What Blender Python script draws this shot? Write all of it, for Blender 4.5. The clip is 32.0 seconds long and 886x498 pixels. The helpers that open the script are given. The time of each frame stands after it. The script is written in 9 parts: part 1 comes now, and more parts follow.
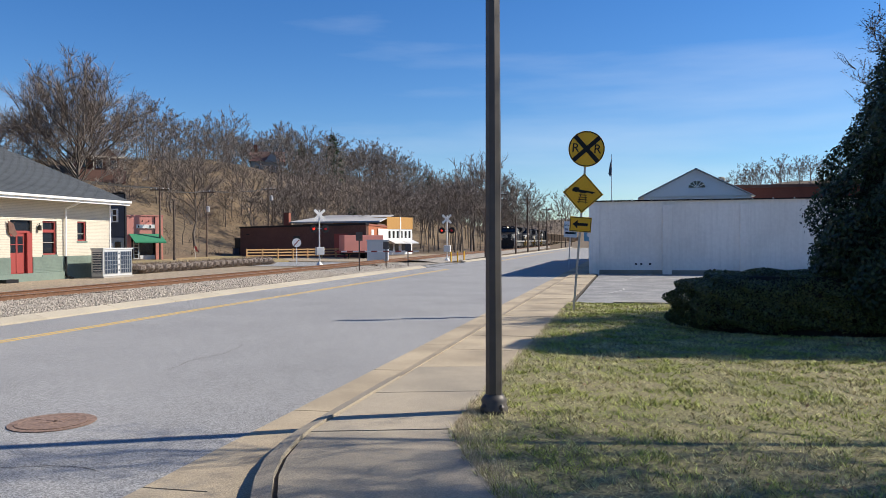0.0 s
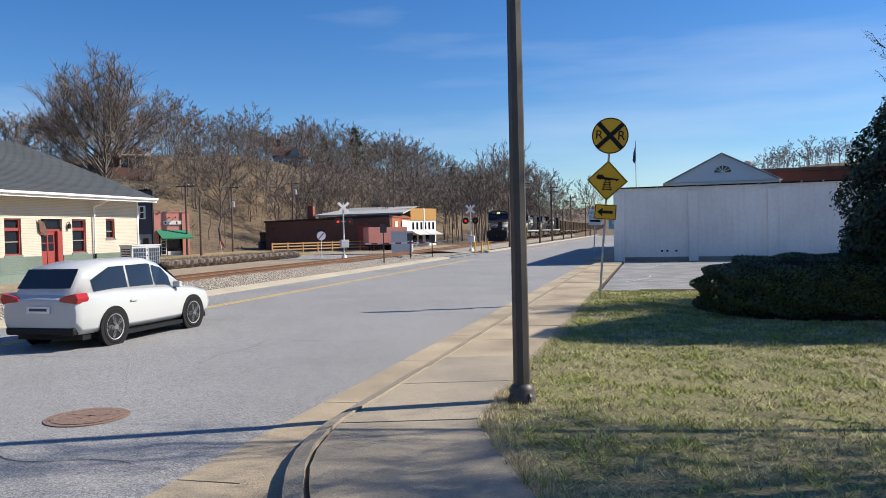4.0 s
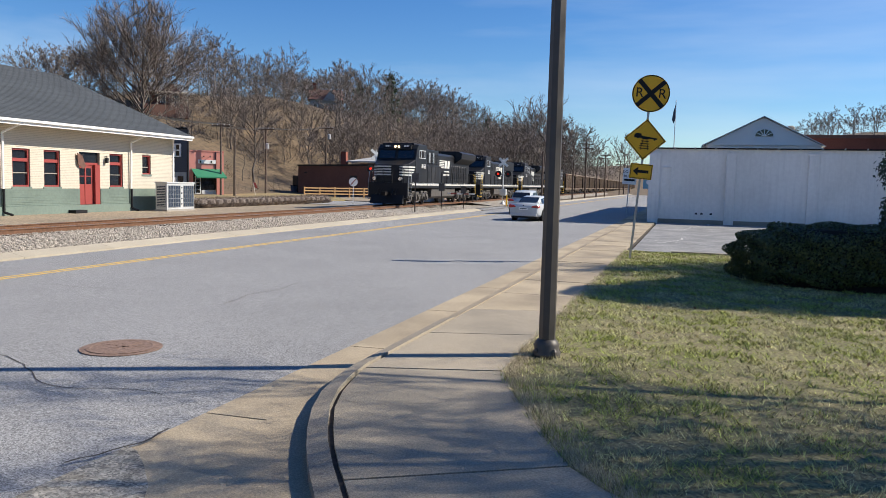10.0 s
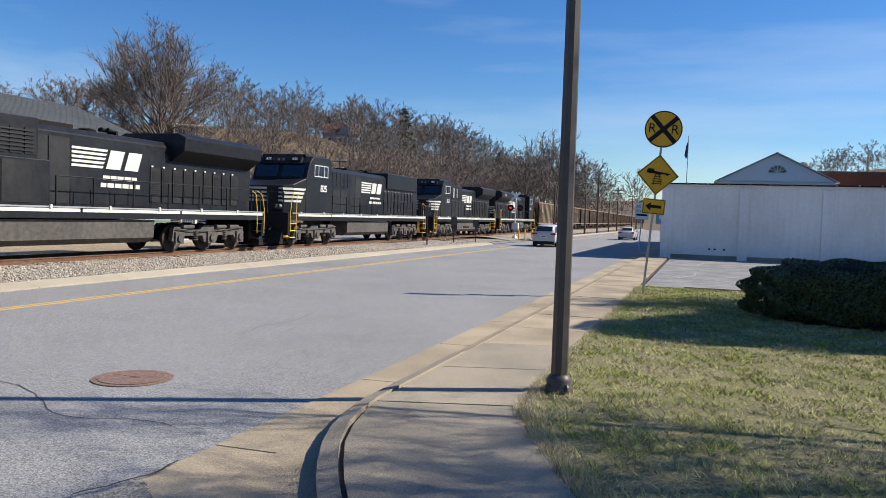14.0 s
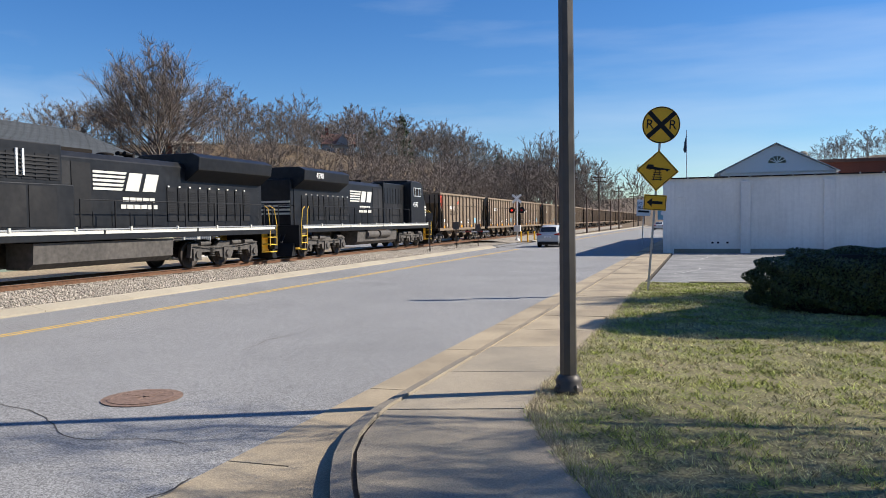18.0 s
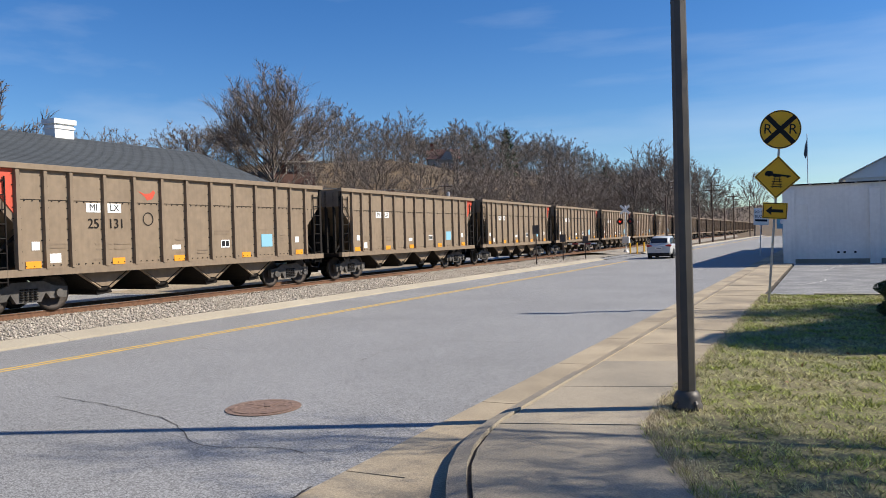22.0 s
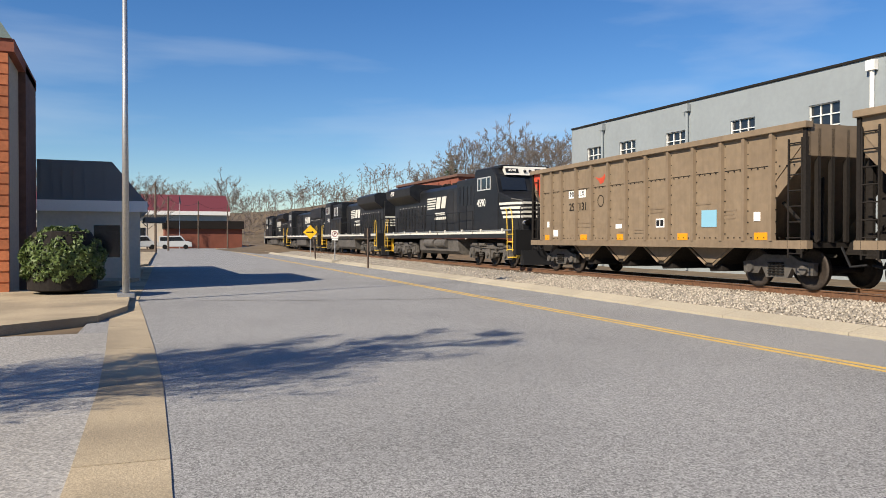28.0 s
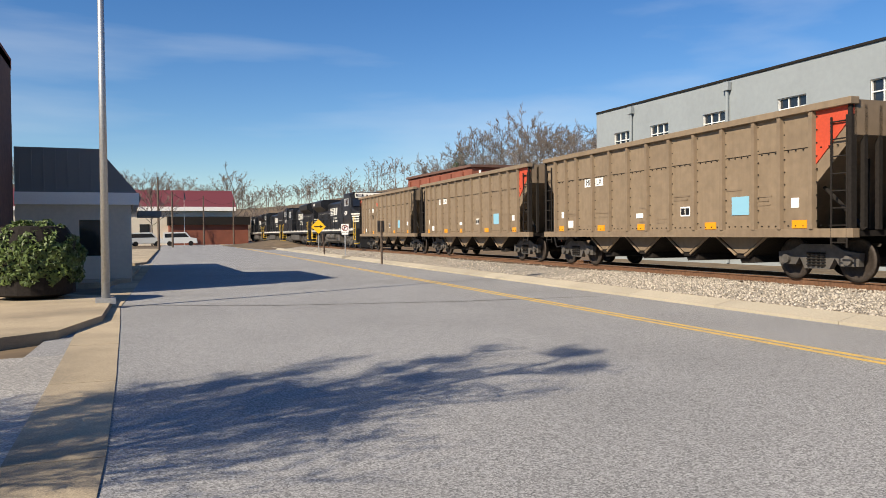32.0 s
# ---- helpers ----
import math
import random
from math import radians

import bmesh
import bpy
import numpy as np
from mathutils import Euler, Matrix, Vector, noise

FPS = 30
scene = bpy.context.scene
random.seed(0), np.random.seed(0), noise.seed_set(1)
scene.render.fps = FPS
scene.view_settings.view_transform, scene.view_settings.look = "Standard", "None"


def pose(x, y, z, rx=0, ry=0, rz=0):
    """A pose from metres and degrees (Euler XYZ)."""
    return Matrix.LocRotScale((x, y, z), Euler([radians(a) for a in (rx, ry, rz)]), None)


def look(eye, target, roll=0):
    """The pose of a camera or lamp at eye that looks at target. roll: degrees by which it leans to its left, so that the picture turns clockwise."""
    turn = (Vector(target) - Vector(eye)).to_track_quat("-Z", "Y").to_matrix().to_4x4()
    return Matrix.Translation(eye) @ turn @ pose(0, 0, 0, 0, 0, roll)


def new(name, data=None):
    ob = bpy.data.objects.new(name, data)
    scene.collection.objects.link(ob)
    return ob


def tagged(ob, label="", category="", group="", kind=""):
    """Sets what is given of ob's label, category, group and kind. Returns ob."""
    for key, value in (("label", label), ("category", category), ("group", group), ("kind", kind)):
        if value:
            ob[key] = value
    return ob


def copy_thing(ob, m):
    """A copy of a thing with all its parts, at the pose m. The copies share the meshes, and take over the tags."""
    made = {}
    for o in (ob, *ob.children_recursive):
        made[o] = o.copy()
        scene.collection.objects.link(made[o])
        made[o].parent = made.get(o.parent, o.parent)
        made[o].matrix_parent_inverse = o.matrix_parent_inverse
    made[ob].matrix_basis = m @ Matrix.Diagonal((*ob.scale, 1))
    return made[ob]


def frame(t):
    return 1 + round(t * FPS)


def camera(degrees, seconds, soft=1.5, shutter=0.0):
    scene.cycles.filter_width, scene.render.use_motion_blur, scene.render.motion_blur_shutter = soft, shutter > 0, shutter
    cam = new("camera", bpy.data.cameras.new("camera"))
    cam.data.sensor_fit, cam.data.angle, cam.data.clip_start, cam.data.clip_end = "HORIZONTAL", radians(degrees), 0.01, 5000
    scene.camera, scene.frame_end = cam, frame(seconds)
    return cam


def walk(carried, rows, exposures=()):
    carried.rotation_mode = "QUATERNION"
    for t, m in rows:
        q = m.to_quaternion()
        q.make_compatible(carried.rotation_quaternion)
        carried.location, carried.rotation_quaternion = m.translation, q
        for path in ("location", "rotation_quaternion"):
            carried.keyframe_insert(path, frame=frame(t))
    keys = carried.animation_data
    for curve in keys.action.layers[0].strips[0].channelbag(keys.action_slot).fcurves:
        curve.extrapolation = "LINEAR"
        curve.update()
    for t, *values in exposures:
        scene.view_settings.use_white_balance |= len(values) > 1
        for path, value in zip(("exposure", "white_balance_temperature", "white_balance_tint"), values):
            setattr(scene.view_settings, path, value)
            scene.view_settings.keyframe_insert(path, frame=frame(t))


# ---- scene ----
cam = camera(59.8, 32.0, soft=0.75, shutter=0.04)
PATH = [
    (0.0, -0.100, 0.413, 2.095, 89.37, 0.23, 13.62),
    (0.5, -0.101, 0.413, 2.095, 89.21, 0.09, 13.75),
    (1.0, -0.102, 0.412, 2.095, 89.11, 0.14, 13.92),
    (1.5, -0.104, 0.412, 2.095, 88.98, 0.26, 14.13),
    (2.0, -0.106, 0.411, 2.095, 88.85, 0.49, 14.39),
    (2.5, -0.108, 0.411, 2.095, 88.75, 0.75, 14.66),
    (3.0, -0.109, 0.410, 2.095, 88.71, 0.94, 14.92),
    (3.5, -0.111, 0.410, 2.095, 88.73, 1.16, 15.19),
    (5.5, -0.115, 0.409, 2.095, 88.19, 1.39, 15.74),
    (6.0, -0.114, 0.409, 2.095, 87.81, 0.89, 15.63),
    (6.5, -0.114, 0.409, 2.095, 87.21, 0.13, 15.54),
    (7.0, -0.115, 0.409, 2.095, 86.40, -0.79, 15.64),
    (7.5, -0.118, 0.408, 2.095, 85.47, -1.40, 16.06),
    (8.0, -0.121, 0.407, 2.095, 84.80, -1.70, 16.59),
    (8.5, -0.125, 0.406, 2.095, 84.48, -1.70, 17.12),
    (9.0, -0.128, 0.405, 2.095, 84.50, -1.56, 17.49),
    (9.5, -0.129, 0.405, 2.095, 84.73, -1.47, 17.68),
    (10.0, -0.129, 0.405, 2.095, 85.07, -1.39, 17.74),
    (10.5, -0.130, 0.405, 2.095, 85.47, -1.45, 17.77),
    (11.0, -0.130, 0.404, 2.095, 85.89, -1.53, 17.78),
    (11.5, -0.130, 0.404, 2.095, 86.25, -1.59, 17.82),
    (12.0, -0.131, 0.404, 2.095, 86.51, -1.59, 17.92),
    (12.5, -0.131, 0.404, 2.095, 86.68, -1.74, 18.01),
    (13.0, -0.132, 0.404, 2.095, 86.86, -1.76, 18.15),
    (13.5, -0.134, 0.403, 2.095, 87.14, -1.88, 18.38),
    (14.0, -0.136, 0.402, 2.095, 87.52, -1.85, 18.65),
    (14.5, -0.138, 0.402, 2.095, 87.91, -1.70, 18.97),
    (16.5, -0.144, 0.400, 2.095, 88.24, 0.17, 19.77),
    (17.0, -0.142, 0.400, 2.095, 88.11, 0.54, 19.46),
    (17.5, -0.139, 0.401, 2.095, 88.03, 0.74, 19.08),
    (18.0, -0.137, 0.402, 2.095, 87.94, 0.77, 18.78),
    (18.5, -0.136, 0.403, 2.095, 87.87, 0.77, 18.63),
    (19.0, -0.136, 0.403, 2.095, 87.82, 0.81, 18.61),
    (19.5, -0.136, 0.402, 2.095, 87.84, 0.90, 18.65),
    (20.0, -0.136, 0.402, 2.095, 87.92, 0.94, 18.70),
    (20.5, -0.137, 0.402, 2.095, 88.04, 0.96, 18.82),
    (21.0, -0.142, 0.400, 2.095, 88.21, 1.00, 19.50),
    (21.5, -0.152, 0.397, 2.095, 88.42, 1.13, 20.94),
    (22.0, -0.190, 0.380, 2.095, 89.09, 1.61, 26.59),
    (22.5, -0.260, 0.336, 2.095, 89.75, 1.83, 37.78),
    (23.0, -0.339, 0.256, 2.095, 90.32, 0.97, 52.96),
    (23.5, -0.405, 0.128, 2.095, 90.82, 1.00, 72.53),
    (23.8, -0.424, 0.031, 2.095, 90.61, -0.98, 85.84),
    (24.2, -0.405, -0.128, 2.095, 90.01, -0.06, 107.52),
    (24.5, -0.354, -0.235, 2.095, 89.44, 0.07, 123.66),
    (25.0, -0.266, -0.331, 2.095, 88.34, 0.51, 141.14),
    (25.5, -0.216, -0.366, 2.095, 88.04, 0.49, 149.38),
    (26.0, -0.193, -0.378, 2.095, 88.34, 0.04, 152.97),
    (26.5, -0.175, -0.387, 2.095, 88.68, -0.00, 155.66),
    (27.0, -0.960, -3.100, 2.030, 88.80, -0.01, 155.95),
    (27.5, -2.750, -9.300, 1.805, 89.05, -0.04, 156.55),
    (28.0, -4.560, -15.500, 1.580, 89.30, -0.07, 157.10),
    (28.5, -5.300, -18.260, 1.507, 89.40, -0.08, 157.36),
    (29.0, -5.096, -18.990, 1.551, 88.76, -0.05, 156.42),
    (29.5, -4.975, -19.344, 1.566, 88.39, 0.11, 156.01),
    (30.0, -4.876, -19.399, 1.576, 88.06, 0.31, 156.69),
    (30.5, -4.890, -19.439, 1.573, 88.13, 0.23, 156.30),
    (31.0, -4.950, -19.455, 1.568, 88.23, 0.14, 155.80),
    (31.5, -5.096, -19.371, 1.552, 88.51, 0.28, 155.02),
    (32.0, -5.162, -18.560, 1.536, 88.85, 0.53, 157.61),
]
walk(cam, [(t, pose(x, y, z, rx, ry, rz)) for t, x, y, z, rx, ry, rz in PATH],
     [(0.0, 0.51, 6500, 10), (21.0, 0.51, 6500, 10), (22.5, 0.38, 6500, 10), (24.0, 0.12, 6400, 10), (26.4, 0.20, 6400, 10), (28.6, 0.48, 7200, 10), (32.0, 0.48, 7200, 10)])


# ---- daylight ----
SUN_AZ = math.atan2(0.91, 0.42)   # from +y towards +x
SUN_EL = radians(37)
world = bpy.data.worlds.new("world")
scene.world = world
world.use_nodes = True
wn = world.node_tree
sky = wn.nodes.new("ShaderNodeTexSky")
sky.sky_type, sky.sun_disc = "NISHITA", False
sky.sun_elevation, sky.sun_rotation = SUN_EL, SUN_AZ
sky.air_density, sky.dust_density, sky.ozone_density = 1.0, 0.05, 3.0
bg = wn.nodes["Background"]
bg.inputs["Strength"].default_value = 0.08
tone = wn.nodes.new("ShaderNodeHueSaturation")
tone.inputs["Saturation"].default_value, tone.inputs["Hue"].default_value = 1.3, 0.506
wn.links.new(sky.outputs[0], tone.inputs["Color"])
cool = wn.nodes.new("ShaderNodeMix")
cool.data_type, cool.blend_type = "RGBA", "MULTIPLY"
cool.inputs["Factor"].default_value, cool.inputs["B"].default_value = 1.0, (0.85, 0.98, 1.13, 1)
wn.links.new(tone.outputs[0], cool.inputs["A"])
# thin high cirrus
co = wn.nodes.new("ShaderNodeTexCoord")
mp = wn.nodes.new("ShaderNodeMapping")
mp.inputs["Scale"].default_value, mp.inputs["Rotation"].default_value = (1.2, 3.0, 9.0), (0.2, 0.12, 0.3)
wisp = wn.nodes.new("ShaderNodeTexNoise")
wisp.inputs["Scale"].default_value, wisp.inputs["Detail"].default_value = 1.3, 8.0
amount = wn.nodes.new("ShaderNodeMapRange")
amount.inputs["From Min"].default_value, amount.inputs["From Max"].default_value, amount.inputs["To Max"].default_value = 0.52, 0.8, 0.30
veil = wn.nodes.new("ShaderNodeMix")
veil.data_type = "RGBA"
veil.inputs["B"].default_value = (7.5, 8.3, 9.2, 1)
wn.links.new(co.outputs["Generated"], mp.inputs["Vector"])
wn.links.new(mp.outputs[0], wisp.inputs["Vector"])
wn.links.new(wisp.outputs[0], amount.inputs["Value"])
wn.links.new(amount.outputs[0], veil.inputs["Factor"])
wn.links.new(cool.outputs["Result"], veil.inputs["A"])
wn.links.new(veil.outputs["Result"], bg.inputs["Color"])
sun = new("sun", bpy.data.lights.new("sun", "SUN"))
sun.data.energy, sun.data.angle, sun.data.color = 5.0, radians(0.55), (1.0, 0.93, 0.82)
sun.matrix_world = look((60, 28, 40), (60 - 0.91 * math.cos(SUN_EL), 28 - 0.42 * math.cos(SUN_EL), 40 - math.sin(SUN_EL)))


# ---- materials ----
def mat(name, color, rough=0.8, metal=0.0, grain=0.0, scale=20.0, stain=0.0, stain_scale=0.7, bump=0.0, per_object=0.0, dark=None, spec=0.5, streak=0.0):
    """A surface with fine grain, large stains, and optional relief. dark: the colour of the stains."""
    m = bpy.data.materials.new(name)
    m.use_nodes = True
    n, l = m.node_tree.nodes, m.node_tree.links
    b = n["Principled BSDF"]
    b.inputs["Roughness"].default_value, b.inputs["Metallic"].default_value = rough, metal
    b.inputs["Specular IOR Level"].default_value = spec
    co = n.new("ShaderNodeTexCoord")
    rgb = n.new("ShaderNodeRGB")
    rgb.outputs[0].default_value = (*color, 1)
    out = rgb.outputs[0]

    def noise_tex(sc, detail=4.0, coord=None):
        t = n.new("ShaderNodeTexNoise")
        t.inputs["Scale"].default_value, t.inputs["Detail"].default_value = sc, detail
        l.new(coord or co.outputs["Object"], t.inputs["Vector"])
        return t

    def ramp(src, lo, hi):
        r = n.new("ShaderNodeMapRange")
        r.inputs["From Min"].default_value, r.inputs["From Max"].default_value = lo, hi
        l.new(src, r.inputs["Value"])
        return r.outputs[0]

    def mix(a, b_, fac):
        x = n.new("ShaderNodeMix")
        x.data_type = "RGBA"
        l.new(a, x.inputs["A"])
        if isinstance(b_, tuple):
            x.inputs["B"].default_value = (*b_, 1)
        else:
            l.new(b_, x.inputs["B"])
        l.new(fac, x.inputs["Factor"])
        return x.outputs["Result"]

    def scaled(src, k):
        x = n.new("ShaderNodeMath")
        x.operation = "MULTIPLY"
        x.inputs[1].default_value = k
        l.new(src, x.inputs[0])
        return x.outputs[0]

    if stain:
        s = noise_tex(stain_scale, 6.0)
        out = mix(out, dark or tuple(c * 0.45 for c in color), scaled(ramp(s.outputs[0], 0.42, 0.72), stain))
    if streak:
        mp = n.new("ShaderNodeMapping")
        mp.inputs["Scale"].default_value = (3.0, 3.0, 0.25)
        l.new(co.outputs["Object"], mp.inputs["Vector"])
        s = noise_tex(2.5, 6.0, mp.outputs[0])
        out = mix(out, dark or tuple(c * 0.45 for c in color), scaled(ramp(s.outputs[0], 0.45, 0.75), streak))
    g = None
    if grain or bump:
        g = noise_tex(scale, 5.0)
    if grain:
        hsv = n.new("ShaderNodeHueSaturation")
        r = n.new("ShaderNodeMapRange")
        r.inputs["From Min"].default_value, r.inputs["From Max"].default_value = 0.3, 0.7
        r.inputs["To Min"].default_value, r.inputs["To Max"].default_value = 1 - grain, 1 + grain
        l.new(g.outputs[0], r.inputs["Value"])
        l.new(r.outputs[0], hsv.inputs["Value"])
        l.new(out, hsv.inputs["Color"])
        out = hsv.outputs[0]
    if per_object:
        oi = n.new("ShaderNodeObjectInfo")
        hsv = n.new("ShaderNodeHueSaturation")
        r = n.new("ShaderNodeMapRange")
        r.inputs["To Min"].default_value, r.inputs["To Max"].default_value = 1 - per_object, 1 + per_object
        l.new(oi.outputs["Random"], r.inputs["Value"])
        l.new(r.outputs[0], hsv.inputs["Value"])
        l.new(out, hsv.inputs["Color"])
        out = hsv.outputs[0]
    l.new(out, b.inputs["Base Color"])
    if bump:
        bp = n.new("ShaderNodeBump")
        bp.inputs["Strength"].default_value, bp.inputs["Distance"].default_value = bump, 0.02
        l.new(g.outputs[0], bp.inputs["Height"])
        l.new(bp.outputs[0], b.inputs["Normal"])
    return m


def per_island(m, amount):
    """Varies the brightness of a joined mesh piece by piece."""
    n, l = m.node_tree.nodes, m.node_tree.links
    b = n["Principled BSDF"]
    src = b.inputs["Base Color"].links[0].from_socket
    geo, hsv, r = n.new("ShaderNodeNewGeometry"), n.new("ShaderNodeHueSaturation"), n.new("ShaderNodeMapRange")
    r.inputs["To Min"].default_value, r.inputs["To Max"].default_value = 1 - amount, 1 + amount
    l.new(geo.outputs["Random Per Island"], r.inputs["Value"])
    l.new(r.outputs[0], hsv.inputs["Value"])
    l.new(src, hsv.inputs["Color"])
    l.new(hsv.outputs[0], b.inputs["Base Color"])
    return m


def glow(name, color, strength):
    m = bpy.data.materials.new(name)
    m.use_nodes = True
    b = m.node_tree.nodes["Principled BSDF"]
    b.inputs["Base Color"].default_value = (*color, 1)
    b.inputs["Emission Color"].default_value = (*color, 1)
    b.inputs["Emission Strength"].default_value = strength
    return m


def speckled(m, scale, low, high, mixin=1.0):
    """Adds stones of random brightness to a surface."""
    n, l = m.node_tree.nodes, m.node_tree.links
    b = n["Principled BSDF"]
    src = b.inputs["Base Color"].links[0].from_socket
    co, vo, sep, r, hsv = n.new("ShaderNodeTexCoord"), n.new("ShaderNodeTexVoronoi"), n.new("ShaderNodeSeparateColor"), n.new("ShaderNodeMapRange"), n.new("ShaderNodeHueSaturation")
    vo.inputs["Scale"].default_value = scale
    r.inputs["To Min"].default_value, r.inputs["To Max"].default_value = low, high
    l.new(co.outputs["Object"], vo.inputs["Vector"])
    l.new(vo.outputs["Color"], sep.inputs[0])
    l.new(sep.outputs[0], r.inputs["Value"])
    l.new(r.outputs[0], hsv.inputs["Value"])
    l.new(src, hsv.inputs["Color"])
    l.new(hsv.outputs[0], b.inputs["Base Color"])
    return m


def two_tone(name, first, second, by_island=0.5, patch=0.5, patch_scale=0.35, rough=0.8, vary=0.35):
    """Blades or leaves whose hue runs between two colours, piece by piece and in large patches."""
    m = mat(name, first, rough)
    n, l = m.node_tree.nodes, m.node_tree.links
    b = n["Principled BSDF"]
    geo, co, no, mx = n.new("ShaderNodeNewGeometry"), n.new("ShaderNodeTexCoord"), n.new("ShaderNodeTexNoise"), n.new("ShaderNodeMix")
    no.inputs["Scale"].default_value, no.inputs["Detail"].default_value = patch_scale, 5.0
    l.new(co.outputs["Object"], no.inputs["Vector"])
    r1, r2, add = n.new("ShaderNodeMapRange"), n.new("ShaderNodeMapRange"), n.new("ShaderNodeMath")
    r1.inputs["To Max"].default_value = by_island
    r2.inputs["From Min"].default_value, r2.inputs["From Max"].default_value, r2.inputs["To Max"].default_value = 0.38, 0.62, patch
    l.new(geo.outputs["Random Per Island"], r1.inputs["Value"])
    l.new(no.outputs[0], r2.inputs["Value"])
    l.new(r1.outputs[0], add.inputs[0])
    l.new(r2.outputs[0], add.inputs[1])
    mx.data_type = "RGBA"
    mx.inputs["A"].default_value, mx.inputs["B"].default_value = (*first, 1), (*second, 1)
    l.new(add.outputs[0], mx.inputs["Factor"])
    l.new(mx.outputs["Result"], b.inputs["Base Color"])
    return per_island(m, vary)


M_ASPHALT = speckled(mat("asphalt", (0.264, 0.260, 0.252), 0.9, grain=0.35, scale=110, stain=0.3, stain_scale=0.3, bump=0.2), 80, 0.45, 1.55)
M_LOT = mat("worn_lot", (0.19, 0.187, 0.18), 0.9, grain=0.3, scale=12, stain=0.75, stain_scale=0.8, dark=(0.34, 0.33, 0.31), bump=0.3)
M_DRIVE = speckled(mat("pale_worn_driveway", (0.33, 0.315, 0.29), 0.9, grain=0.25, scale=30, stain=0.4, stain_scale=0.3, bump=0.3), 60, 0.7, 1.3)
M_CONC = speckled(mat("concrete", (0.41, 0.33, 0.22), 0.9, grain=0.12, scale=60, stain=0.75, stain_scale=0.6, dark=(0.185, 0.15, 0.105), bump=0.25, per_object=0.08), 110, 0.78, 1.22)
M_KERB = mat("smooth_kerb_concrete", (0.43, 0.375, 0.28), 0.9, grain=0.1, scale=30, stain=0.35, stain_scale=0.6, dark=(0.27, 0.23, 0.17), bump=0.15, per_object=0.08)
# stained, and darker than M_CONC for the tree shade over the near walk
M_CONC_WALK = speckled(mat("walk_concrete", (0.345, 0.29, 0.21), 0.9, grain=0.14, scale=55, stain=0.65, stain_scale=0.55, dark=(0.135, 0.125, 0.105), bump=0.25, per_object=0.07), 130, 0.72, 1.25)
M_AGGREGATE = speckled(mat("exposed_aggregate", (0.36, 0.32, 0.25), 0.9, grain=0.4, scale=9, stain=0.4, stain_scale=2, bump=0.6), 60, 0.45, 1.45)
M_GRAVEL = speckled(mat("tan_gravel", (0.31, 0.245, 0.165), 0.95, grain=0.3, scale=5, stain=0.4, stain_scale=0.25, bump=0.5), 14, 0.7, 1.3)
M_DRYGRASS = mat("dry_grass_bank", (0.30, 0.225, 0.10), 0.95, grain=0.35, scale=3, stain=0.5, stain_scale=0.2, dark=(0.13, 0.12, 0.045), bump=0.6)
M_PALECRACK = mat("pale_crack_sealant", (0.52, 0.50, 0.46), 0.9, grain=0.2)
# the wall's cream, darkened for the shade in its brick joints
M_CREAM_SHADE = mat("shaded_brick_joints", (0.40, 0.35, 0.27), 0.95, grain=0.1, scale=8)
M_CONC_GREY = mat("grey_concrete", (0.38, 0.35, 0.30), 0.9, grain=0.12, scale=40, stain=0.35, bump=0.2, per_object=0.06)
M_CONC_DARK = mat("stained_concrete", (0.30, 0.27, 0.22), 0.9, grain=0.15, scale=30, stain=0.5, bump=0.2)
M_JOINT = mat("joint_dirt", (0.06, 0.05, 0.04), 0.95, grain=0.3)
M_YELLOW = mat("yellow_road_paint", (0.62, 0.40, 0.09), 0.75, grain=0.2, scale=25, stain=0.5, stain_scale=3, dark=(0.28, 0.24, 0.18))
M_GRASS_GROUND = mat("lawn_soil", (0.20, 0.17, 0.082), 0.95, grain=0.6, scale=28, stain=0.6, stain_scale=0.5, dark=(0.11, 0.12, 0.035), bump=0.6)
M_GRASS = two_tone("grass_blades", (0.62, 0.53, 0.32), (0.31, 0.345, 0.075), 0.55, 0.8, 1.3, 0.8, 0.75)
M_STRAW = per_island(mat("dead_straw_grass", (0.52, 0.44, 0.30), 0.85), 0.5)
M_BALLAST_BASE = mat("ballast_bed", (0.31, 0.275, 0.225), 0.95, grain=0.5, scale=14, stain=0.4, bump=0.9)
M_STONE = per_island(mat("ballast_stone", (0.375, 0.33, 0.27), 0.9, grain=0.15, scale=12), 0.45)
M_DIRT = mat("packed_dirt", (0.26, 0.20, 0.13), 0.95, grain=0.3, scale=9, stain=0.4, stain_scale=0.3, bump=0.5)
M_HILL = mat("hillside_leaf_litter", (0.145, 0.10, 0.056), 0.95, grain=0.4, scale=1.2, stain=0.7, stain_scale=0.08, dark=(0.075, 0.058, 0.036), bump=0.6)
M_RUST = mat("rusty_steel", (0.17, 0.085, 0.045), 0.8, metal=0.2, grain=0.3, scale=12, stain=0.3)
M_RAILTOP = mat("worn_rail_head", (0.42, 0.40, 0.38), 0.35, metal=0.9, grain=0.1)
M_TIE = mat("creosoted_tie", (0.11, 0.075, 0.05), 0.95, grain=0.35, scale=8, per_object=0.2)
M_POLE = mat("bronze_painted_steel", (0.085, 0.074, 0.063), 0.5, metal=0.3, grain=0.1, scale=6)
M_GALV = mat("galvanised_steel", (0.46, 0.46, 0.45), 0.45, metal=0.7, grain=0.12, scale=20)
M_ALU = mat("silver_painted_steel", (0.62, 0.62, 0.60), 0.5, metal=0.3, grain=0.06)
M_ALU_ROOF = mat("weathered_pale_roof", (0.40, 0.39, 0.37), 0.7, grain=0.1, stain=0.4, stain_scale=0.5)
M_SIGNYEL = mat("yellow_sign_sheet", (0.86, 0.47, 0.015), 0.5, grain=0.04)
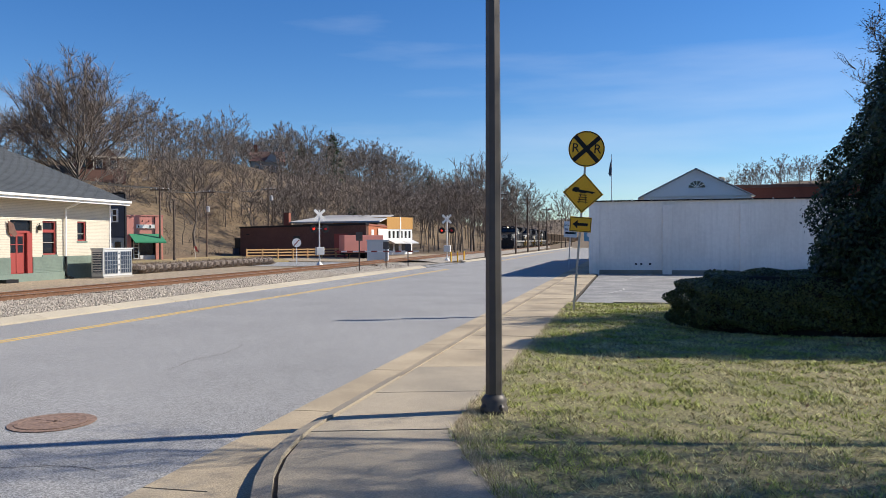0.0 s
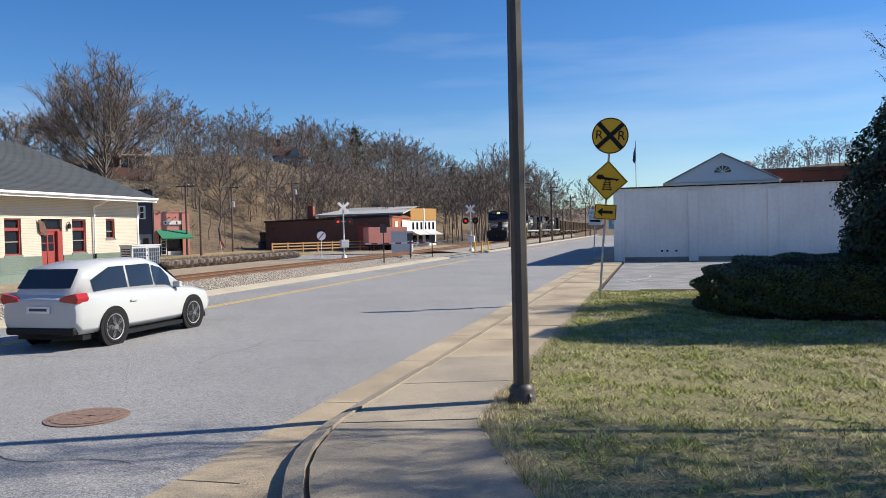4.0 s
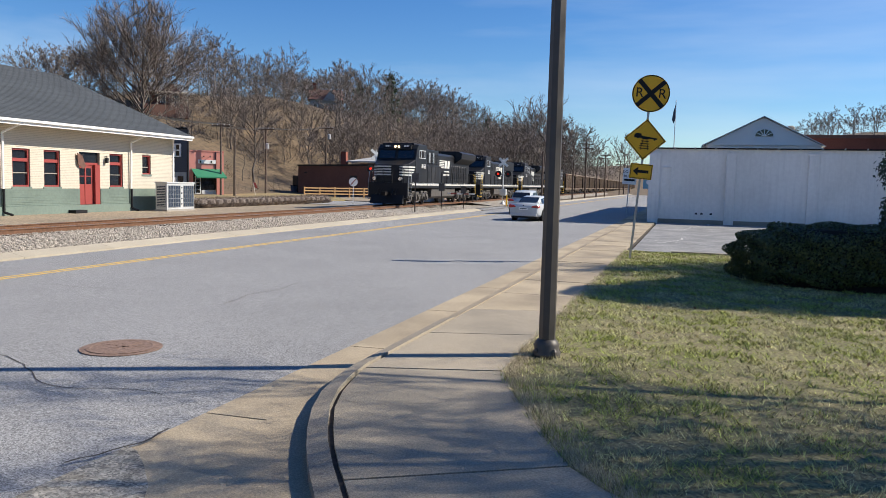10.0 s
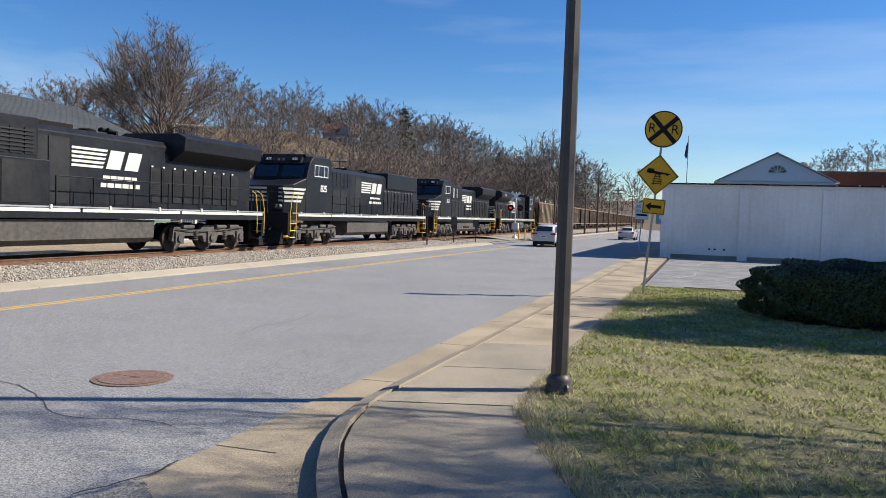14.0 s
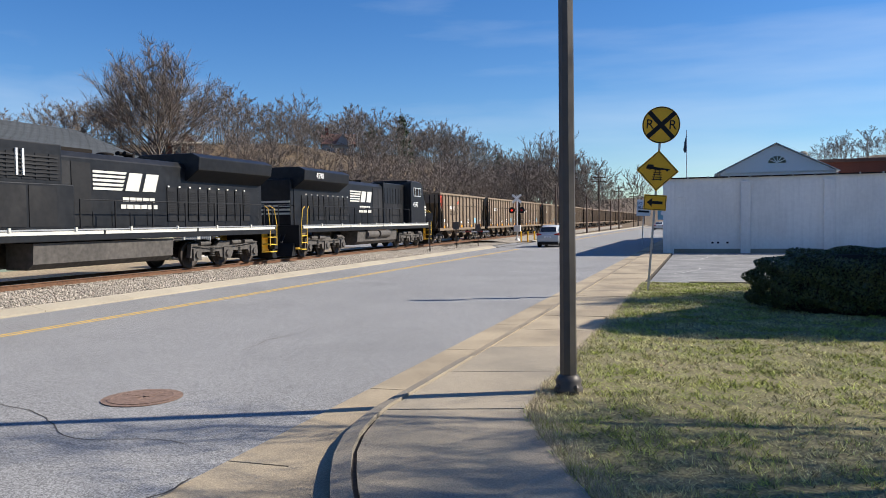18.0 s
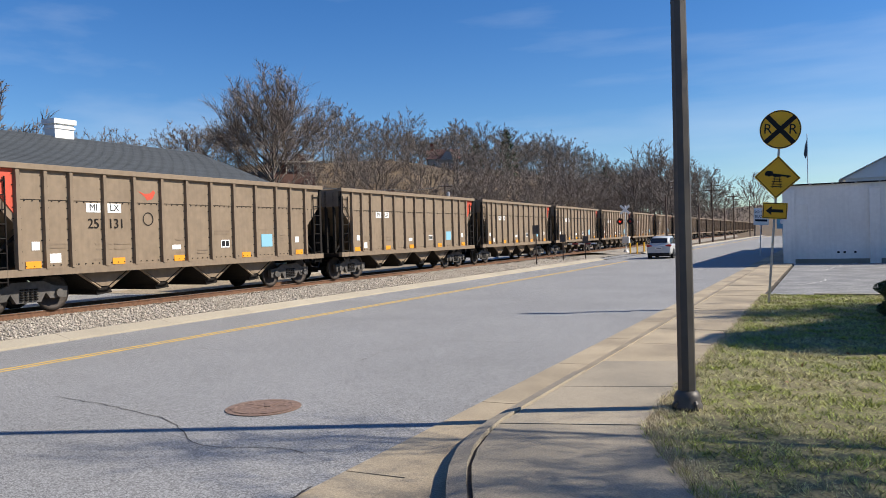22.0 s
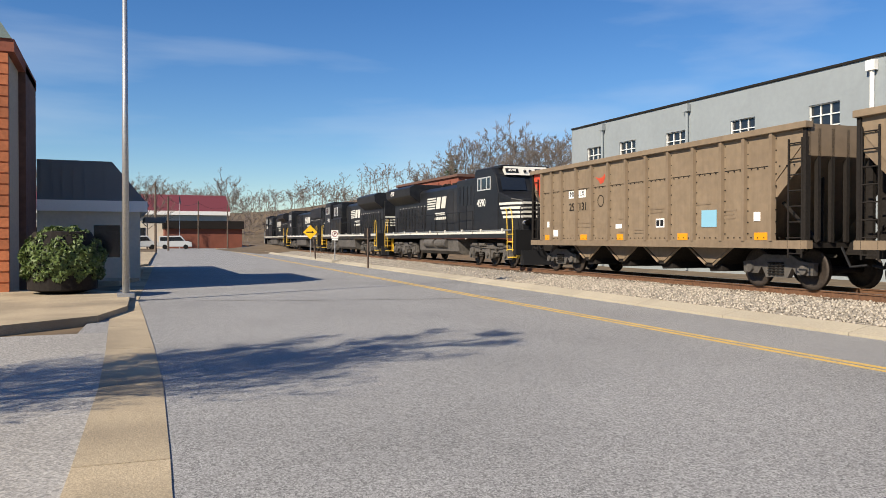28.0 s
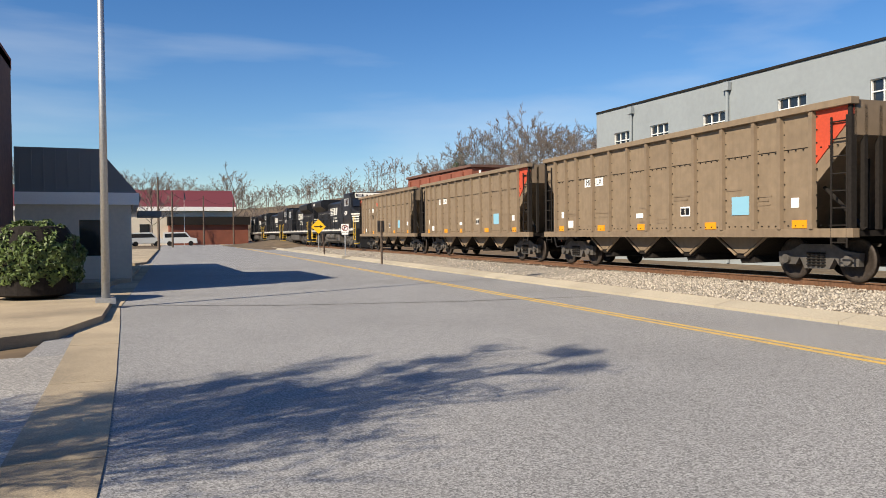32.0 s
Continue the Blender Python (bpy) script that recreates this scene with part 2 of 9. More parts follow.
M_BLACK = mat("black_paint", (0.010, 0.010, 0.011), 0.6, spec=0.3)
M_WHITE = mat("white_paint", (0.84, 0.82, 0.77), 0.6, grain=0.03)
M_CREAM_WALL = mat("cream_painted_brick", (0.61, 0.55, 0.44), 0.85, grain=0.05, scale=8, stain=0.12)
M_GREEN_WALL = mat("green_painted_brick", (0.17, 0.22, 0.18), 0.8, grain=0.08, scale=8, stain=0.3)
M_REDTRIM = mat("red_painted_wood", (0.29, 0.045, 0.036), 0.55, grain=0.1)
M_SHEDBLUE = mat("blue_grey_siding", (0.23, 0.255, 0.28), 0.8, grain=0.08, stain=0.2)
M_SHINGLE = mat("dark_slate_shingles", (0.055, 0.062, 0.068), 0.85, grain=0.15, scale=7, stain=0.25, stain_scale=0.4, per_object=0.12)
M_WHITEWALL = mat("white_painted_block_wall", (0.86, 0.83, 0.77), 0.85, grain=0.04, scale=5, stain=0.3, stain_scale=0.35, dark=(0.5, 0.48, 0.43), streak=0.2)
M_GREYWALL = mat("grey_painted_stucco", (0.27, 0.30, 0.31), 0.85, grain=0.04, scale=4, stain=0.15)
M_BRICK = mat("red_brick", (0.24, 0.075, 0.045), 0.9, grain=0.15, scale=10, stain=0.3, per_object=0.16)
M_GREENMETAL = mat("pale_green_metal", (0.20, 0.25, 0.22), 0.5, metal=0.2, grain=0.1)
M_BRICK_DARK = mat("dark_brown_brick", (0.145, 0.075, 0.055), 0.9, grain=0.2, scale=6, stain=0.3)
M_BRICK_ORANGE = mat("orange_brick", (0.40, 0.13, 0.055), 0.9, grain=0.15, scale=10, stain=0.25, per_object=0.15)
M_BRICK_REST = per_island(mat("orange_brick_rest", (0.40, 0.13, 0.055), 0.9, grain=0.15, scale=10, stain=0.25), 0.18)
M_MORTAR = mat("mortar", (0.42, 0.36, 0.28), 0.95, grain=0.2, scale=30)
M_PINK = mat("salmon_painted_brick", (0.64, 0.26, 0.21), 0.85, grain=0.06, stain=0.2)
M_GREENCLOTH = mat("green_awning_cloth", (0.03, 0.20, 0.10), 0.8, grain=0.05)
M_SLATEBLUE = mat("slate_blue_siding", (0.055, 0.065, 0.085), 0.8, grain=0.08)
M_TANBRICK = mat("ochre_brick", (0.50, 0.27, 0.08), 0.9, grain=0.15)
M_GLASS = mat("dark_window_glass", (0.015, 0.018, 0.022), 0.08, spec=0.8)
M_COIL = mat("blue_black_coil", (0.02, 0.035, 0.06), 0.5, grain=0.3, scale=60)
M_LOCO = mat("sooty_black_loco_paint", (0.011, 0.012, 0.014), 0.42, spec=0.28, grain=0.3, scale=4, stain=0.3, stain_scale=0.9, dark=(0.032, 0.03, 0.028), streak=0.2)
M_LOCO_DOOR = mat("dusty_black_door_paint", (0.015, 0.015, 0.016), 0.55, spec=0.3, grain=0.3, scale=5, stain=0.4, dark=(0.045, 0.042, 0.038), per_object=0.3)
M_LOCO_UNDER = mat("dusty_underframe_grey", (0.095, 0.085, 0.075), 0.8, grain=0.3, scale=6, stain=0.5, dark=(0.03, 0.028, 0.026))
M_WHEEL = mat("rusty_wheel_steel", (0.05, 0.038, 0.03), 0.7, metal=0.3, grain=0.3)
M_HOPPER = mat("tan_hopper_paint", (0.228, 0.168, 0.108), 0.7, grain=0.1, scale=5, stain=0.3, stain_scale=0.8, dark=(0.13, 0.09, 0.055), per_object=0.0, streak=0.25)
M_HOPPER_RIB = mat("tan_hopper_rib_paint", (0.215, 0.158, 0.102), 0.7, grain=0.1, scale=5, stain=0.3, dark=(0.12, 0.08, 0.05), streak=0.3)
# dark steel, deepened to carry shade under the cars and inside hedges
M_NEAR_BLACK = mat("near_black", (0.018, 0.015, 0.013), 0.9, grain=0.3, spec=0.2)
M_RED = mat("bright_red_end_panel", (0.55, 0.07, 0.03), 0.6, grain=0.08, stain=0.2)
M_ORANGE = mat("orange_reflector", (0.75, 0.30, 0.01), 0.5)
M_BLUE = mat("light_blue_decal", (0.22, 0.46, 0.58), 0.6)
M_STRIPE = mat("white_loco_stripe", (0.62, 0.60, 0.53), 0.55, grain=0.06)
M_YELRAIL = mat("yellow_grab_iron", (0.75, 0.48, 0.05), 0.5)
M_LEAF_DARK = per_island(mat("dark_evergreen_leaf", (0.022, 0.042, 0.014), 0.5, spec=0.4), 0.55)
M_LEAF_HEDGE = two_tone("clipped_hedge_leaf", (0.032, 0.06, 0.014), (0.10, 0.105, 0.022), 0.5, 0.3, 1.5, 0.45, 0.5)
M_LEAF_BALL = per_island(mat("clipped_ball_leaf", (0.085, 0.125, 0.03), 0.55), 0.5)
M_LEAF_GOLD = per_island(mat("yellow_green_hedge_leaf", (0.27, 0.235, 0.045), 0.5), 0.55)
M_LEAF_RED = per_island(mat("red_brown_shrub_leaf", (0.36, 0.085, 0.03), 0.55), 0.5)
M_LEAF_PINE = per_island(mat("pine_needles", (0.04, 0.062, 0.022), 0.7), 0.5)
M_DEADLEAF = per_island(mat("dead_leaf", (0.30, 0.17, 0.08), 0.8), 0.4)
M_BARK = mat("grey_brown_bark", (0.125, 0.103, 0.085), 0.9, grain=0.25, scale=4)
M_TWIG = per_island(mat("bare_twigs", (0.19, 0.155, 0.13), 0.9), 0.35)
M_TWIG_PALE = per_island(mat("pale_bare_twigs", (0.25, 0.195, 0.15), 0.9), 0.35)
M_TWIG_DARK = per_island(mat("dark_brush_twigs", (0.16, 0.12, 0.085), 0.9), 0.4)
M_MANHOLE = mat("rusty_iron_cover", (0.25, 0.165, 0.12), 0.75, metal=0.3, grain=0.3, scale=25, bump=0.5)
M_GRANITE = mat("grey_granite", (0.14, 0.125, 0.115), 0.55, grain=0.35, scale=60, stain=0.3, stain_scale=2.5)
M_ROOF_METAL = mat("grey_standing_seam_roof", (0.17, 0.175, 0.175), 0.6, metal=0.1)
M_REDROOF = mat("dark_red_metal_roof", (0.14, 0.03, 0.035), 0.6)
M_CARWHITE = mat("white_car_paint", (0.50, 0.51, 0.50), 0.18, spec=0.7)
M_TYRE = mat("black_tyre", (0.012, 0.012, 0.012), 0.9, spec=0.2)
M_CHROME = mat("bright_metal", (0.6, 0.6, 0.6), 0.2, metal=1.0)
M_TAIL = mat("red_tail_lamp", (0.38, 0.012, 0.012), 0.2, spec=0.8)
M_LAMPON = glow("lit_headlight", (1.0, 0.72, 0.36), 5.0)
M_REDON = glow("lit_red_signal", (1.0, 0.03, 0.01), 0.7)
M_WOODPOLE = mat("weathered_wood_pole", (0.11, 0.08, 0.06), 0.9, grain=0.3, scale=5)
M_FENCEWOOD = mat("tan_fence_wood", (0.50, 0.30, 0.13), 0.85, grain=0.15)
M_CABLE = mat("black_cable", (0.02, 0.02, 0.02), 0.7)


# ---- tools ----
class Shape:
    """Gathers faces for one mesh."""

    def __init__(self):
        self.v, self.f = [], []

    def add(self, verts, faces):
        o = len(self.v)
        self.v += [tuple(p) for p in verts]
        self.f += [tuple(o + i for i in q) for q in faces]
        return self

    def box(self, x0, x1, y0, y1, z0, z1, m=None):
        p = [Vector(c) for c in ((x0, y0, z0), (x1, y0, z0), (x1, y1, z0), (x0, y1, z0), (x0, y0, z1), (x1, y0, z1), (x1, y1, z1), (x0, y1, z1))]
        if m is not None:
            p = [m @ c for c in p]
        return self.add(p, [(0, 3, 2, 1), (4, 5, 6, 7), (0, 1, 5, 4), (1, 2, 6, 5), (2, 3, 7, 6), (3, 0, 4, 7)])

    def prism(self, outline, a, b, axis="z"):
        """A closed outline of 2D points, drawn out from a to b along an axis (x: points are y, z; y: x, z; z: x, y)."""
        put = {"x": lambda p, d: (d, p[0], p[1]), "y": lambda p, d: (p[0], d, p[1]), "z": lambda p, d: (p[0], p[1], d)}[axis]
        n = len(outline)
        area = sum(outline[i][0] * outline[(i + 1) % n][1] - outline[(i + 1) % n][0] * outline[i][1] for i in range(n))
        flip = (area < 0) != (axis == "y") != (b < a)
        v = [put(p, a) for p in outline] + [put(p, b) for p in outline]
        f = [tuple(range(n))[::-1], tuple(range(n, 2 * n))] + [(i, (i + 1) % n, n + (i + 1) % n, n + i) for i in range(n)]
        return self.add(v, [q[::-1] for q in f] if flip else f)

    def tube(self, p, q, r0, r1=None, sides=8, caps=True):
        p, q, r1 = Vector(p), Vector(q), r0 if r1 is None else r1
        d = (q - p).normalized()
        u = d.orthogonal().normalized()
        w = d.cross(u)
        ring = [(math.cos(2 * math.pi * i / sides), math.sin(2 * math.pi * i / sides)) for i in range(sides)]
        v = [p + (u * c + w * s) * r0 for c, s in ring] + [q + (u * c + w * s) * r1 for c, s in ring]
        f = [(i, (i + 1) % sides, sides + (i + 1) % sides, sides + i) for i in range(sides)]
        if caps:
            f += [tuple(range(sides))[::-1], tuple(range(sides, 2 * sides))]
        return self.add(v, f)

    def pipe(self, points, r, sides=6):
        for a, b in zip(points, points[1:]):
            self.tube(a, b, r, r, sides)
        return self

    def lathe(self, profile, sides=20, m=None):
        """Profile of (radius, z) turned about z."""
        n = len(profile)
        v = [(r * math.cos(2 * math.pi * i / sides), r * math.sin(2 * math.pi * i / sides), z) for i in range(sides) for r, z in profile]
        if m is not None:
            v = [m @ Vector(p) for p in v]
        f = [(i * n + k, ((i + 1) % sides) * n + k, ((i + 1) % sides) * n + k + 1, i * n + k + 1) for i in range(sides) for k in range(n - 1)]
        f += [tuple(i * n for i in range(sides))[::-1], tuple(i * n + n - 1 for i in range(sides))]
        return self.add(v, f)

    def sheet(self, p, q, r, s):
        return self.add([p, q, r, s], [(0, 1, 2, 3)])

    def mesh(self, name):
        me = bpy.data.meshes.new(name)
        me.from_pydata(self.v, [], self.f)
        me.update()
        return me


def raw(name, verts, faces):
    """A mesh from numpy arrays of vertices and of triangles or quads."""
    me = bpy.data.meshes.new(name)
    verts, faces = np.asarray(verts, np.float32), np.asarray(faces, np.int32)
    me.vertices.add(len(verts))
    me.vertices.foreach_set("co", verts.ravel())
    k = faces.shape[1]
    me.loops.add(faces.size)
    me.loops.foreach_set("vertex_index", faces.ravel())
    me.polygons.add(len(faces))
    me.polygons.foreach_set("loop_start", np.arange(0, faces.size, k, dtype=np.int32))
    me.update(calc_edges=True)
    return me


def thing(name, label="", category="", group="", kind="", at=None):
    ob = new(name)
    ob.empty_display_size = 0.2
    if at is not None:
        ob.matrix_world = at
    return tagged(ob, label, category, group, kind)


def solid(name, shape, material, label="", category="", group="", kind="", smooth=False):
    """A top-level thing or piece of the setting that is one mesh."""
    me = shape.mesh(name) if isinstance(shape, Shape) else shape
    me.materials.append(material)
    if smooth:
        me.shade_smooth()
    return tagged(new(name, me), label, category, group, kind)


def part(name, shape, material, parent, label="", smooth=False, bevel=0.0, kind=""):
    """One mesh object under a thing or under a part."""
    me = shape.mesh(name) if isinstance(shape, Shape) else shape
    if not me.materials:
        me.materials.append(material)
    if smooth:
        me.shade_smooth()
    ob = new(name, me)
    ob.parent = parent
    if bevel:
        md = ob.modifiers.new("bevel", "BEVEL")
        md.width, md.segments, md.limit_method = bevel, 2, "ANGLE"
    return tagged(ob, label, kind=kind)


def again(name, me, parent, m):
    """One more piece on a shared mesh."""
    ob = new(name, me)
    ob.parent = parent
    ob.matrix_local = m
    return ob


def text_mesh(text, size, name="lettering", depth=0.004, align="CENTER"):
    """Letters as a mesh in the xy plane, drawn with the built-in font."""
    cu = bpy.data.curves.new(name, "FONT")
    cu.body, cu.size, cu.extrude, cu.align_x, cu.align_y = text, size, depth, align, "CENTER"
    tmp = new("tmp", cu)
    me = bpy.data.meshes.new_from_object(tmp.evaluated_get(bpy.context.evaluated_depsgraph_get()))
    bpy.data.objects.remove(tmp)
    bpy.data.curves.remove(cu)
    return me


def lettering(text, size, material, parent, m, label="", name="lettering", align="CENTER"):
    me = text_mesh(text, size, name, align=align)
    me.materials.clear()
    me.materials.append(material)
    ob = new(name, me)
    ob.parent = parent
    ob.matrix_local = m
    return tagged(ob, label)


def smooth01(t):
    t = max(0.0, min(1.0, t))
    return t * t * (3 - 2 * t)


def bend(d, soft, slope):
    """A straight line that bends off smoothly past d = 0."""
    return 0.0 if d <= 0 else slope * (d * d / (2 * soft) if d < soft else d - soft / 2)


def road_shift(y):
    return -bend(-y - 12, 16, 0.055)


def track_x(y):
    return -19.9 - bend(y - 25, 20, 0.03) - bend(-y - 12, 16, 0.055)


def circle(cx, cz, r, n=36):
    return [(cx + r * math.cos(2 * math.pi * k / n), cz + r * math.sin(2 * math.pi * k / n)) for k in range(n)]


RAIL_Z = 0.42


# ---- ground, road, kerbs, track ----
RIDGE_Y = (-400, -230, -190, -150, -120, -90, -60, -30, 0, 20, 60, 85, 110, 150, 220, 300, 400)
RIDGE_Z = (14, 16, 14, 11, 11, 12, 15, 17, 15, 10, 8, 10, 14, 19, 22, 19, 10)


def hill(x, y):
    """The height of the wooded ridge beyond the track, and of the far hills."""
    k = smooth01((-54 + 14 * smooth01((y - 125) / 50) - x + 5 * math.sin(y * 0.031)) / 52)
    ridge = float(np.interp(y, RIDGE_Y, RIDGE_Z)) + 1.2 * math.sin(y * 0.053)
    ends = smooth01((y + 420) / 120) * smooth01((620 - y) / 200)
    h = k * ridge * ends
    if x < -60:
        h += k * 1.1 * noise.noise((x * 0.06, y * 0.06, 0)) * 2
    d = math.hypot(x, y)
    h += 34 * smooth01((d - 450) / 500) * (0.55 + 0.45 * math.sin(math.atan2(x, y) * 5 + 1))
    # the knoll beyond the brick mill, and the long hill that closes the street
    h = max(h, 8.5 * smooth01((44 - math.hypot(x + 66, 0.9 * (y + 126))) / 30))
    if y < -150:
        h += (17 + 3.5 * math.sin(x * 0.017 + 1.2) + 2 * math.sin(x * 0.041)) * smooth01((d - 260) / 170) * smooth01((-y - 150) / 100)
    if x > -40:
        side = smooth01((x + 2) / 60) * (24 if y > 0 else 3) + (3.5 if y < 0 else 1.0)
        h += side * smooth01((d - 190) / 150)
    return h - 0.05


def make_ground():
    xs = sorted({*range(-150, -44, 5), *range(-44, 61, 13), -2600, -1800, -1200, -900, -700, -560, -450, -360, -280, -220, -180, 80, 110, 150, 200, 260, 340, 450, 560, 700, 900, 1200, 1800, 2600})
    ys = sorted({*range(-300, 400, 10), -2600, -1800, -1200, -900, -700, -560, -460, -380, 440, 500, 580, 700, 900, 1200, 1800, 2600})
    v = [(x, y, hill(x, y)) for y in ys for x in xs]
    n = len(xs)
    f = [(j * n + i, j * n + i + 1, (j + 1) * n + i + 1, (j + 1) * n + i) for j in range(len(ys) - 1) for i in range(n - 1)]
    me = raw("ground", v, f)
    me.shade_smooth()
    solid("ground", me, M_HILL, "leaf-strewn brown ground rising to a wooded ridge", "ground", kind="structure")


def strip(left, right, z0, z1, ys, sink=0.3):
    """A band along the road: left and right give x at a given y."""
    s = Shape()
    for a, b in zip(ys, ys[1:]):
        la, ra, lb, rb = left(a), right(a), left(b), right(b)
        s.add([(la, a, z0), (ra, a, z1), (rb, b, z1), (lb, b, z0)], [(0, 1, 2, 3)])
        s.add([(la, a, z0 - sink), (lb, b, z0 - sink), (lb, b, z0), (la, a, z0)], [(0, 1, 2, 3)])
        s.add([(ra, a, z1), (rb, b, z1), (rb, b, z1 - sink), (ra, a, z1 - sink)], [(0, 1, 2, 3)])
    for y, flip in ((ys[0], False), (ys[-1], True)):
        q = [(left(y), y, z0 - sink), (right(y), y, z1 - sink), (right(y), y, z1), (left(y), y, z0)]
        s.add(q[::-1] if flip else q, [(0, 1, 2, 3)])
    return s


YS = [-400, -300, -240, -200, -170, -140, -120] + list(range(-110, 61, 5)) + [70, 80, 100, 130, 170, 220, 300, 400, 500]
ROAD_L, ROAD_R = -15.4, -4.1


def near_edge(y):
    """x of the near edge of the asphalt."""
    if -35 < y < -5:
        return float(np.interp(y, [-35, -25.2, -19.3, -12.8, -8.4, -5], [-5.03, -5.02, -4.81, -4.41, -4.24, ROAD_R]))
    return ROAD_R + road_shift(y)


def make_road():
    rs = road_shift
    s = strip(lambda y: ROAD_L + rs(y), lambda y: 3.0 if -10 <= y <= 5 else ROAD_R + 0.7 + rs(y), 0.0, 0.0, YS)
    solid("road", s, M_ASPHALT, "worn grey asphalt road with a parking lane", "road", kind="structure")
    lines = thing("centre_line", "faded double yellow centre line painted on the asphalt", "road marking", kind="structure")
    for d in (-0.13, 0.07):
        ys = [y for y in YS if y <= 58]
        part("painted_line", strip(lambda y: -13.0 + d + rs(y), lambda y: -12.9 + d + rs(y), 0.006, 0.006, ys, 0.004), M_YELLOW, lines)
        part("painted_line", strip(lambda y: -13.0 + d, lambda y: -12.9 + d, 0.006, 0.006, [76, 100, 150, 220, 400], 0.004), M_YELLOW, lines)
    # side street over the track
    s = Shape()
    s.add([(-70, 60, 0.02), (-15.6, 60, 0.0), (-15.6, 71, 0.0), (-70, 72, 0.02)], [(0, 1, 2, 3)])
    solid("side_street", s, M_ASPHALT, "grey asphalt side street that crosses the track", "road", kind="structure")
    # far kerb, in lengths with joints between
    far = thing("far_kerb", "pale tan concrete kerb along the ballast", "kerb", kind="structure")
    y = -110.0
    while y < 58:
        b = min(y + 3.05, 58)
        if not 58 <= y <= 72:
            part("kerb_stone", strip(lambda q: ROAD_L - 0.5 + rs(q), lambda q: ROAD_L + rs(q) - 0.02, 0.15, 0.05, [y, y + (b - y) / 2, b - 0.015], 0.2), M_KERB, far)
        y = b
    part("kerb_stone", strip(lambda q: ROAD_L - 0.5, lambda q: ROAD_L - 0.02, 0.15, 0.05, [73, 100, 150, 250, 400], 0.2), M_KERB, far)
    # near gutter and sidewalk
    gut = thing("near_gutter", "tan concrete gutter along the road edge", "gutter", kind="structure")
    y = -64.0
    while y < 120:
        b = y + 3.05
        wide = 1.1 if -10 < y < 3.5 else 0.62
        part("gutter_slab", strip(lambda q: near_edge(q) - 0.02, lambda q: near_edge(q) + wide, 0.012, 0.02, [y, b - 0.022], 0.2), M_CONC, gut)
        y = b
    part("apron_slab", Shape().prism([(-3.5, 8.0), (-3.5, 5.3), (-3.45, 4.4), (-3.2, 3.6), (-2.6, 2.9), (-1.6, 2.4), (-0.3, 2.2), (-0.3, 3.35), (-1.6, 4.0), (-2.6, 5.5), (-3.3, 8)], -0.2, 0.026), M_CONC, gut)
    part("apron_slab", Shape().prism([(-3.8, -10.5), (-3.3, -7.1), (-3.02, -6.6), (-2.45, -5.95), (-1.4, -5.45), (0.6, -4.9), (0.6, -6.0), (-1.5, -6.3), (-2.6, -7.2), (-3.3, -8.6), (-3.6, -10.5)], -0.2, 0.026), M_CONC, gut)
    part("coarse_patch", Shape().prism([(-4.13, 5.15), (-4.0, 5.1), (-3.78, 4.9), (-3.5, 4.6), (-3.3, 4.3), (-3.2, 3.4), (-4.15, 3.4)], -0.1, 0.03), M_AGGREGATE, gut, "coarse exposed aggregate patch")


def corner(cx, cy, r, a0, a1, n=10):
    return [(cx + r * math.cos(radians(a0 + (a1 - a0) * i / n)), cy + r * math.sin(radians(a0 + (a1 - a0) * i / n))) for i in range(n + 1)]


def kerb_band(path, w, z, parent, material):
    """A kerb that follows a path of points, its outer face on the path."""
    for i in range(0, len(path) - 1):
        a, b = Vector((*path[i], 0)), Vector((*path[i + 1], 0))
        s = Shape()
        na = nb = None
        d = (b - a).normalized()
        nrm = Vector((d.y, -d.x, 0))
        prev = (Vector((*path[i], 0)) - Vector((*path[i - 1], 0))).normalized() if i else d
        nxt = (Vector((*path[i + 2], 0)) - b).normalized() if i + 2 < len(path) else d
        da, db = (prev + d).normalized(), (d + nxt).normalized()
        na, nb = Vector((da.y, -da.x, 0)), Vector((db.y, -db.x, 0))
        p = [a, a + na * w, b + nb * w, b]
        s.add([(q.x, q.y, -0.2) for q in p] + [(p[0].x, p[0].y, z - 0.035), (p[1].x, p[1].y, z), (p[2].x, p[2].y, z), (p[3].x, p[3].y, z - 0.035)],
              [(0, 1, 5, 4), (1, 2, 6, 5), (2, 3, 7, 6), (3, 0, 4, 7), (4, 5, 6, 7)])
        part("kerb_stone", s, material, parent)


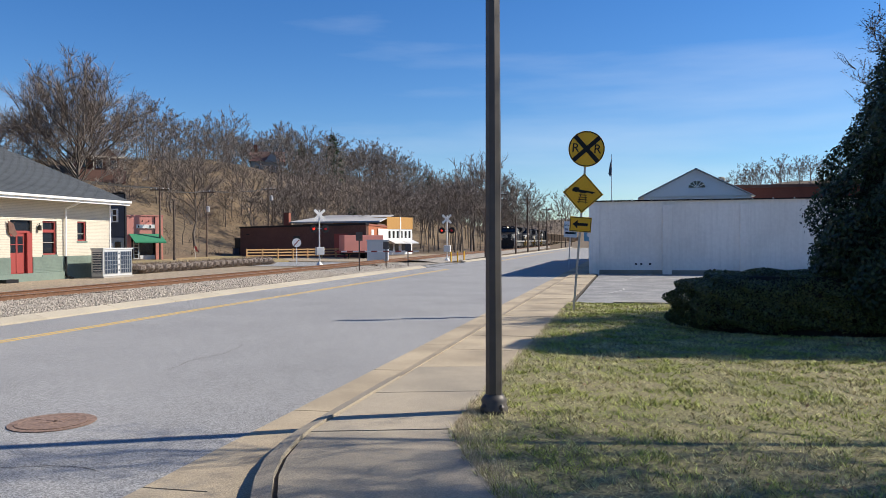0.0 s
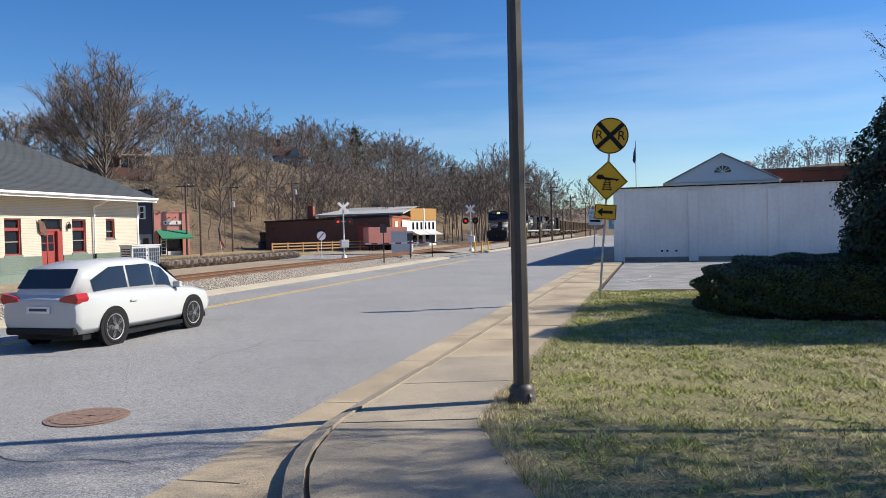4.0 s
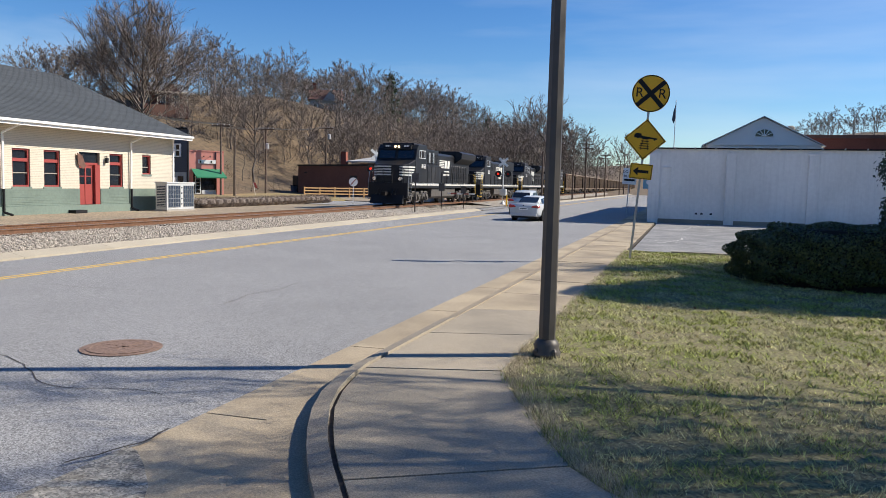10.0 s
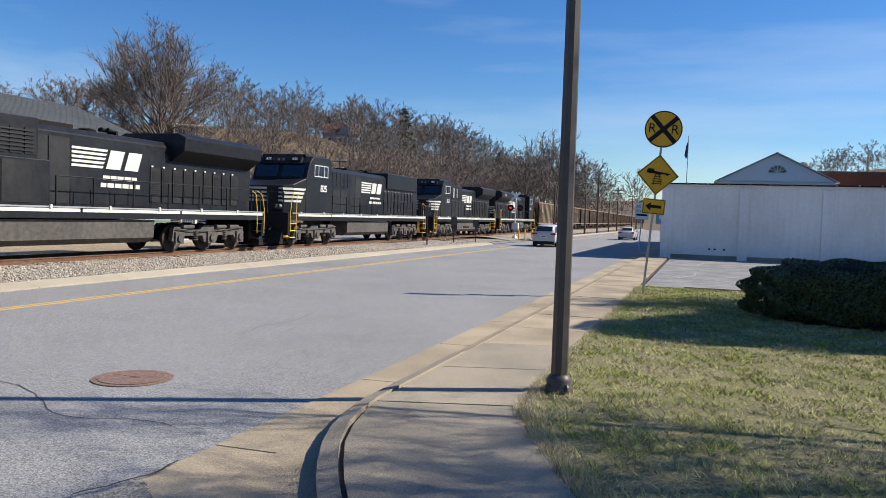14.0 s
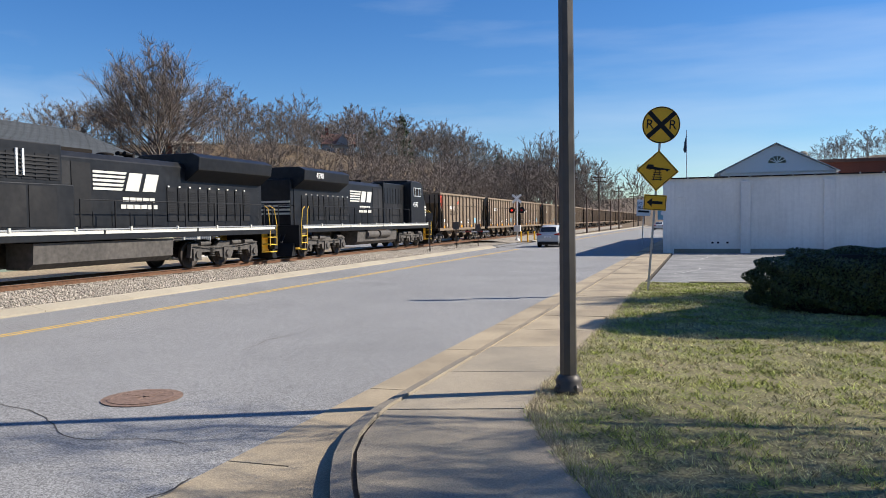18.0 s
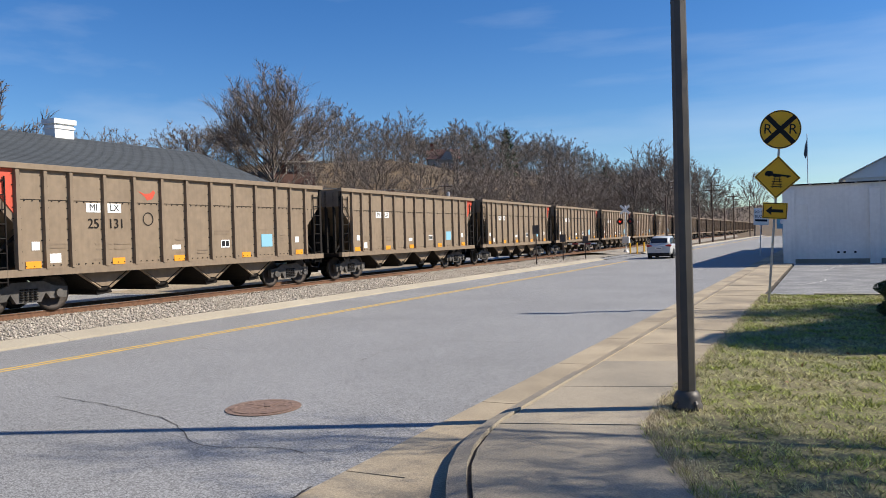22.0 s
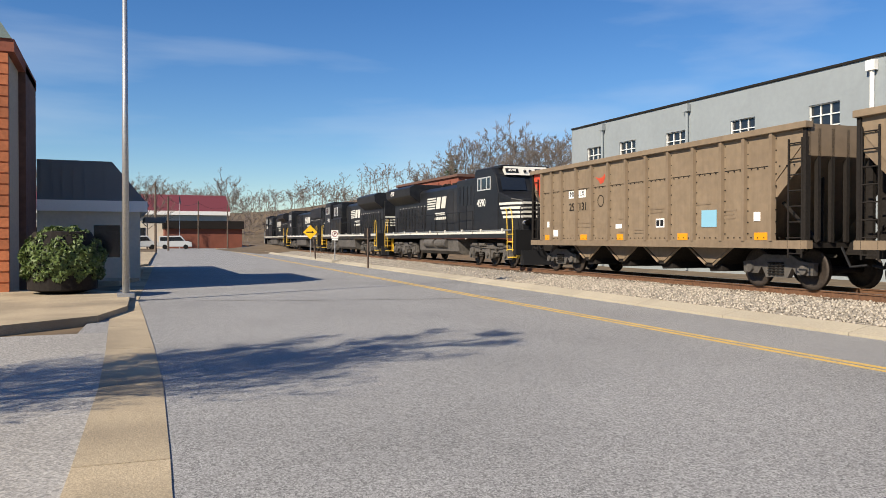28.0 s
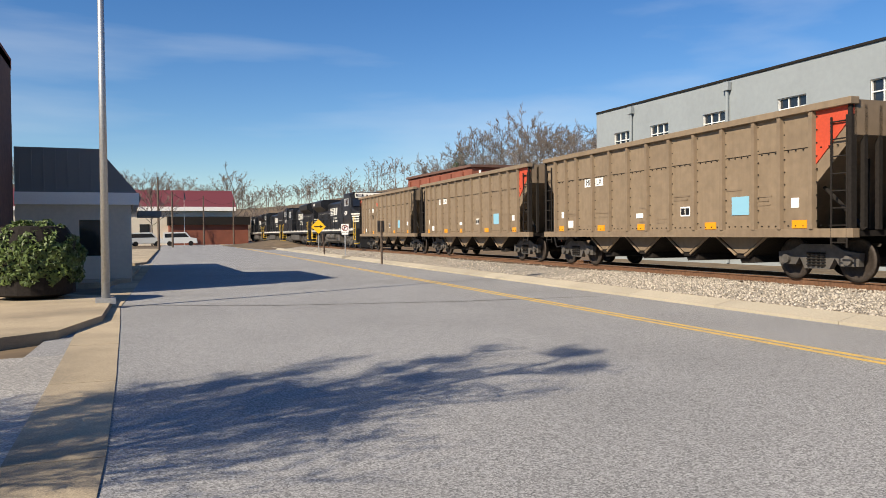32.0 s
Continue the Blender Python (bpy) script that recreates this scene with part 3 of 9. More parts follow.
def make_sidewalks():
    # front walk: rounded end at the driveway, then a straight run
    front = thing("front_sidewalk", "tan concrete sidewalk with dirty joints beside the lawn", "sidewalk", kind="structure")
    edge = [(-0.3, 3.2), (-1.0, 3.35), (-1.7, 3.88), (-2.19, 4.49), (-2.51, 5.0), (-2.74, 5.4), (-2.94, 5.8), (-3.15, 6.28), (-3.32, 6.8), (-3.43, 7.35), (-3.48, 7.9), (-3.47, 11)]
    kerb = thing("front_kerb", "rounded tan concrete kerb at the driveway corner", "kerb", kind="structure")
    kerb_band(edge, 0.16, 0.16, kerb, M_CONC_WALK)
    for i in range(12):
        kerb_band([(-3.47, 11 + 3.05 * i), (-3.47, 14.03 + 3.05 * i)], 0.16, 0.14, kerb, M_CONC)
    inner = [(-0.25, 3.42), (-0.93, 3.56), (-1.55, 4.03), (-2.02, 4.61), (-2.34, 5.12), (-2.57, 5.52), (-2.76, 5.9), (-2.97, 6.36), (-3.13, 6.86), (-3.24, 7.38), (-3.3, 7.78)]
    part("joint_bed", Shape().prism([(x - 0.05, y - 0.05) for x, y in inner] + [(-3.33, 46), (-1.9, 46), (-1.9, 8), (-1.2, 6.5), (-0.2, 5.2)], -0.2, 0.105), M_JOINT, front, "dark dirt in the joints")
    cut0, cut1 = (-2.2, 4.9), (-0.84, 5.70)
    part("slab", Shape().prism(inner[:4] + [cut0, cut1, (-0.55, 5.35), (-0.2, 5.1)], -0.2, 0.128), M_CONC_WALK, front)
    part("slab", Shape().prism([(cut0[0] - 0.01, cut0[1] + 0.02)] + inner[4:] + [(-1.9, 8.2), (-1.84, 8.0), (-1.58, 7.3), (-1.3, 6.72), (-1.08, 6.2), (cut1[0] - 0.01, cut1[1] + 0.02)], -0.2, 0.13), M_CONC_WALK, front)
    y = 7.8
    while y < 45.5:
        b, k = min(y + 2.08, 45.9), 0.42 if y < 12 else 0.0
        h = 0.13 + random.uniform(-0.006, 0.006)
        # shade on the nearest slabs is put in with the darker concrete
        part("slab", Shape().prism([(-3.3, y), (-1.93, y + k), (-1.95, b + (0.42 if b < 12 else 0.0) - 0.035), (-3.3, b - 0.035)], -0.2, h), M_CONC_WALK if y < 11 else M_CONC, front)
        y = b
    part("slab", Shape().box(-3.29, -2.5, 46.3, 110, -0.2, 0.12), M_CONC_WALK, front)
    # rear walk between the two driveways
    rear = thing("rear_sidewalk", "tan concrete sidewalk island with dark joints", "sidewalk", kind="structure")
    kerb2 = thing("rear_kerb", "rounded tan concrete kerb at the driveway mouth", "kerb", kind="structure")
    edge = [(-4.05, -18.4), (-3.9, -14), (-3.75, -10.5), (-3.66, -9.3), (-3.41, -8.34), (-3.2, -7.9), (-2.93, -7.47), (-2.6, -7.05), (-2.28, -6.71), (-1.78, -6.29), (-1.33, -6.03), (-0.6, -5.75), (0.6, -5.4)]
    kerb_band(edge, 0.17, 0.16, kerb2, M_CONC)
    tip = [(-3.48, -9.4), (-3.23, -8.42), (-3.02, -7.98), (-2.76, -7.58), (-2.45, -7.18), (-2.14, -6.84), (-1.66, -6.45), (-1.25, -6.2), (-0.55, -5.93), (0.6, -5.6), (0.6, -9.4)]
    part("slab", Shape().prism(tip, -0.2, 0.13), M_CONC, rear)
    side = lambda y: float(np.interp(y, [-18.4, -14, -10.5, -9.3], [-3.87, -3.72, -3.57, -3.48]))
    ys = [-9.4, -12.4, -15.4, -18.2]
    for a, b in zip(ys, ys[1:]):
        part("slab", Shape().prism([(side(b), b), (-0.75, b), (-0.75, a - 0.015), (side(a), a - 0.015)], -0.2, 0.13), M_CONC, rear)
    part("slab", Shape().prism([(-3.87, -18.22), (-0.8, -18.22), (-0.8, -21.4), (-1.56, -21.0), (-2.1, -20.4), (-3.2, -19.6), (-3.95, -18.8)], -0.2, 0.11), M_CONC, rear)
    # the island with the street lamp, and the next ones
    isl = thing("lamp_island", "tan concrete sidewalk island round a street lamp", "sidewalk", kind="structure")
    a = [(0.5, -28.6), (-2.2, -29.8), (-4.2, -31.5), (-4.75, -33.6), (-4.9, -38.5), (-3.2, -40.2), (0.5, -40.2)]
    part("slab", Shape().prism(a, -0.2, 0.13), M_CONC, isl)
    isl = thing("far_island", "tan concrete sidewalk island farther on", "sidewalk", kind="structure")
    part("slab", Shape().prism([(0.5, -44.5), (-4.6, -44.5), (-5.3, -46.5), (-5.8, -58), (0.5, -58)], -0.2, 0.13), M_CONC, isl)
    part("slab", Shape().prism([(0.5, -62), (-5.6, -62), (-6.2, -64), (-8.6, -110), (0.5, -110)], -0.2, 0.13), M_CONC, isl)
    # driveways
    solid("rear_driveway", Shape().box(-4.4, 12, -29.6, -19.0, -0.2, 0.012), M_DRIVE, "pale worn concrete driveway", "driveway", kind="structure")
    solid("near_driveway", Shape().box(-0.3, 12, -6.2, 5.0, -0.2, 0.008), M_ASPHALT, "dark asphalt driveway where the walk ends", "driveway", kind="structure")


def make_lot():
    s = Shape().box(-1.8, 26, 25.3, 46.3, -0.2, 0.10)
    solid("parking_lot", s, M_LOT, "weathered grey parking lot with pale cracks", "parking lot", kind="structure")
    solid("lot_edge", Shape().box(-0.6, 20, 25.0, 25.3, -0.2, 0.16), M_CONC_DARK, "low dark kerb at the lot's edge", "kerb", kind="structure")


def make_forecourt():
    s = Shape().prism([(-31.1, 24), (-22.6, 24), (-22.7, 58.5), (-30, 58.5), (-60, 62), (-60, 44), (-31.1, 43)], -0.2, 0.03)
    solid("depot_forecourt", s, M_GRAVEL, "tan gravel and dust before the depot", "gravel yard", kind="structure")
    solid("slope_foot", Shape().prism([(-60, 62.5), (-34, 66), (-34, 74), (-40, 84), (-57, 101), (-70, 92)], -0.2, 0.05), M_DRYGRASS, "dry tan grass at the foot of the slope", "grass", kind="structure")
    solid("crossing_yard", Shape().prism([(-33.5, 72.5), (-21.5, 72.5), (-23.5, 112), (-31, 112), (-31, 90), (-40, 93), (-40, 84.5)], -0.2, 0.045), M_GRAVEL, "pale gravel yard beyond the crossing", "gravel yard", kind="structure")
    solid("kerb_verge", strip(lambda q: -16.6 + road_shift(q), lambda q: ROAD_L - 0.48 + road_shift(q), 0.07, 0.12, [y for y in YS if -110 <= y <= 58], 0.1), M_DIRT, "narrow dirt verge between kerb and ballast", "verge", kind="structure")


def make_track():
    ys = [y for y in YS if -400 <= y <= 500]
    c = track_x
    bed = Shape()
    prof = [(-2.6, 0.0), (-1.55, 0.24), (1.55, 0.24), (3.95, 0.02)]
    for a, b in zip(ys, ys[1:]):
        if b <= 58 or a >= 70:
            for (u, zu), (w, zw) in zip(prof, prof[1:]):
                bed.add([(c(a) + u, a, zu), (c(a) + w, a, zw), (c(b) + w, b, zw), (c(b) + u, b, zu)], [(0, 1, 2, 3)])
        else:
            bed.add([(c(a) - 2.6, a, 0.05), (c(a) + 4, a, 0.05), (c(b) + 4, b, 0.05), (c(b) - 2.6, b, 0.05)], [(0, 1, 2, 3)])
    track = thing("railway_track", "single railway track of rusty rails on pale ballast", "railway track", kind="structure")
    part("ballast_bed", bed, M_BALLAST_BASE, track)
    for side in (-0.7525, 0.7525):
        s, top = Shape(), Shape()
        for a, b in zip(ys, ys[1:]):
            for sh, w, z0, z1 in ((s, 0.07, 0.26, 0.28), (s, 0.012, 0.28, RAIL_Z - 0.035), (s, 0.036, RAIL_Z - 0.035, RAIL_Z - 0.004), (top, 0.030, RAIL_Z - 0.006, RAIL_Z)):
                xa, xb = c(a) + side, c(b) + side
                sh.add([(xa - w, a, z0), (xa + w, a, z0), (xb + w, b, z0), (xb - w, b, z0), (xa - w, a, z1), (xa + w, a, z1), (xb + w, b, z1), (xb - w, b, z1)],
                       [(4, 5, 6, 7), (1, 2, 6, 5), (3, 0, 4, 7)])
        rail = part("rail", s, M_RUST, track)
        part("rail_head", top, M_RAILTOP, rail, "worn bright rail head")
    tie = Shape().box(-1.3, 1.3, -0.115, 0.115, 0.08, 0.265).mesh("tie")
    tie.materials.append(M_TIE)
    y = -55.0
    while y < 58:
        again("tie", tie, track, pose(c(y), y, random.uniform(-0.012, 0.012), 0, 0, random.uniform(-1, 1)))
        y += 0.52
    # loose stones on the bed
    rng = np.random.default_rng(3)
    n = 60000
    y = np.concatenate([rng.uniform(-40, 45, 50000), rng.uniform(-90, 60, 10000)])
    u = np.where(rng.uniform(0, 1, n) < 0.85, rng.uniform(0.55, 3.5, n), rng.uniform(-2.3, -0.9, n))
    z = np.interp(u, [-2.6, -1.55, 1.55, 3.95], [0.0, 0.24, 0.24, 0.03])
    cx = np.array([c(q) for q in y])
    base = np.array([(1, 0, -0.3), (-0.4, 0.9, -0.35), (-0.5, -0.85, -0.3), (0.1, 0.1, 0.75), (0.7, 0.6, 0.35)])
    tri = np.array([(0, 4, 3), (4, 1, 3), (1, 2, 3), (2, 0, 3), (0, 1, 4), (0, 2, 1)])
    ang, r = rng.uniform(0, 6.28, n), rng.uniform(0.02, 0.052, n)
    co, si = np.cos(ang), np.sin(ang)
    p = base[None] * r[:, None, None] * rng.uniform(0.7, 1.3, (n, 5, 3))
    q = np.stack([p[..., 0] * co[:, None] - p[..., 1] * si[:, None], p[..., 0] * si[:, None] + p[..., 1] * co[:, None], p[..., 2]], -1)
    q += np.stack([cx + u, y, z + 0.01], -1)[:, None]
    f = (tri[None] + 5 * np.arange(n)[:, None, None]).reshape(-1, 3)
    part("ballast_stones", raw("ballast_stones", q.reshape(-1, 3), f), M_STONE, track, "loose pale grey ballast stones", kind="stuff")


make_ground()
make_road()
make_sidewalks()
make_lot()
make_forecourt()
make_track()


# ---- buildings ----
def wall_with_holes(axis, at, depth, u0, u1, z0, z1, holes):
    """A wall in the plane axis = at, of the given depth (towards minus), with holes (u0, u1, z0, z1)."""
    us = sorted({u0, u1, *(h[0] for h in holes), *(h[1] for h in holes)})
    zs = sorted({z0, z1, *(h[2] for h in holes), *(h[3] for h in holes)})
    nu, nz = len(us), len(zs)
    lo, hi = min(at, at - depth), max(at, at - depth)
    v = [((d, u, z) if axis == "x" else (u, d, z)) for d in (lo, hi) for z in zs for u in us]
    vid = lambda k, i, j: k * nu * nz + j * nu + i

    def full(i, j):
        if not (0 <= i < nu - 1 and 0 <= j < nz - 1):
            return False
        u, z = (us[i] + us[i + 1]) / 2, (zs[j] + zs[j + 1]) / 2
        return not any(h[0] < u < h[1] and h[2] < z < h[3] for h in holes)

    f = []
    for i in range(nu - 1):
        for j in range(nz - 1):
            if full(i, j):
                for k in (0, 1):
                    q = (vid(k, i, j), vid(k, i + 1, j), vid(k, i + 1, j + 1), vid(k, i, j + 1))
                    f.append(q if (k == 1) == (axis == "x") else q[::-1])
    for i in range(nu):
        for j in range(nz - 1):
            if full(i, j) != full(i - 1, j):
                f.append((vid(0, i, j), vid(1, i, j), vid(1, i, j + 1), vid(0, i, j + 1)))
    for j in range(nz):
        for i in range(nu - 1):
            if full(i, j) != full(i, j - 1):
                f.append((vid(0, i, j), vid(1, i, j), vid(1, i + 1, j), vid(0, i + 1, j)))
    used = sorted({q for face in f for q in face})
    at_ = {q: n for n, q in enumerate(used)}
    return Shape().add([v[q] for q in used], [tuple(at_[q] for q in face) for face in f])


def window(parent, axis, at, u0, u1, z0, z1, frame_mat, cols=1, rows=2, out=1, fw=0.07):
    """A sash window set into a hole; its glass lies behind the wall's face. out: the side that faces outwards."""
    def b(ua, ub, za, zb, d0, d1):
        lo, hi = min(at - out * d0, at - out * d1), max(at - out * d0, at - out * d1)
        return (lo, hi, ua, ub, za, zb) if axis == "x" else (ua, ub, lo, hi, za, zb)
    w = part("window", Shape().box(*b(u0, u1, z0, z1, 0.16, 0.19)), M_GLASS, parent)
    f = Shape()
    for ua, ub, za, zb in ((u0, u0 + fw, z0, z1), (u1 - fw, u1, z0, z1), (u0 + fw, u1 - fw, z0, z0 + fw), (u0 + fw, u1 - fw, z1 - fw, z1)):
        f.box(*b(ua, ub, za, zb, 0.06, 0.155))
    part("window_frame", f, frame_mat, w)
    f = Shape()
    for i in range(1, cols):
        u = u0 + (u1 - u0) * i / cols
        f.box(*b(u - 0.02, u + 0.02, z0 + fw, z1 - fw, 0.1, 0.157))
    for i in range(1, rows):
        z = z0 + (z1 - z0) * i / rows
        f.box(*b(u0 + fw, u1 - fw, z - 0.022, z + 0.022, 0.09, 0.156))
    if f.v:
        part("sash", f, frame_mat, w)
    part("window_sill", Shape().box(*b(u0 - 0.06, u1 + 0.06, z0 - 0.1, z0, -0.05, 0.15)), frame_mat if frame_mat is not M_REDTRIM else M_GREEN_WALL, w)
    return w


def depot():
    D = thing("depot", "long low depot of cream and green painted brick, dark hipped roof", "building")
    X, y0, y1 = -31.0, -17.4, 41.35
    wins = [(u, u + 1.05, 1.4, 3.25) for u in (29.35, 31.25, 35.85)] + [(38.55, 39.3, 2.15, 3.28)]
    wins += [(u, u + 1.2, 1.3, 3.3) for u in (-17, -13, -9.5, 12, 16, 20, 24, 26.6)]
    door = (33.6, 35.1, 0.45, 3.25)
    big = [(-5.0, -2.2, 0.3, 3.4), (1.5, 4.6, 0.3, 3.4)]
    holes = wins + [door] + big
    z_mid = 1.3
    up = [h for h in holes if h[3] > z_mid]
    # darker cream backing stands in for shaded joints between the courses
    part("wall", wall_with_holes("x", X, 0.3, y0, y1, z_mid, 4.35, [(a, b, max(c, z_mid), d) for a, b, c, d in up]), M_CREAM_SHADE, D, "cream painted brick upper wall")
    part("wall", wall_with_holes("x", X + 0.04, 0.34, y0, y1, 0.45, z_mid, [(a, b, c, min(d, z_mid)) for a, b, c, d in holes if c < z_mid]), M_GREEN_WALL, D, "green painted brick lower wall")
    part("plinth", Shape().box(X - 0.3, X + 0.12, 26, y1, -0.2, 0.45), M_GREEN_WALL, D, "green painted plinth")
    part("dock_ledge", Shape().box(X - 0.3, X + 1.6, y0, 25.98, -0.2, 0.55), M_CONC_GREY, D, "pale concrete dock ledge")
    solid("depot_yard", Shape().box(-30.9, -22.6, -30, 24, -0.2, 0.02), M_ASPHALT, "dark asphalt yard between depot and track", "yard", kind="structure")
    # brick courses on the stretch nearest the crossing
    for i in range(36):
        z = 1.32 + i * 0.084
        cuts = sorted((a, b) for a, b, c, d in wins + [door] if c < z + 0.07 and d > z and b > 20)
        a = 20.0
        for c, d in cuts + [(y1, y1)]:
            if c - a > 0.05:
                part("brick_course", Shape().box(X, X + 0.012, a, c, z, z + 0.07), M_CREAM_WALL, D)
            a = d
    for i in range(10):
        z = 0.47 + i * 0.083
        part("brick_course", Shape().box(X + 0.04, X + 0.055, 20.0, door[0] - 0.02, z, z + 0.07), M_GREEN_WALL, D)
        part("brick_course", Shape().box(X + 0.04, X + 0.055, door[1] + 0.02, y1, z, z + 0.07), M_GREEN_WALL, D)
    part("corner_trim", Shape().box(X - 0.02, X + 0.05, y1, y1 + 0.12, 0.45, 4.35), M_WHITE, D)
    flag = part("hanging_flag", Shape().prism([(33.35, 3.2), (33.7, 3.05), (33.95, 2.5), (33.75, 2.35), (33.4, 2.6)], X + 0.1, X + 0.14, "x"), M_BRICK_DARK, D, "small furled flag beside the door")
    part("flag_staff", Shape().tube((X, 33.4, 2.9), (X + 0.25, 33.7, 3.15), 0.015), M_WOODPOLE, flag)
    for y in (35.5,):
        lan = part("wall_lantern", Shape().box(X + 0.08, X + 0.2, y - 0.07, y + 0.07, 2.72, 3.0), M_BLACK, D)
        part("bracket", Shape().pipe([(X, y, 3.05), (X + 0.14, y, 3.1), (X + 0.14, y, 3.0)], 0.02), M_BLACK, lan)
    part("end_wall", Shape().box(X - 8.6, X, y1 - 0.3, y1, -0.2, 4.35), M_CREAM_WALL, D)
    part("end_wall", Shape().box(X - 8.6, X, y0, y0 + 0.3, -0.2, 4.35), M_CREAM_WALL, D)
    part("back_wall", Shape().box(X - 8.9, X - 8.6, y0, y1, -0.2, 4.35), M_CREAM_WALL, D)
    for h in wins:
        w = window(D, "x", X, *h, M_REDTRIM, 1, 1, fw=0.08)
        zt, zm = h[2] + 0.66 * (h[3] - h[2]), h[2] + 0.35 * (h[3] - h[2])
        if h[3] - h[2] > 1.5:
            part("transom_bar", Shape().box(X - 0.16, X - 0.08, h[0] + 0.08, h[1] - 0.08, zt, zt + 0.16), M_REDTRIM, w)
        part("meeting_rail", Shape().box(X - 0.16, X - 0.11, h[0] + 0.08, h[1] - 0.08, zm, zm + 0.05), M_CONC_DARK, w, "grey meeting rail")
    d = part("door", Shape().box(X - 0.2, X - 0.14, door[0], door[1] - 0.35, door[2], 2.6), M_REDTRIM, D, "red panelled double door")
    part("door_glass", Shape().box(X - 0.14, X - 0.13, door[0] + 0.15, door[0] + 0.5, 1.55, 2.4).box(X - 0.14, X - 0.13, door[0] + 0.65, door[0] + 1.0, 1.55, 2.4), M_GLASS, d)
    part("door_mullion", Shape().box(X - 0.14, X - 0.11, door[0] + 0.53, door[0] + 0.6, 0.5, 2.6).box(X - 0.14, X - 0.12, door[0], door[1] - 0.35, 1.95, 1.99), M_REDTRIM, d)
    part("door_jamb", Shape().box(X - 0.25, X + 0.02, door[1] - 0.35, door[1], door[2], 2.6), M_REDTRIM, D, "open red door leaf")
    part("transom", Shape().box(X - 0.2, X - 0.14, door[0], door[1], 2.68, 3.3), M_GLASS, D)
    part("transom_bar", Shape().box(X - 0.2, X - 0.1, door[0], door[1], 2.58, 2.7), M_REDTRIM, D)
    for a, b, c, e in big:
        part("freight_door", Shape().box(X - 0.2, X - 0.14, a, b, c, e), M_REDTRIM, D, "large red freight door")
    part("door_step", Shape().box(X + 0.1, X + 0.6, door[0] - 0.9, door[0] - 0.1, -0.1, 0.2), M_BLACK, D)
    # eaves, fascia, gutter, downpipes
    E = -29.9
    part("soffit", Shape().box(-40.9, E, y0 - 0.5, y1 + 0.5, 4.35, 4.42), M_WHITE, D)
    part("fascia", Shape().box(E - 0.06, E + 0.02, y0 - 0.5, y1 + 0.5, 4.30, 4.55), M_WHITE, D)
    part("gutter", Shape().prism([(E + 0.02, 4.42), (E + 0.14, 4.44), (E + 0.16, 4.56), (E + 0.02, 4.56)], y0 - 0.5, y1 + 0.5, "y"), M_WHITE, D, "white roof gutter")
    for y in (28.7, 37.45, 10.0, -10.0):
        part("downpipe", Shape().pipe([(E + 0.06, y + 0.3, 4.42), (X + 0.15, y, 3.95), (X + 0.12, y, 1.3)], 0.055, 8), M_WHITE, D, "white downpipe")
        part("downpipe_boot", Shape().pipe([(X + 0.16, y, 1.3), (X + 0.16, y, 0.2), (X + 0.5, y + 0.2, 0.05)], 0.06, 8), M_BLACK, D)
    # hipped roof with courses of shingles
    ex0, ex1, ey0, ey1, ez, rz = -40.9, E + 0.06, y0 - 0.55, y1 + 0.55, 4.56, 7.78
    rx, ry0, ry1 = -35.3, -12.9, 36.6
    s = Shape()
    s.add([(ex1, ey0, ez), (ex1, ey1, ez), (rx, ry1, rz), (rx, ry0, rz)], [(0, 1, 2, 3)])
    s.add([(ex0, ey1, ez), (ex0, ey0, ez), (rx, ry0, rz), (rx, ry1, rz)], [(0, 1, 2, 3)])
    s.add([(ex1, ey1, ez), (ex0, ey1, ez), (rx, ry1, rz)], [(0, 1, 2)])
    s.add([(ex0, ey0, ez), (ex1, ey0, ez), (rx, ry0, rz)], [(0, 1, 2)])
    roof = part("roof", s, M_SHINGLE, D, "dark slate-grey shingle roof")
    n = 44
    for k in range(n):
        a, b = k / n, (k + 1) / n
        def pt(f, end):
            y = (ey0 + (ry0 - ey0) * f) if end == 0 else (ey1 + (ry1 - ey1) * f)
            return (ex1 + (rx - ex1) * f, y, ez + (rz - ez) * f)
        p0, p1, q1, q0 = pt(a, 0), pt(a, 1), pt(b, 1), pt(b, 0)
        up = Vector((0.035, 0, 0.06)) * 0.2
        sh = Shape().add([Vector(p0) + up, Vector(p1) + up, Vector(q1) + up * 0.15, Vector(q0) + up * 0.15, p0, p1], [(0, 1, 2, 3), (4, 5, 1, 0)])
        part("shingle_course", sh, M_SHINGLE, roof)
    # stepped fire wall and chimneys
    part("fire_wall", Shape().prism([(-37.2, 6.0), (-37.2, 8.0), (-37.2, 9.6), (-35.9, 9.6), (-35.9, 8.35), (-34.4, 8.35), (-34.4, 7.25), (-33.2, 7.25), (-33.2, 6.2)], 15.0, 15.45, "y"), M_WHITE, D, "white stepped fire wall through the roof")
    for xa, xb, z in ((-37.3, -35.8, 9.6), (-35.9, -34.3, 8.35), (-34.4, -33.1, 7.25)):
        part("wall_cap", Shape().box(xa, xb, 14.9, 15.55, z, z + 0.1), M_WHITE, D)
    part("chimney", Shape().box(-37.1, -36.3, 26.6, 27.7, 7.4, 9.0).box(-37.2, -36.2, 26.5, 27.8, 9.0, 9.25).box(-37.15, -36.25, 26.55, 27.75, 8.75, 8.85), M_WHITE, D, "white brick chimney").location = (1.2, 0, -0.6)
    return D


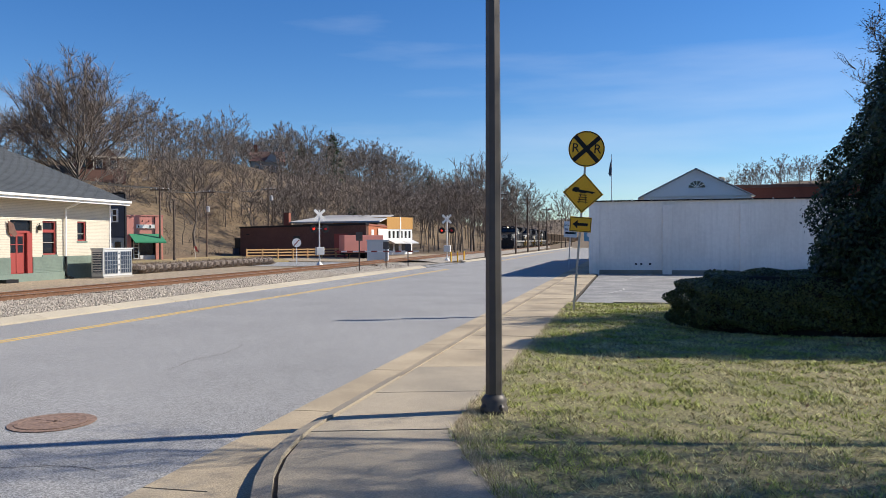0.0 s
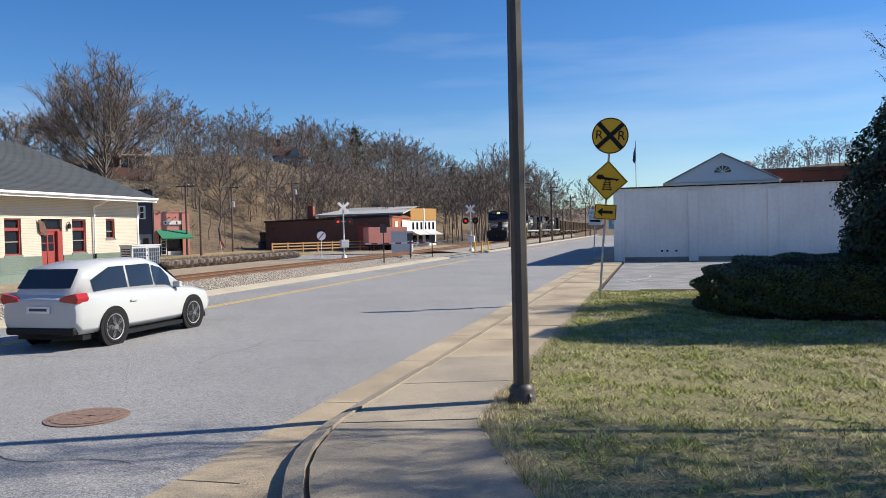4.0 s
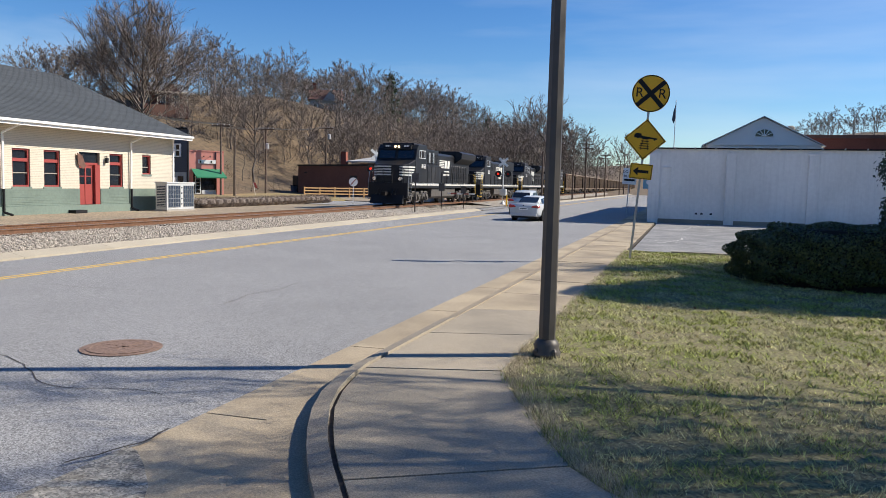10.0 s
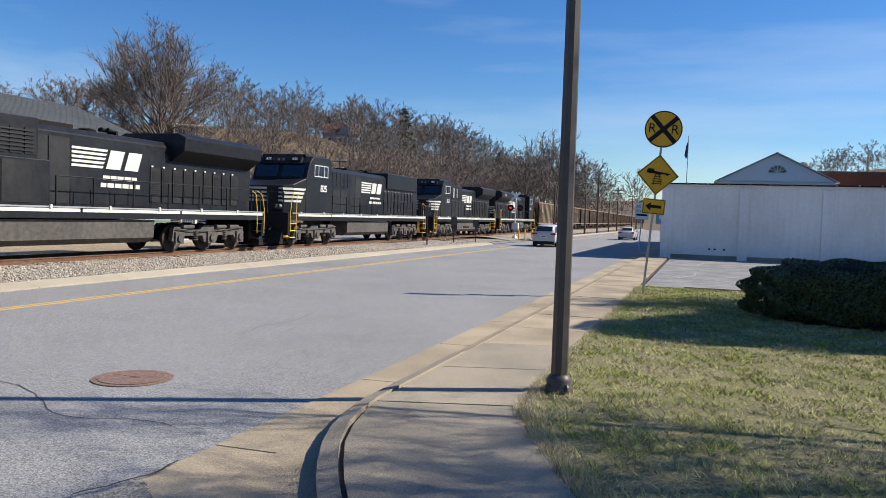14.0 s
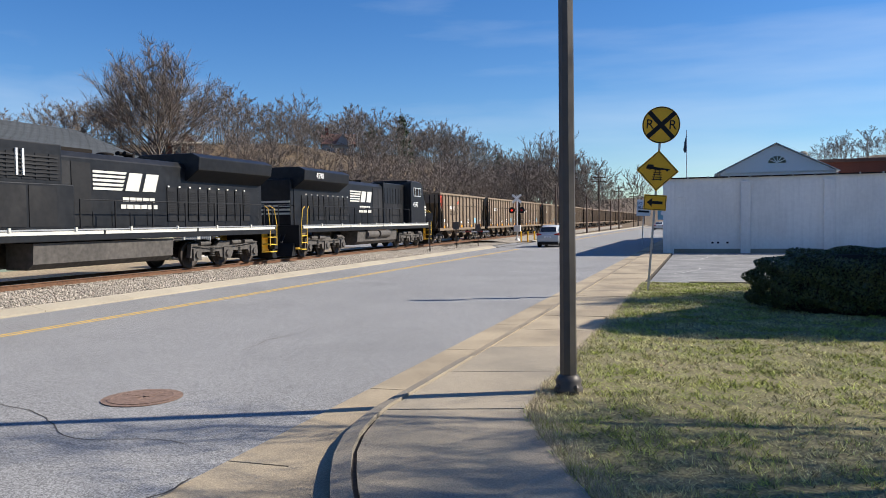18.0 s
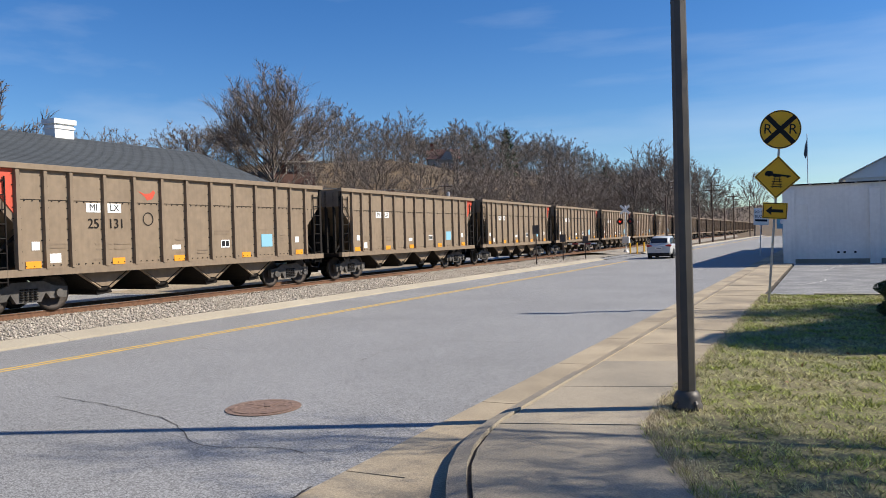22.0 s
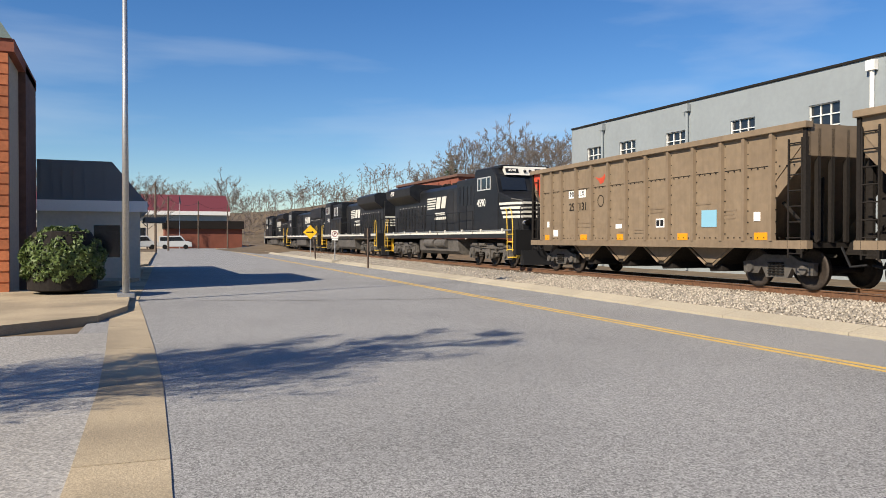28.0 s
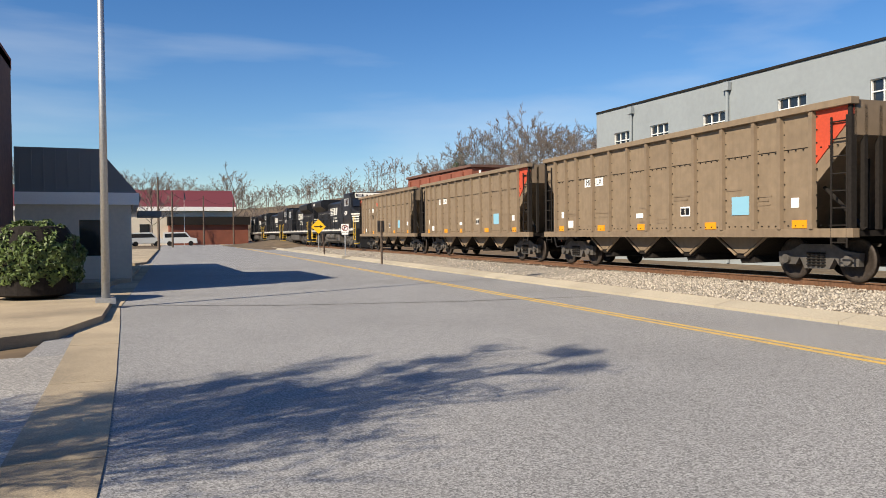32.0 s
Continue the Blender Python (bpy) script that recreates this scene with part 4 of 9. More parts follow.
def ac_unit():
    A = thing("heat_pump", "two-bay white outdoor heat pump beside the depot", "air conditioner")
    x0, x1, y0, y1 = -29.85, -29.05, 38.25, 40.85
    part("casing", Shape().box(x0, x1, y0, y1, 0.12, 1.66), M_ALU, A, bevel=0.03)
    part("top_cover", Shape().box(x0 - 0.03, x1 + 0.04, y0 - 0.04, y1 + 0.04, 1.66, 1.74), M_ALU, A)
    bays = [(y0 + 0.1, y0 + 1.22), (y0 + 1.52, y1 - 0.1)]
    for a, b in bays:
        g = part("grille", Shape().box(x1, x1 + 0.015, a, b, 0.26, 1.54), M_COIL, A, "dark blue-black coil grille")
        s = Shape()
        for k in range(6):
            z = 0.26 + k * 0.252
            s.box(x1 + 0.015, x1 + 0.03, a, b, z, z + 0.025)
            y = a + (b - a) * k / 5
            s.box(x1 + 0.015, x1 + 0.03, y - 0.012, y + 0.012, 0.26, 1.54)
        part("guard", s, M_GALV, g)
    g = part("grille", Shape().box(x0 + 0.1, x1 - 0.1, y0 - 0.015, y0, 0.26, 1.54), M_COIL, A)
    s = Shape()
    for k in range(14):
        s.box(x0 + 0.1, x1 - 0.1, y0 - 0.035, y0 - 0.015, 0.27 + 0.095 * k, 0.31 + 0.095 * k)
    part("louvre", s, M_ALU, g)
    for k in range(4):
        part("knob", Shape().tube((x1, y0 + 1.37, 0.45 + 0.32 * k), (x1 + 0.02, y0 + 1.37, 0.45 + 0.32 * k), 0.05), M_COIL, A)
    part("base", Shape().box(x0 - 0.05, x1 + 0.05, y0 - 0.05, y1 + 0.05, -0.1, 0.12), M_CONC_GREY, A)


def facing(a, b):
    """A frame with x along the front from a to b and y into the building."""
    d = Vector((b[0] - a[0], b[1] - a[1], 0)).normalized()
    return Matrix(((d.x, -d.y, 0, a[0]), (d.y, d.x, 0, a[1]), (0, 0, 1, 0), (0, 0, 0, 1)))


def small_shops():
    B = thing("blue_grey_building", "tall slate-blue building with a white window", "building")
    part("wall", Shape().prism([(-46, 50), (-36.2, 50), (-43.0, 59), (-52, 59)], -0.2, 5.6), M_SLATEBLUE, B)
    part("coping", Shape().prism([(-46.1, 49.9), (-36.1, 49.9), (-42.9, 59.1), (-52.1, 59.1)], 5.6, 5.72), M_BLACK, B)
    for k in range(9):
        part("coping_clip", Shape().box(-45.5 + 1.1 * k, -45.25 + 1.1 * k, 49.88, 50.2, 5.72, 5.8), M_BLACK, B)
    part("corner_board", Shape().box(-36.2, -36.12, 49.95, 50.1, 0.0, 5.6), M_BLACK, B)
    w = part("window", Shape().box(-37.15, -36.8, 49.93, 49.98, 3.62, 4.45), M_GLASS, B)
    f = Shape()
    for xa, xb, za, zb in ((-37.23, -37.15, 3.54, 4.53), (-36.8, -36.72, 3.54, 4.53), (-37.15, -36.8, 4.0, 4.08), (-37.15, -36.8, 3.54, 3.62), (-37.15, -36.8, 4.45, 4.53)):
        f.box(xa, xb, 49.86, 49.99, za, zb)
    part("window_frame", f, M_WHITE, w)
    part("lower_wall", Shape().box(-38.8, -36.25, 49.93, 49.99, -0.1, 2.4), M_GREYWALL, B)
    part("panel", Shape().box(-38.4, -37.1, 49.86, 49.93, 0.2, 2.0), M_WHITE, B, "white wall panel")
    part("side_door", Shape().box(-36.95, -36.5, 49.88, 49.93, 0.2, 2.1), M_GLASS, B)
    P = thing("salmon_shop", "salmon painted brick shop with a green awning", "shop")
    part("wall", wall_with_holes("y", 0, -0.3, 0, 3.9, -0.2, 5.0, [(0.45, 3.1, 0.0, 2.6)]), M_PINK, P)
    part("side_wall", Shape().box(3.6, 3.9, 0.3, 9, -0.2, 5.0), M_PINK, P)
    part("side_wall", Shape().box(0, 0.3, 0.3, 9, -0.2, 5.0), M_PINK, P)
    part("roof", Shape().box(0.3, 3.6, 0.3, 9, 4.5, 4.6), M_BLACK, P)
    part("shop_front", Shape().box(0.45, 3.1, 0.6, 0.65, 0.0, 2.6), M_GLASS, P)
    part("stall_riser", Shape().box(1.5, 3.1, 0.5, 0.6, 0.0, 0.55), M_WHITE, P, "white window base")
    d = part("door", Shape().box(0.75, 0.85, 0.5, 0.6, 0.05, 2.2).box(1.3, 1.4, 0.5, 0.6, 0.05, 2.2).box(0.85, 1.3, 0.5, 0.6, 0.05, 0.2).box(0.85, 1.3, 0.5, 0.6, 2.1, 2.2), M_WHITE, P, "white-framed glass door")
    for z in (0.6, 1.0, 1.4, 1.8):
        part("door_bar", Shape().box(0.85, 1.3, 0.54, 0.58, z, z + 0.05), M_WHITE, d)
    part("downpipe", Shape().tube((3.0, -0.06, 2.6), (3.0, -0.06, 5.0), 0.05), M_BLACK, P)
    part("awning", Shape().add([(0.2, 0, 3.0), (3.6, 0, 3.0), (3.9, -1.7, 2.1), (0.5, -1.7, 2.1), (0.5, -1.7, 1.95), (3.9, -1.7, 1.95)], [(0, 3, 2, 1), (3, 4, 5, 2), (1, 2, 5), (0, 4, 3)]), M_GREENCLOTH, P, "green cloth awning")
    part("sign_board", Shape().box(1.0, 3.0, -0.1, 0.0, 3.62, 4.05), M_WHITE, P)
    part("sign_print", Shape().box(1.15, 1.3, -0.12, -0.1, 3.7, 3.95).box(2.4, 2.55, -0.12, -0.1, 3.7, 3.95), M_BLACK, P)
    for x in (1.6, 2.3):
        part("sign_lamp", Shape().pipe([(x, 0, 4.4), (x, -0.3, 4.5), (x, -0.35, 4.35)], 0.04), M_BLACK, P)
    part("coping", Shape().box(-0.05, 3.95, -0.05, 0.35, 5.0, 5.12), M_PINK, P)
    P.matrix_world = facing((-55.0, 76.2), (-52.3, 79.0))
    F = thing("small_flag", "small striped flag on a short stick", "flag")
    part("stick", Shape().tube((0, 0, 0), (0.1, 0, 1.6), 0.02), M_WHITE, F)
    part("cloth", Shape().prism([(0.1, 1.6), (0.35, 1.45), (0.45, 0.75), (0.2, 0.9)], -0.02, 0.02, "y"), M_REDTRIM, F, "red and white cloth")
    F.matrix_world = pose(-50.5, 83, 0.0, 0, -12, 30)


def brick_row():
    B = thing("brick_warehouse", "long brick warehouse, its shaded front coloured dark brown, low flat roof", "building")
    a, b = (-56, 104), (-31, 88.5)
    m = facing(a, b)
    w = (Vector(b) - Vector(a)).length
    # dark brick here holds the shade of the front, away from the sun
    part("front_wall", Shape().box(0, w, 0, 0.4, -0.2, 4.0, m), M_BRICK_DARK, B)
    part("front_coping", Shape().box(-0.1, w + 0.1, -0.12, 0.4, 4.0, 4.25, m), M_BLACK, B, "dark roof edge")
    for k in range(26):
        part("course_shadow", Shape().box(0, w, -0.012, 0, 0.2 + 0.145 * k, 0.32 + 0.145 * k, m), M_BRICK_DARK, B)
    # orange brick holds the sunlight on this side
    part("side_wall", Shape().prism([(-31, 88.5), (-33.5, 104.5), (-33.9, 104.5), (-31.4, 88.8)], -0.2, 4.0), M_BRICK_ORANGE, B, "side wall with its sunlight put into orange brick")
    part("side_coping", Shape().prism([(-30.9, 88.5), (-33.4, 104.6), (-33.9, 104.6), (-31.4, 88.8)], 4.0, 4.2), M_BRICK, B)
    part("side_panel", Shape().prism([(-32.15, 96.6), (-33.4, 104.4), (-33.36, 104.4), (-32.1, 96.6)], 1.6, 3.7), M_WHITE, B, "white panel on the side wall")
    part("side_window", Shape().prism([(-31.45, 91.8), (-31.7, 93.4), (-31.66, 93.4), (-31.4, 91.8)], 2.6, 3.5), M_WHITE, B)
    part("back_wall", Shape().prism([(-56, 104), (-50, 118), (-49.6, 117.8), (-55.6, 103.9)], -0.2, 4.0), M_BRICK_DARK, B)
    part("roof", Shape().prism([(-55.6, 104), (-31.4, 89), (-33.7, 104.4), (-49.8, 117.6)], 3.6, 3.7), M_BLACK, B)
    part("door", Shape().box(w - 6.3, w - 3.6, -0.04, 0, 0.1, 3.0, m), M_REDTRIM, B, "dark red loading door")
    part("wall_lamp", Shape().box(2.2, 2.6, -0.3, 0, 3.0, 3.15, m), M_BLACK, B)
    part("lean_to", Shape().box(-2.2, -0.02, 0.3, 3.5, -0.2, 2.6, m), M_BLACK, B)
    K = thing("waste_bin", "dark blue wheeled waste bin beside the warehouse", "bin")
    part("body", Shape().box(-1.2, -0.5, -0.6, 0.1, 0.1, 1.1, m), M_SLATEBLUE, K, bevel=0.04)
    part("lid", Shape().box(-1.25, -0.45, -0.65, 0.12, 1.1, 1.18, m), M_BLACK, K)
    W = thing("white_metal_shed", "low shed with a white metal roof behind the warehouse", "building")
    part("wall", Shape().prism([(-46, 104), (-35.2, 105.5), (-38, 122), (-49, 120)], -0.2, 4.6), M_BRICK_DARK, W)
    part("roof", Shape().add([(-47.5, 102.5, 4.7), (-34.6, 104.6, 4.7), (-34.6, 104.6, 4.95), (-47.5, 102.5, 4.85), (-49, 121, 6.4), (-38, 123, 6.4)], [(0, 1, 2, 3), (3, 2, 5, 4), (1, 5, 2), (0, 3, 4)]), M_ALU_ROOF, W, "white metal roof")
    part("chimney", Shape().box(-48.6, -47.8, 103, 103.8, 3.5, 6.2), M_BRICK, W)
    S = thing("two_storey_shop", "white two-storey shop with an ochre brick parapet", "building")
    part("wall", Shape().box(0, 5.8, 0, 12, -0.2, 3.9), M_WHITE, S)
    part("parapet", Shape().box(-0.05, 5.85, -0.06, 12, 3.9, 5.75), M_TANBRICK, S, "ochre brick parapet")
    part("parapet_joint", Shape().box(2.9, 3.1, -0.1, -0.06, 0.2, 5.8), M_WHITE, S)
    for k in range(6):
        x = 0.35 + 0.92 * k
        part("window", Shape().box(x, x + 0.42, -0.04, 0, 2.5, 3.6), M_GLASS, S)
    for x in (0.4, 1.7, 3.3, 4.6):
        part("shop_window", Shape().box(x, x + 0.9, -0.04, 0, 0.3, 1.6), M_GLASS, S)
    for k in range(2):
        part("canopy", Shape().prism([(0, 2.3), (-1.5, 1.75), (-1.5, 1.65), (0, 2.15)], 0.1 + 2.9 * k, 2.8 + 2.9 * k, "x"), M_ALU, S)
    S.matrix_world = facing((-36.2, 113), (-33.7, 118.2))
    R = thing("cargo_trailer", "faded salmon box trailer parked beyond the crossing", "trailer")
    part("box", Shape().box(0, 4.7, 0, 2.4, 0.75, 2.75), M_PINK, R, bevel=0.03)
    part("chassis", Shape().box(0.1, 4.6, 0.2, 2.2, 0.55, 0.75), M_NEAR_BLACK, R)
    for x in (2.9, 3.7):
        part("wheel", Shape().tube((x, 0.05, 0.38), (x, 0.3, 0.38), 0.38, 0.38, 16), M_TYRE, R)
        part("wheel", Shape().tube((x, 2.1, 0.38), (x, 2.35, 0.38), 0.38, 0.38, 16), M_TYRE, R)
    part("landing_leg", Shape().tube((0.6, 0.4, 0), (0.6, 0.4, 0.6), 0.06), M_NEAR_BLACK, R)
    part("landing_leg", Shape().tube((0.6, 2.0, 0), (0.6, 2.0, 0.6), 0.06), M_NEAR_BLACK, R)
    R.matrix_world = facing((-31.9, 83.6), (-28.0, 86.4))


def hill_house(x, y, z, turn, wall, roof, w, d, h, peak, label):
    H = thing("hill_house", label, "house")
    part("wall", wall_with_holes("y", -d / 2, -0.3, -w / 2, w / 2, -3.0, h, [(q, q + 0.9, zz, zz + 1.5) for q in (-w * 0.36, -w * 0.05, w * 0.25) for zz in (0.9, 3.6) if zz + 1.5 < h]), wall, H)
    part("side_wall", Shape().box(-w / 2, -w / 2 + 0.3, -d / 2 + 0.3, d / 2, -3, h).box(w / 2 - 0.3, w / 2, -d / 2 + 0.3, d / 2, -3, h).box(-w / 2 + 0.3, w / 2 - 0.3, d / 2 - 0.3, d / 2, -3, h), wall, H)
    part("roof", Shape().prism([(-d / 2 - 0.5, h), (0, peak), (d / 2 + 0.5, h)], -w / 2 - 0.4, w / 2 + 0.4, "x"), roof, H)
    part("cross_gable", Shape().prism([(-w * 0.1, h - 0.3), (w * 0.16, peak - 0.3), (w * 0.42, h - 0.3)], -d / 2 - 0.7, 0, "y"), wall, H)
    part("chimney", Shape().box(-w * 0.42, -w * 0.3, -0.5, 0.5, h, peak + 1.6), M_BRICK, H)
    for q in (-w * 0.36, -w * 0.05, w * 0.25):
        for zz in (0.9, 3.6):
            if zz + 1.5 < h:
                pane = part("window", Shape().box(q, q + 0.9, -d / 2 + 0.12, -d / 2 + 0.16, zz, zz + 1.5), M_GLASS, H)
                part("window_frame", Shape().box(q - 0.08, q, -d / 2 - 0.04, -d / 2 + 0.1, zz - 0.1, zz + 1.6).box(q + 0.9, q + 0.98, -d / 2 - 0.04, -d / 2 + 0.1, zz - 0.1, zz + 1.6), M_WHITE, pane)
    part("porch_roof", Shape().box(-w / 2, w / 2, -d / 2 - 2.4, -d / 2 - 0.02, 2.7, 2.9), M_CREAM_WALL, H)
    part("porch_floor", Shape().box(-w / 2, w / 2, -d / 2 - 2.4, -d / 2 - 0.02, -2.0, 0.3), M_BRICK_DARK, H, "brown brick porch base")
    for k in range(4):
        q = -w / 2 + 0.15 + k * (w - 0.3) / 3
        part("porch_post", Shape().box(q - 0.07, q + 0.07, -d / 2 - 2.3, -d / 2 - 2.1, 0.3, 2.7), M_CREAM_WALL, H)
    H.matrix_world = pose(x, y, z, 0, 0, turn)


def houses():
    hill_house(-95.6, 192.6, 17.0, 26, M_GREYWALL, M_BRICK_DARK, 8.5, 8, 6.3, 9.4, "grey two-storey house with a brown roof on the ridge")
    hill_house(-100.0, 129.0, 15.2, 48, M_BRICK_DARK, M_ROOF_METAL, 8.5, 7, 3.1, 5.0, "low brick house with a white porch on the slope")


def white_wall():
    W = thing("white_block_building", "low white painted block building with a flat roof", "building")
    part("front_wall", Shape().box(-2.4, 26, 47.0, 47.4, -0.2, 4.35), M_WHITEWALL, W, "blank white painted wall")
    part("side_wall", Shape().box(-2.4, -2.0, 47.4, 82, -0.2, 4.35), M_WHITEWALL, W)
    part("roof", Shape().box(-2.0, 26, 47.4, 82, 4.0, 4.15), M_BLACK, W)
    part("plinth", Shape().box(-2.45, 26, 46.93, 47.0, -0.2, 0.32), M_CONC_DARK, W, "dark stained wall base")
    for x in (1.75, 6.0, 13, 19):
        part("pilaster", Shape().box(x, x + 0.52, 46.86, 47.0, -0.1, 4.05), M_WHITEWALL, W, bevel=0.02)
        part("pilaster_cap", Shape().box(x - 0.04, x + 0.56, 46.84, 47.0, 4.05, 4.12), M_WHITEWALL, W)
    part("corner_pier", Shape().box(-2.45, -1.85, 46.88, 47.0, -0.1, 4.1), M_WHITEWALL, W)
    part("patch", Shape().box(6.02, 6.5, 46.835, 46.86, 3.5, 3.95), M_WHITEWALL, W)
    cap = Shape().box(-2.5, 26, 46.85, 47.5, 4.35, 4.42)
    part("coping", cap, M_NEAR_BLACK, W, "thin dark metal coping")
    for k in range(24):
        part("coping_joint", Shape().box(-2.2 + 1.1 * k, -2.12 + 1.1 * k, 46.83, 46.85, 4.33, 4.45), M_GALV, W)
    part("pipe", Shape().pipe([(-1.7, 46.9, 3.3), (-1.2, 46.9, 3.3), (-1.2, 46.9, 1.6)], 0.025), M_WHITEWALL, W)
    h = Shape()
    for x in (0.2, 0.5, 1.0):
        h.box(x, x + 0.12, 46.985, 46.998, 0.62, 0.72)
    part("wall_holes", h, M_BLACK, W)
    G = thing("white_gabled_building", "white pedimented building with a fan window", "building")
    part("gable", Shape().prism([(1.0, 6.15), (5.9, 8.66), (10.8, 6.15)], 76, 90, "y"), M_WHITE, G)
    part("wall", Shape().box(1.2, 10.8, 76.2, 90, -0.2, 6.2), M_WHITE, G)
    r = Shape()
    for (xa, za), (xb, zb) in (((0.7, 6.05), (5.9, 8.70)), ((5.9, 8.70), (11.1, 6.05))):
        r.add([(xa, 75.7, za), (xb, 75.7, zb), (xb, 90, zb), (xa, 90, za), (xa, 75.7, za + 0.07), (xb, 75.7, zb + 0.07), (xb, 90, zb + 0.07), (xa, 90, za + 0.07)], [(0, 1, 5, 4), (4, 5, 6, 7), (0, 3, 2, 1)])
    part("roof", r, M_ALU, G, "thin pale roof edge")
    f = Shape()
    pts = [(6 + 0.75 * math.cos(radians(a)), 6.95 + 0.62 * math.sin(radians(a))) for a in range(0, 181, 15)]
    part("fan_window", f.prism(pts, 75.95, 75.99, "y"), M_GLASS, G)
    f = Shape()
    for a in (30, 60, 90, 120, 150):
        f.tube((6, 75.93, 6.95), (6 + 0.78 * math.cos(radians(a)), 75.93, 6.95 + 0.64 * math.sin(radians(a))), 0.03)
    part("fan_bars", f, M_WHITE, G)
    V = thing("roof_vent", "grey turbine vent on the gabled roof", "vent")
    part("cowl", Shape().lathe([(0.2, 6.9), (0.2, 7.75), (0.36, 7.8), (0.38, 8.05), (0.2, 8.2)], 14, pose(8.6, 80, 0)), M_CONC_DARK, V)
    R = thing("brick_hall", "long red-brown brick hall behind the white building", "building")
    part("wall", Shape().box(9.5, 60, 82, 100, -0.2, 7.2), M_BRICK, R)
    part("roof_edge", Shape().box(9.3, 60, 81.8, 100, 7.2, 7.5), M_BRICK_DARK, R)


def grey_building():
    G = thing("grey_mill_building", "two-storey grey painted mill with steel-framed windows", "building")
    X, Y0, Y1, Z = -32.0, -58.5, -30.7, 8.75
    wins = [(y, y + 1.55, 5.45, 7.35) for y in (-34.5, -40.0, -44.6, -49.4, -53.6, -57.0)]
    low = [(y, y + 1.55, 1.8, 3.7) for y in (-34.5, -40.0, -44.6, -49.4, -53.6)]
    part("wall", wall_with_holes("x", X, 0.35, Y0, Y1 - 0.36, -0.2, Z, wins + low), M_GREYWALL, G, "grey painted wall facing the track")
    w2 = [(-36.6, -34.7, 5.3, 7.2), (-44.5, -42.6, 5.3, 6.6), (-50, -48.2, 5.3, 6.6)]
    part("wall", wall_with_holes("y", Y1, 0.35, -75, X, -0.2, Z, w2), M_GREYWALL, G, "grey painted end wall")
    part("roof", Shape().box(-75, X - 0.35, Y0, Y1 - 0.35, Z - 0.6, Z - 0.5), M_BLACK, G)
    part("back_wall", Shape().box(-75, X, Y0 - 0.3, Y0, -0.2, Z), M_GREYWALL, G)
    part("coping", Shape().box(X - 0.4, X + 0.06, Y0 - 0.3, Y1 + 0.06, Z, Z + 0.1).box(-75, X - 0.4, Y1 - 0.4, Y1 + 0.06, Z, Z + 0.1), M_NEAR_BLACK, G)
    for h in wins + low:
        window(G, "x", X, *h, M_WHITE, 3, 4, fw=0.03)
    for h in w2:
        window(G, "y", Y1, *h, M_WHITE, 4, 3, fw=0.03)
    for y, m in ((-36.9, M_WHITE), (-47.6, M_GREYWALL), (-55.2, M_GREYWALL)):
        part("downpipe", Shape().tube((X + 0.1, y, 0), (X + 0.1, y, Z - 0.3), 0.09), m, G)
        part("rain_head", Shape().box(X + 0.02, X + 0.24, y - 0.2, y + 0.2, Z - 0.5, Z - 0.1), m, G)
    s = Shape()
    for x in (-41.0, -41.7):
        s.tube((x, Y1 + 0.35, 2.5), (x, Y1 + 0.35, Z + 1.1), 0.04)
    for k in range(22):
        s.tube((-41.0, Y1 + 0.35, 2.6 + 0.33 * k), (-41.7, Y1 + 0.35, 2.6 + 0.33 * k), 0.02)
    for k in range(8):
        z = 4.2 + 0.8 * k
        s.pipe([(-41.0, Y1 + 0.35, z), (-40.9, Y1 + 1.0, z), (-41.35, Y1 + 1.2, z), (-41.8, Y1 + 1.0, z), (-41.7, Y1 + 0.35, z)], 0.022)
    L = thing("roof_ladder", "white caged steel ladder up the grey wall", "ladder")
    part("cage", s, M_ALU, L)
    C = thing("wall_bracket", "electric service bracket on the building corner", "bracket")
    part("arm", Shape().pipe([(X, Y1, 7.0), (X + 0.5, Y1 + 0.1, 7.0), (X + 0.5, Y1 + 0.1, 7.6)], 0.035).tube((X + 0.3, Y1, 7.2), (X + 0.9, Y1 + 0.5, 7.5), 0.03), M_GALV, C)
    # low ledge of the platform behind the track
    solid("loading_platform", Shape().box(-31.8, -25.5, -19, -6, -0.2, 0.75), M_CONC_GREY, "low pale concrete platform", "platform", kind="structure")


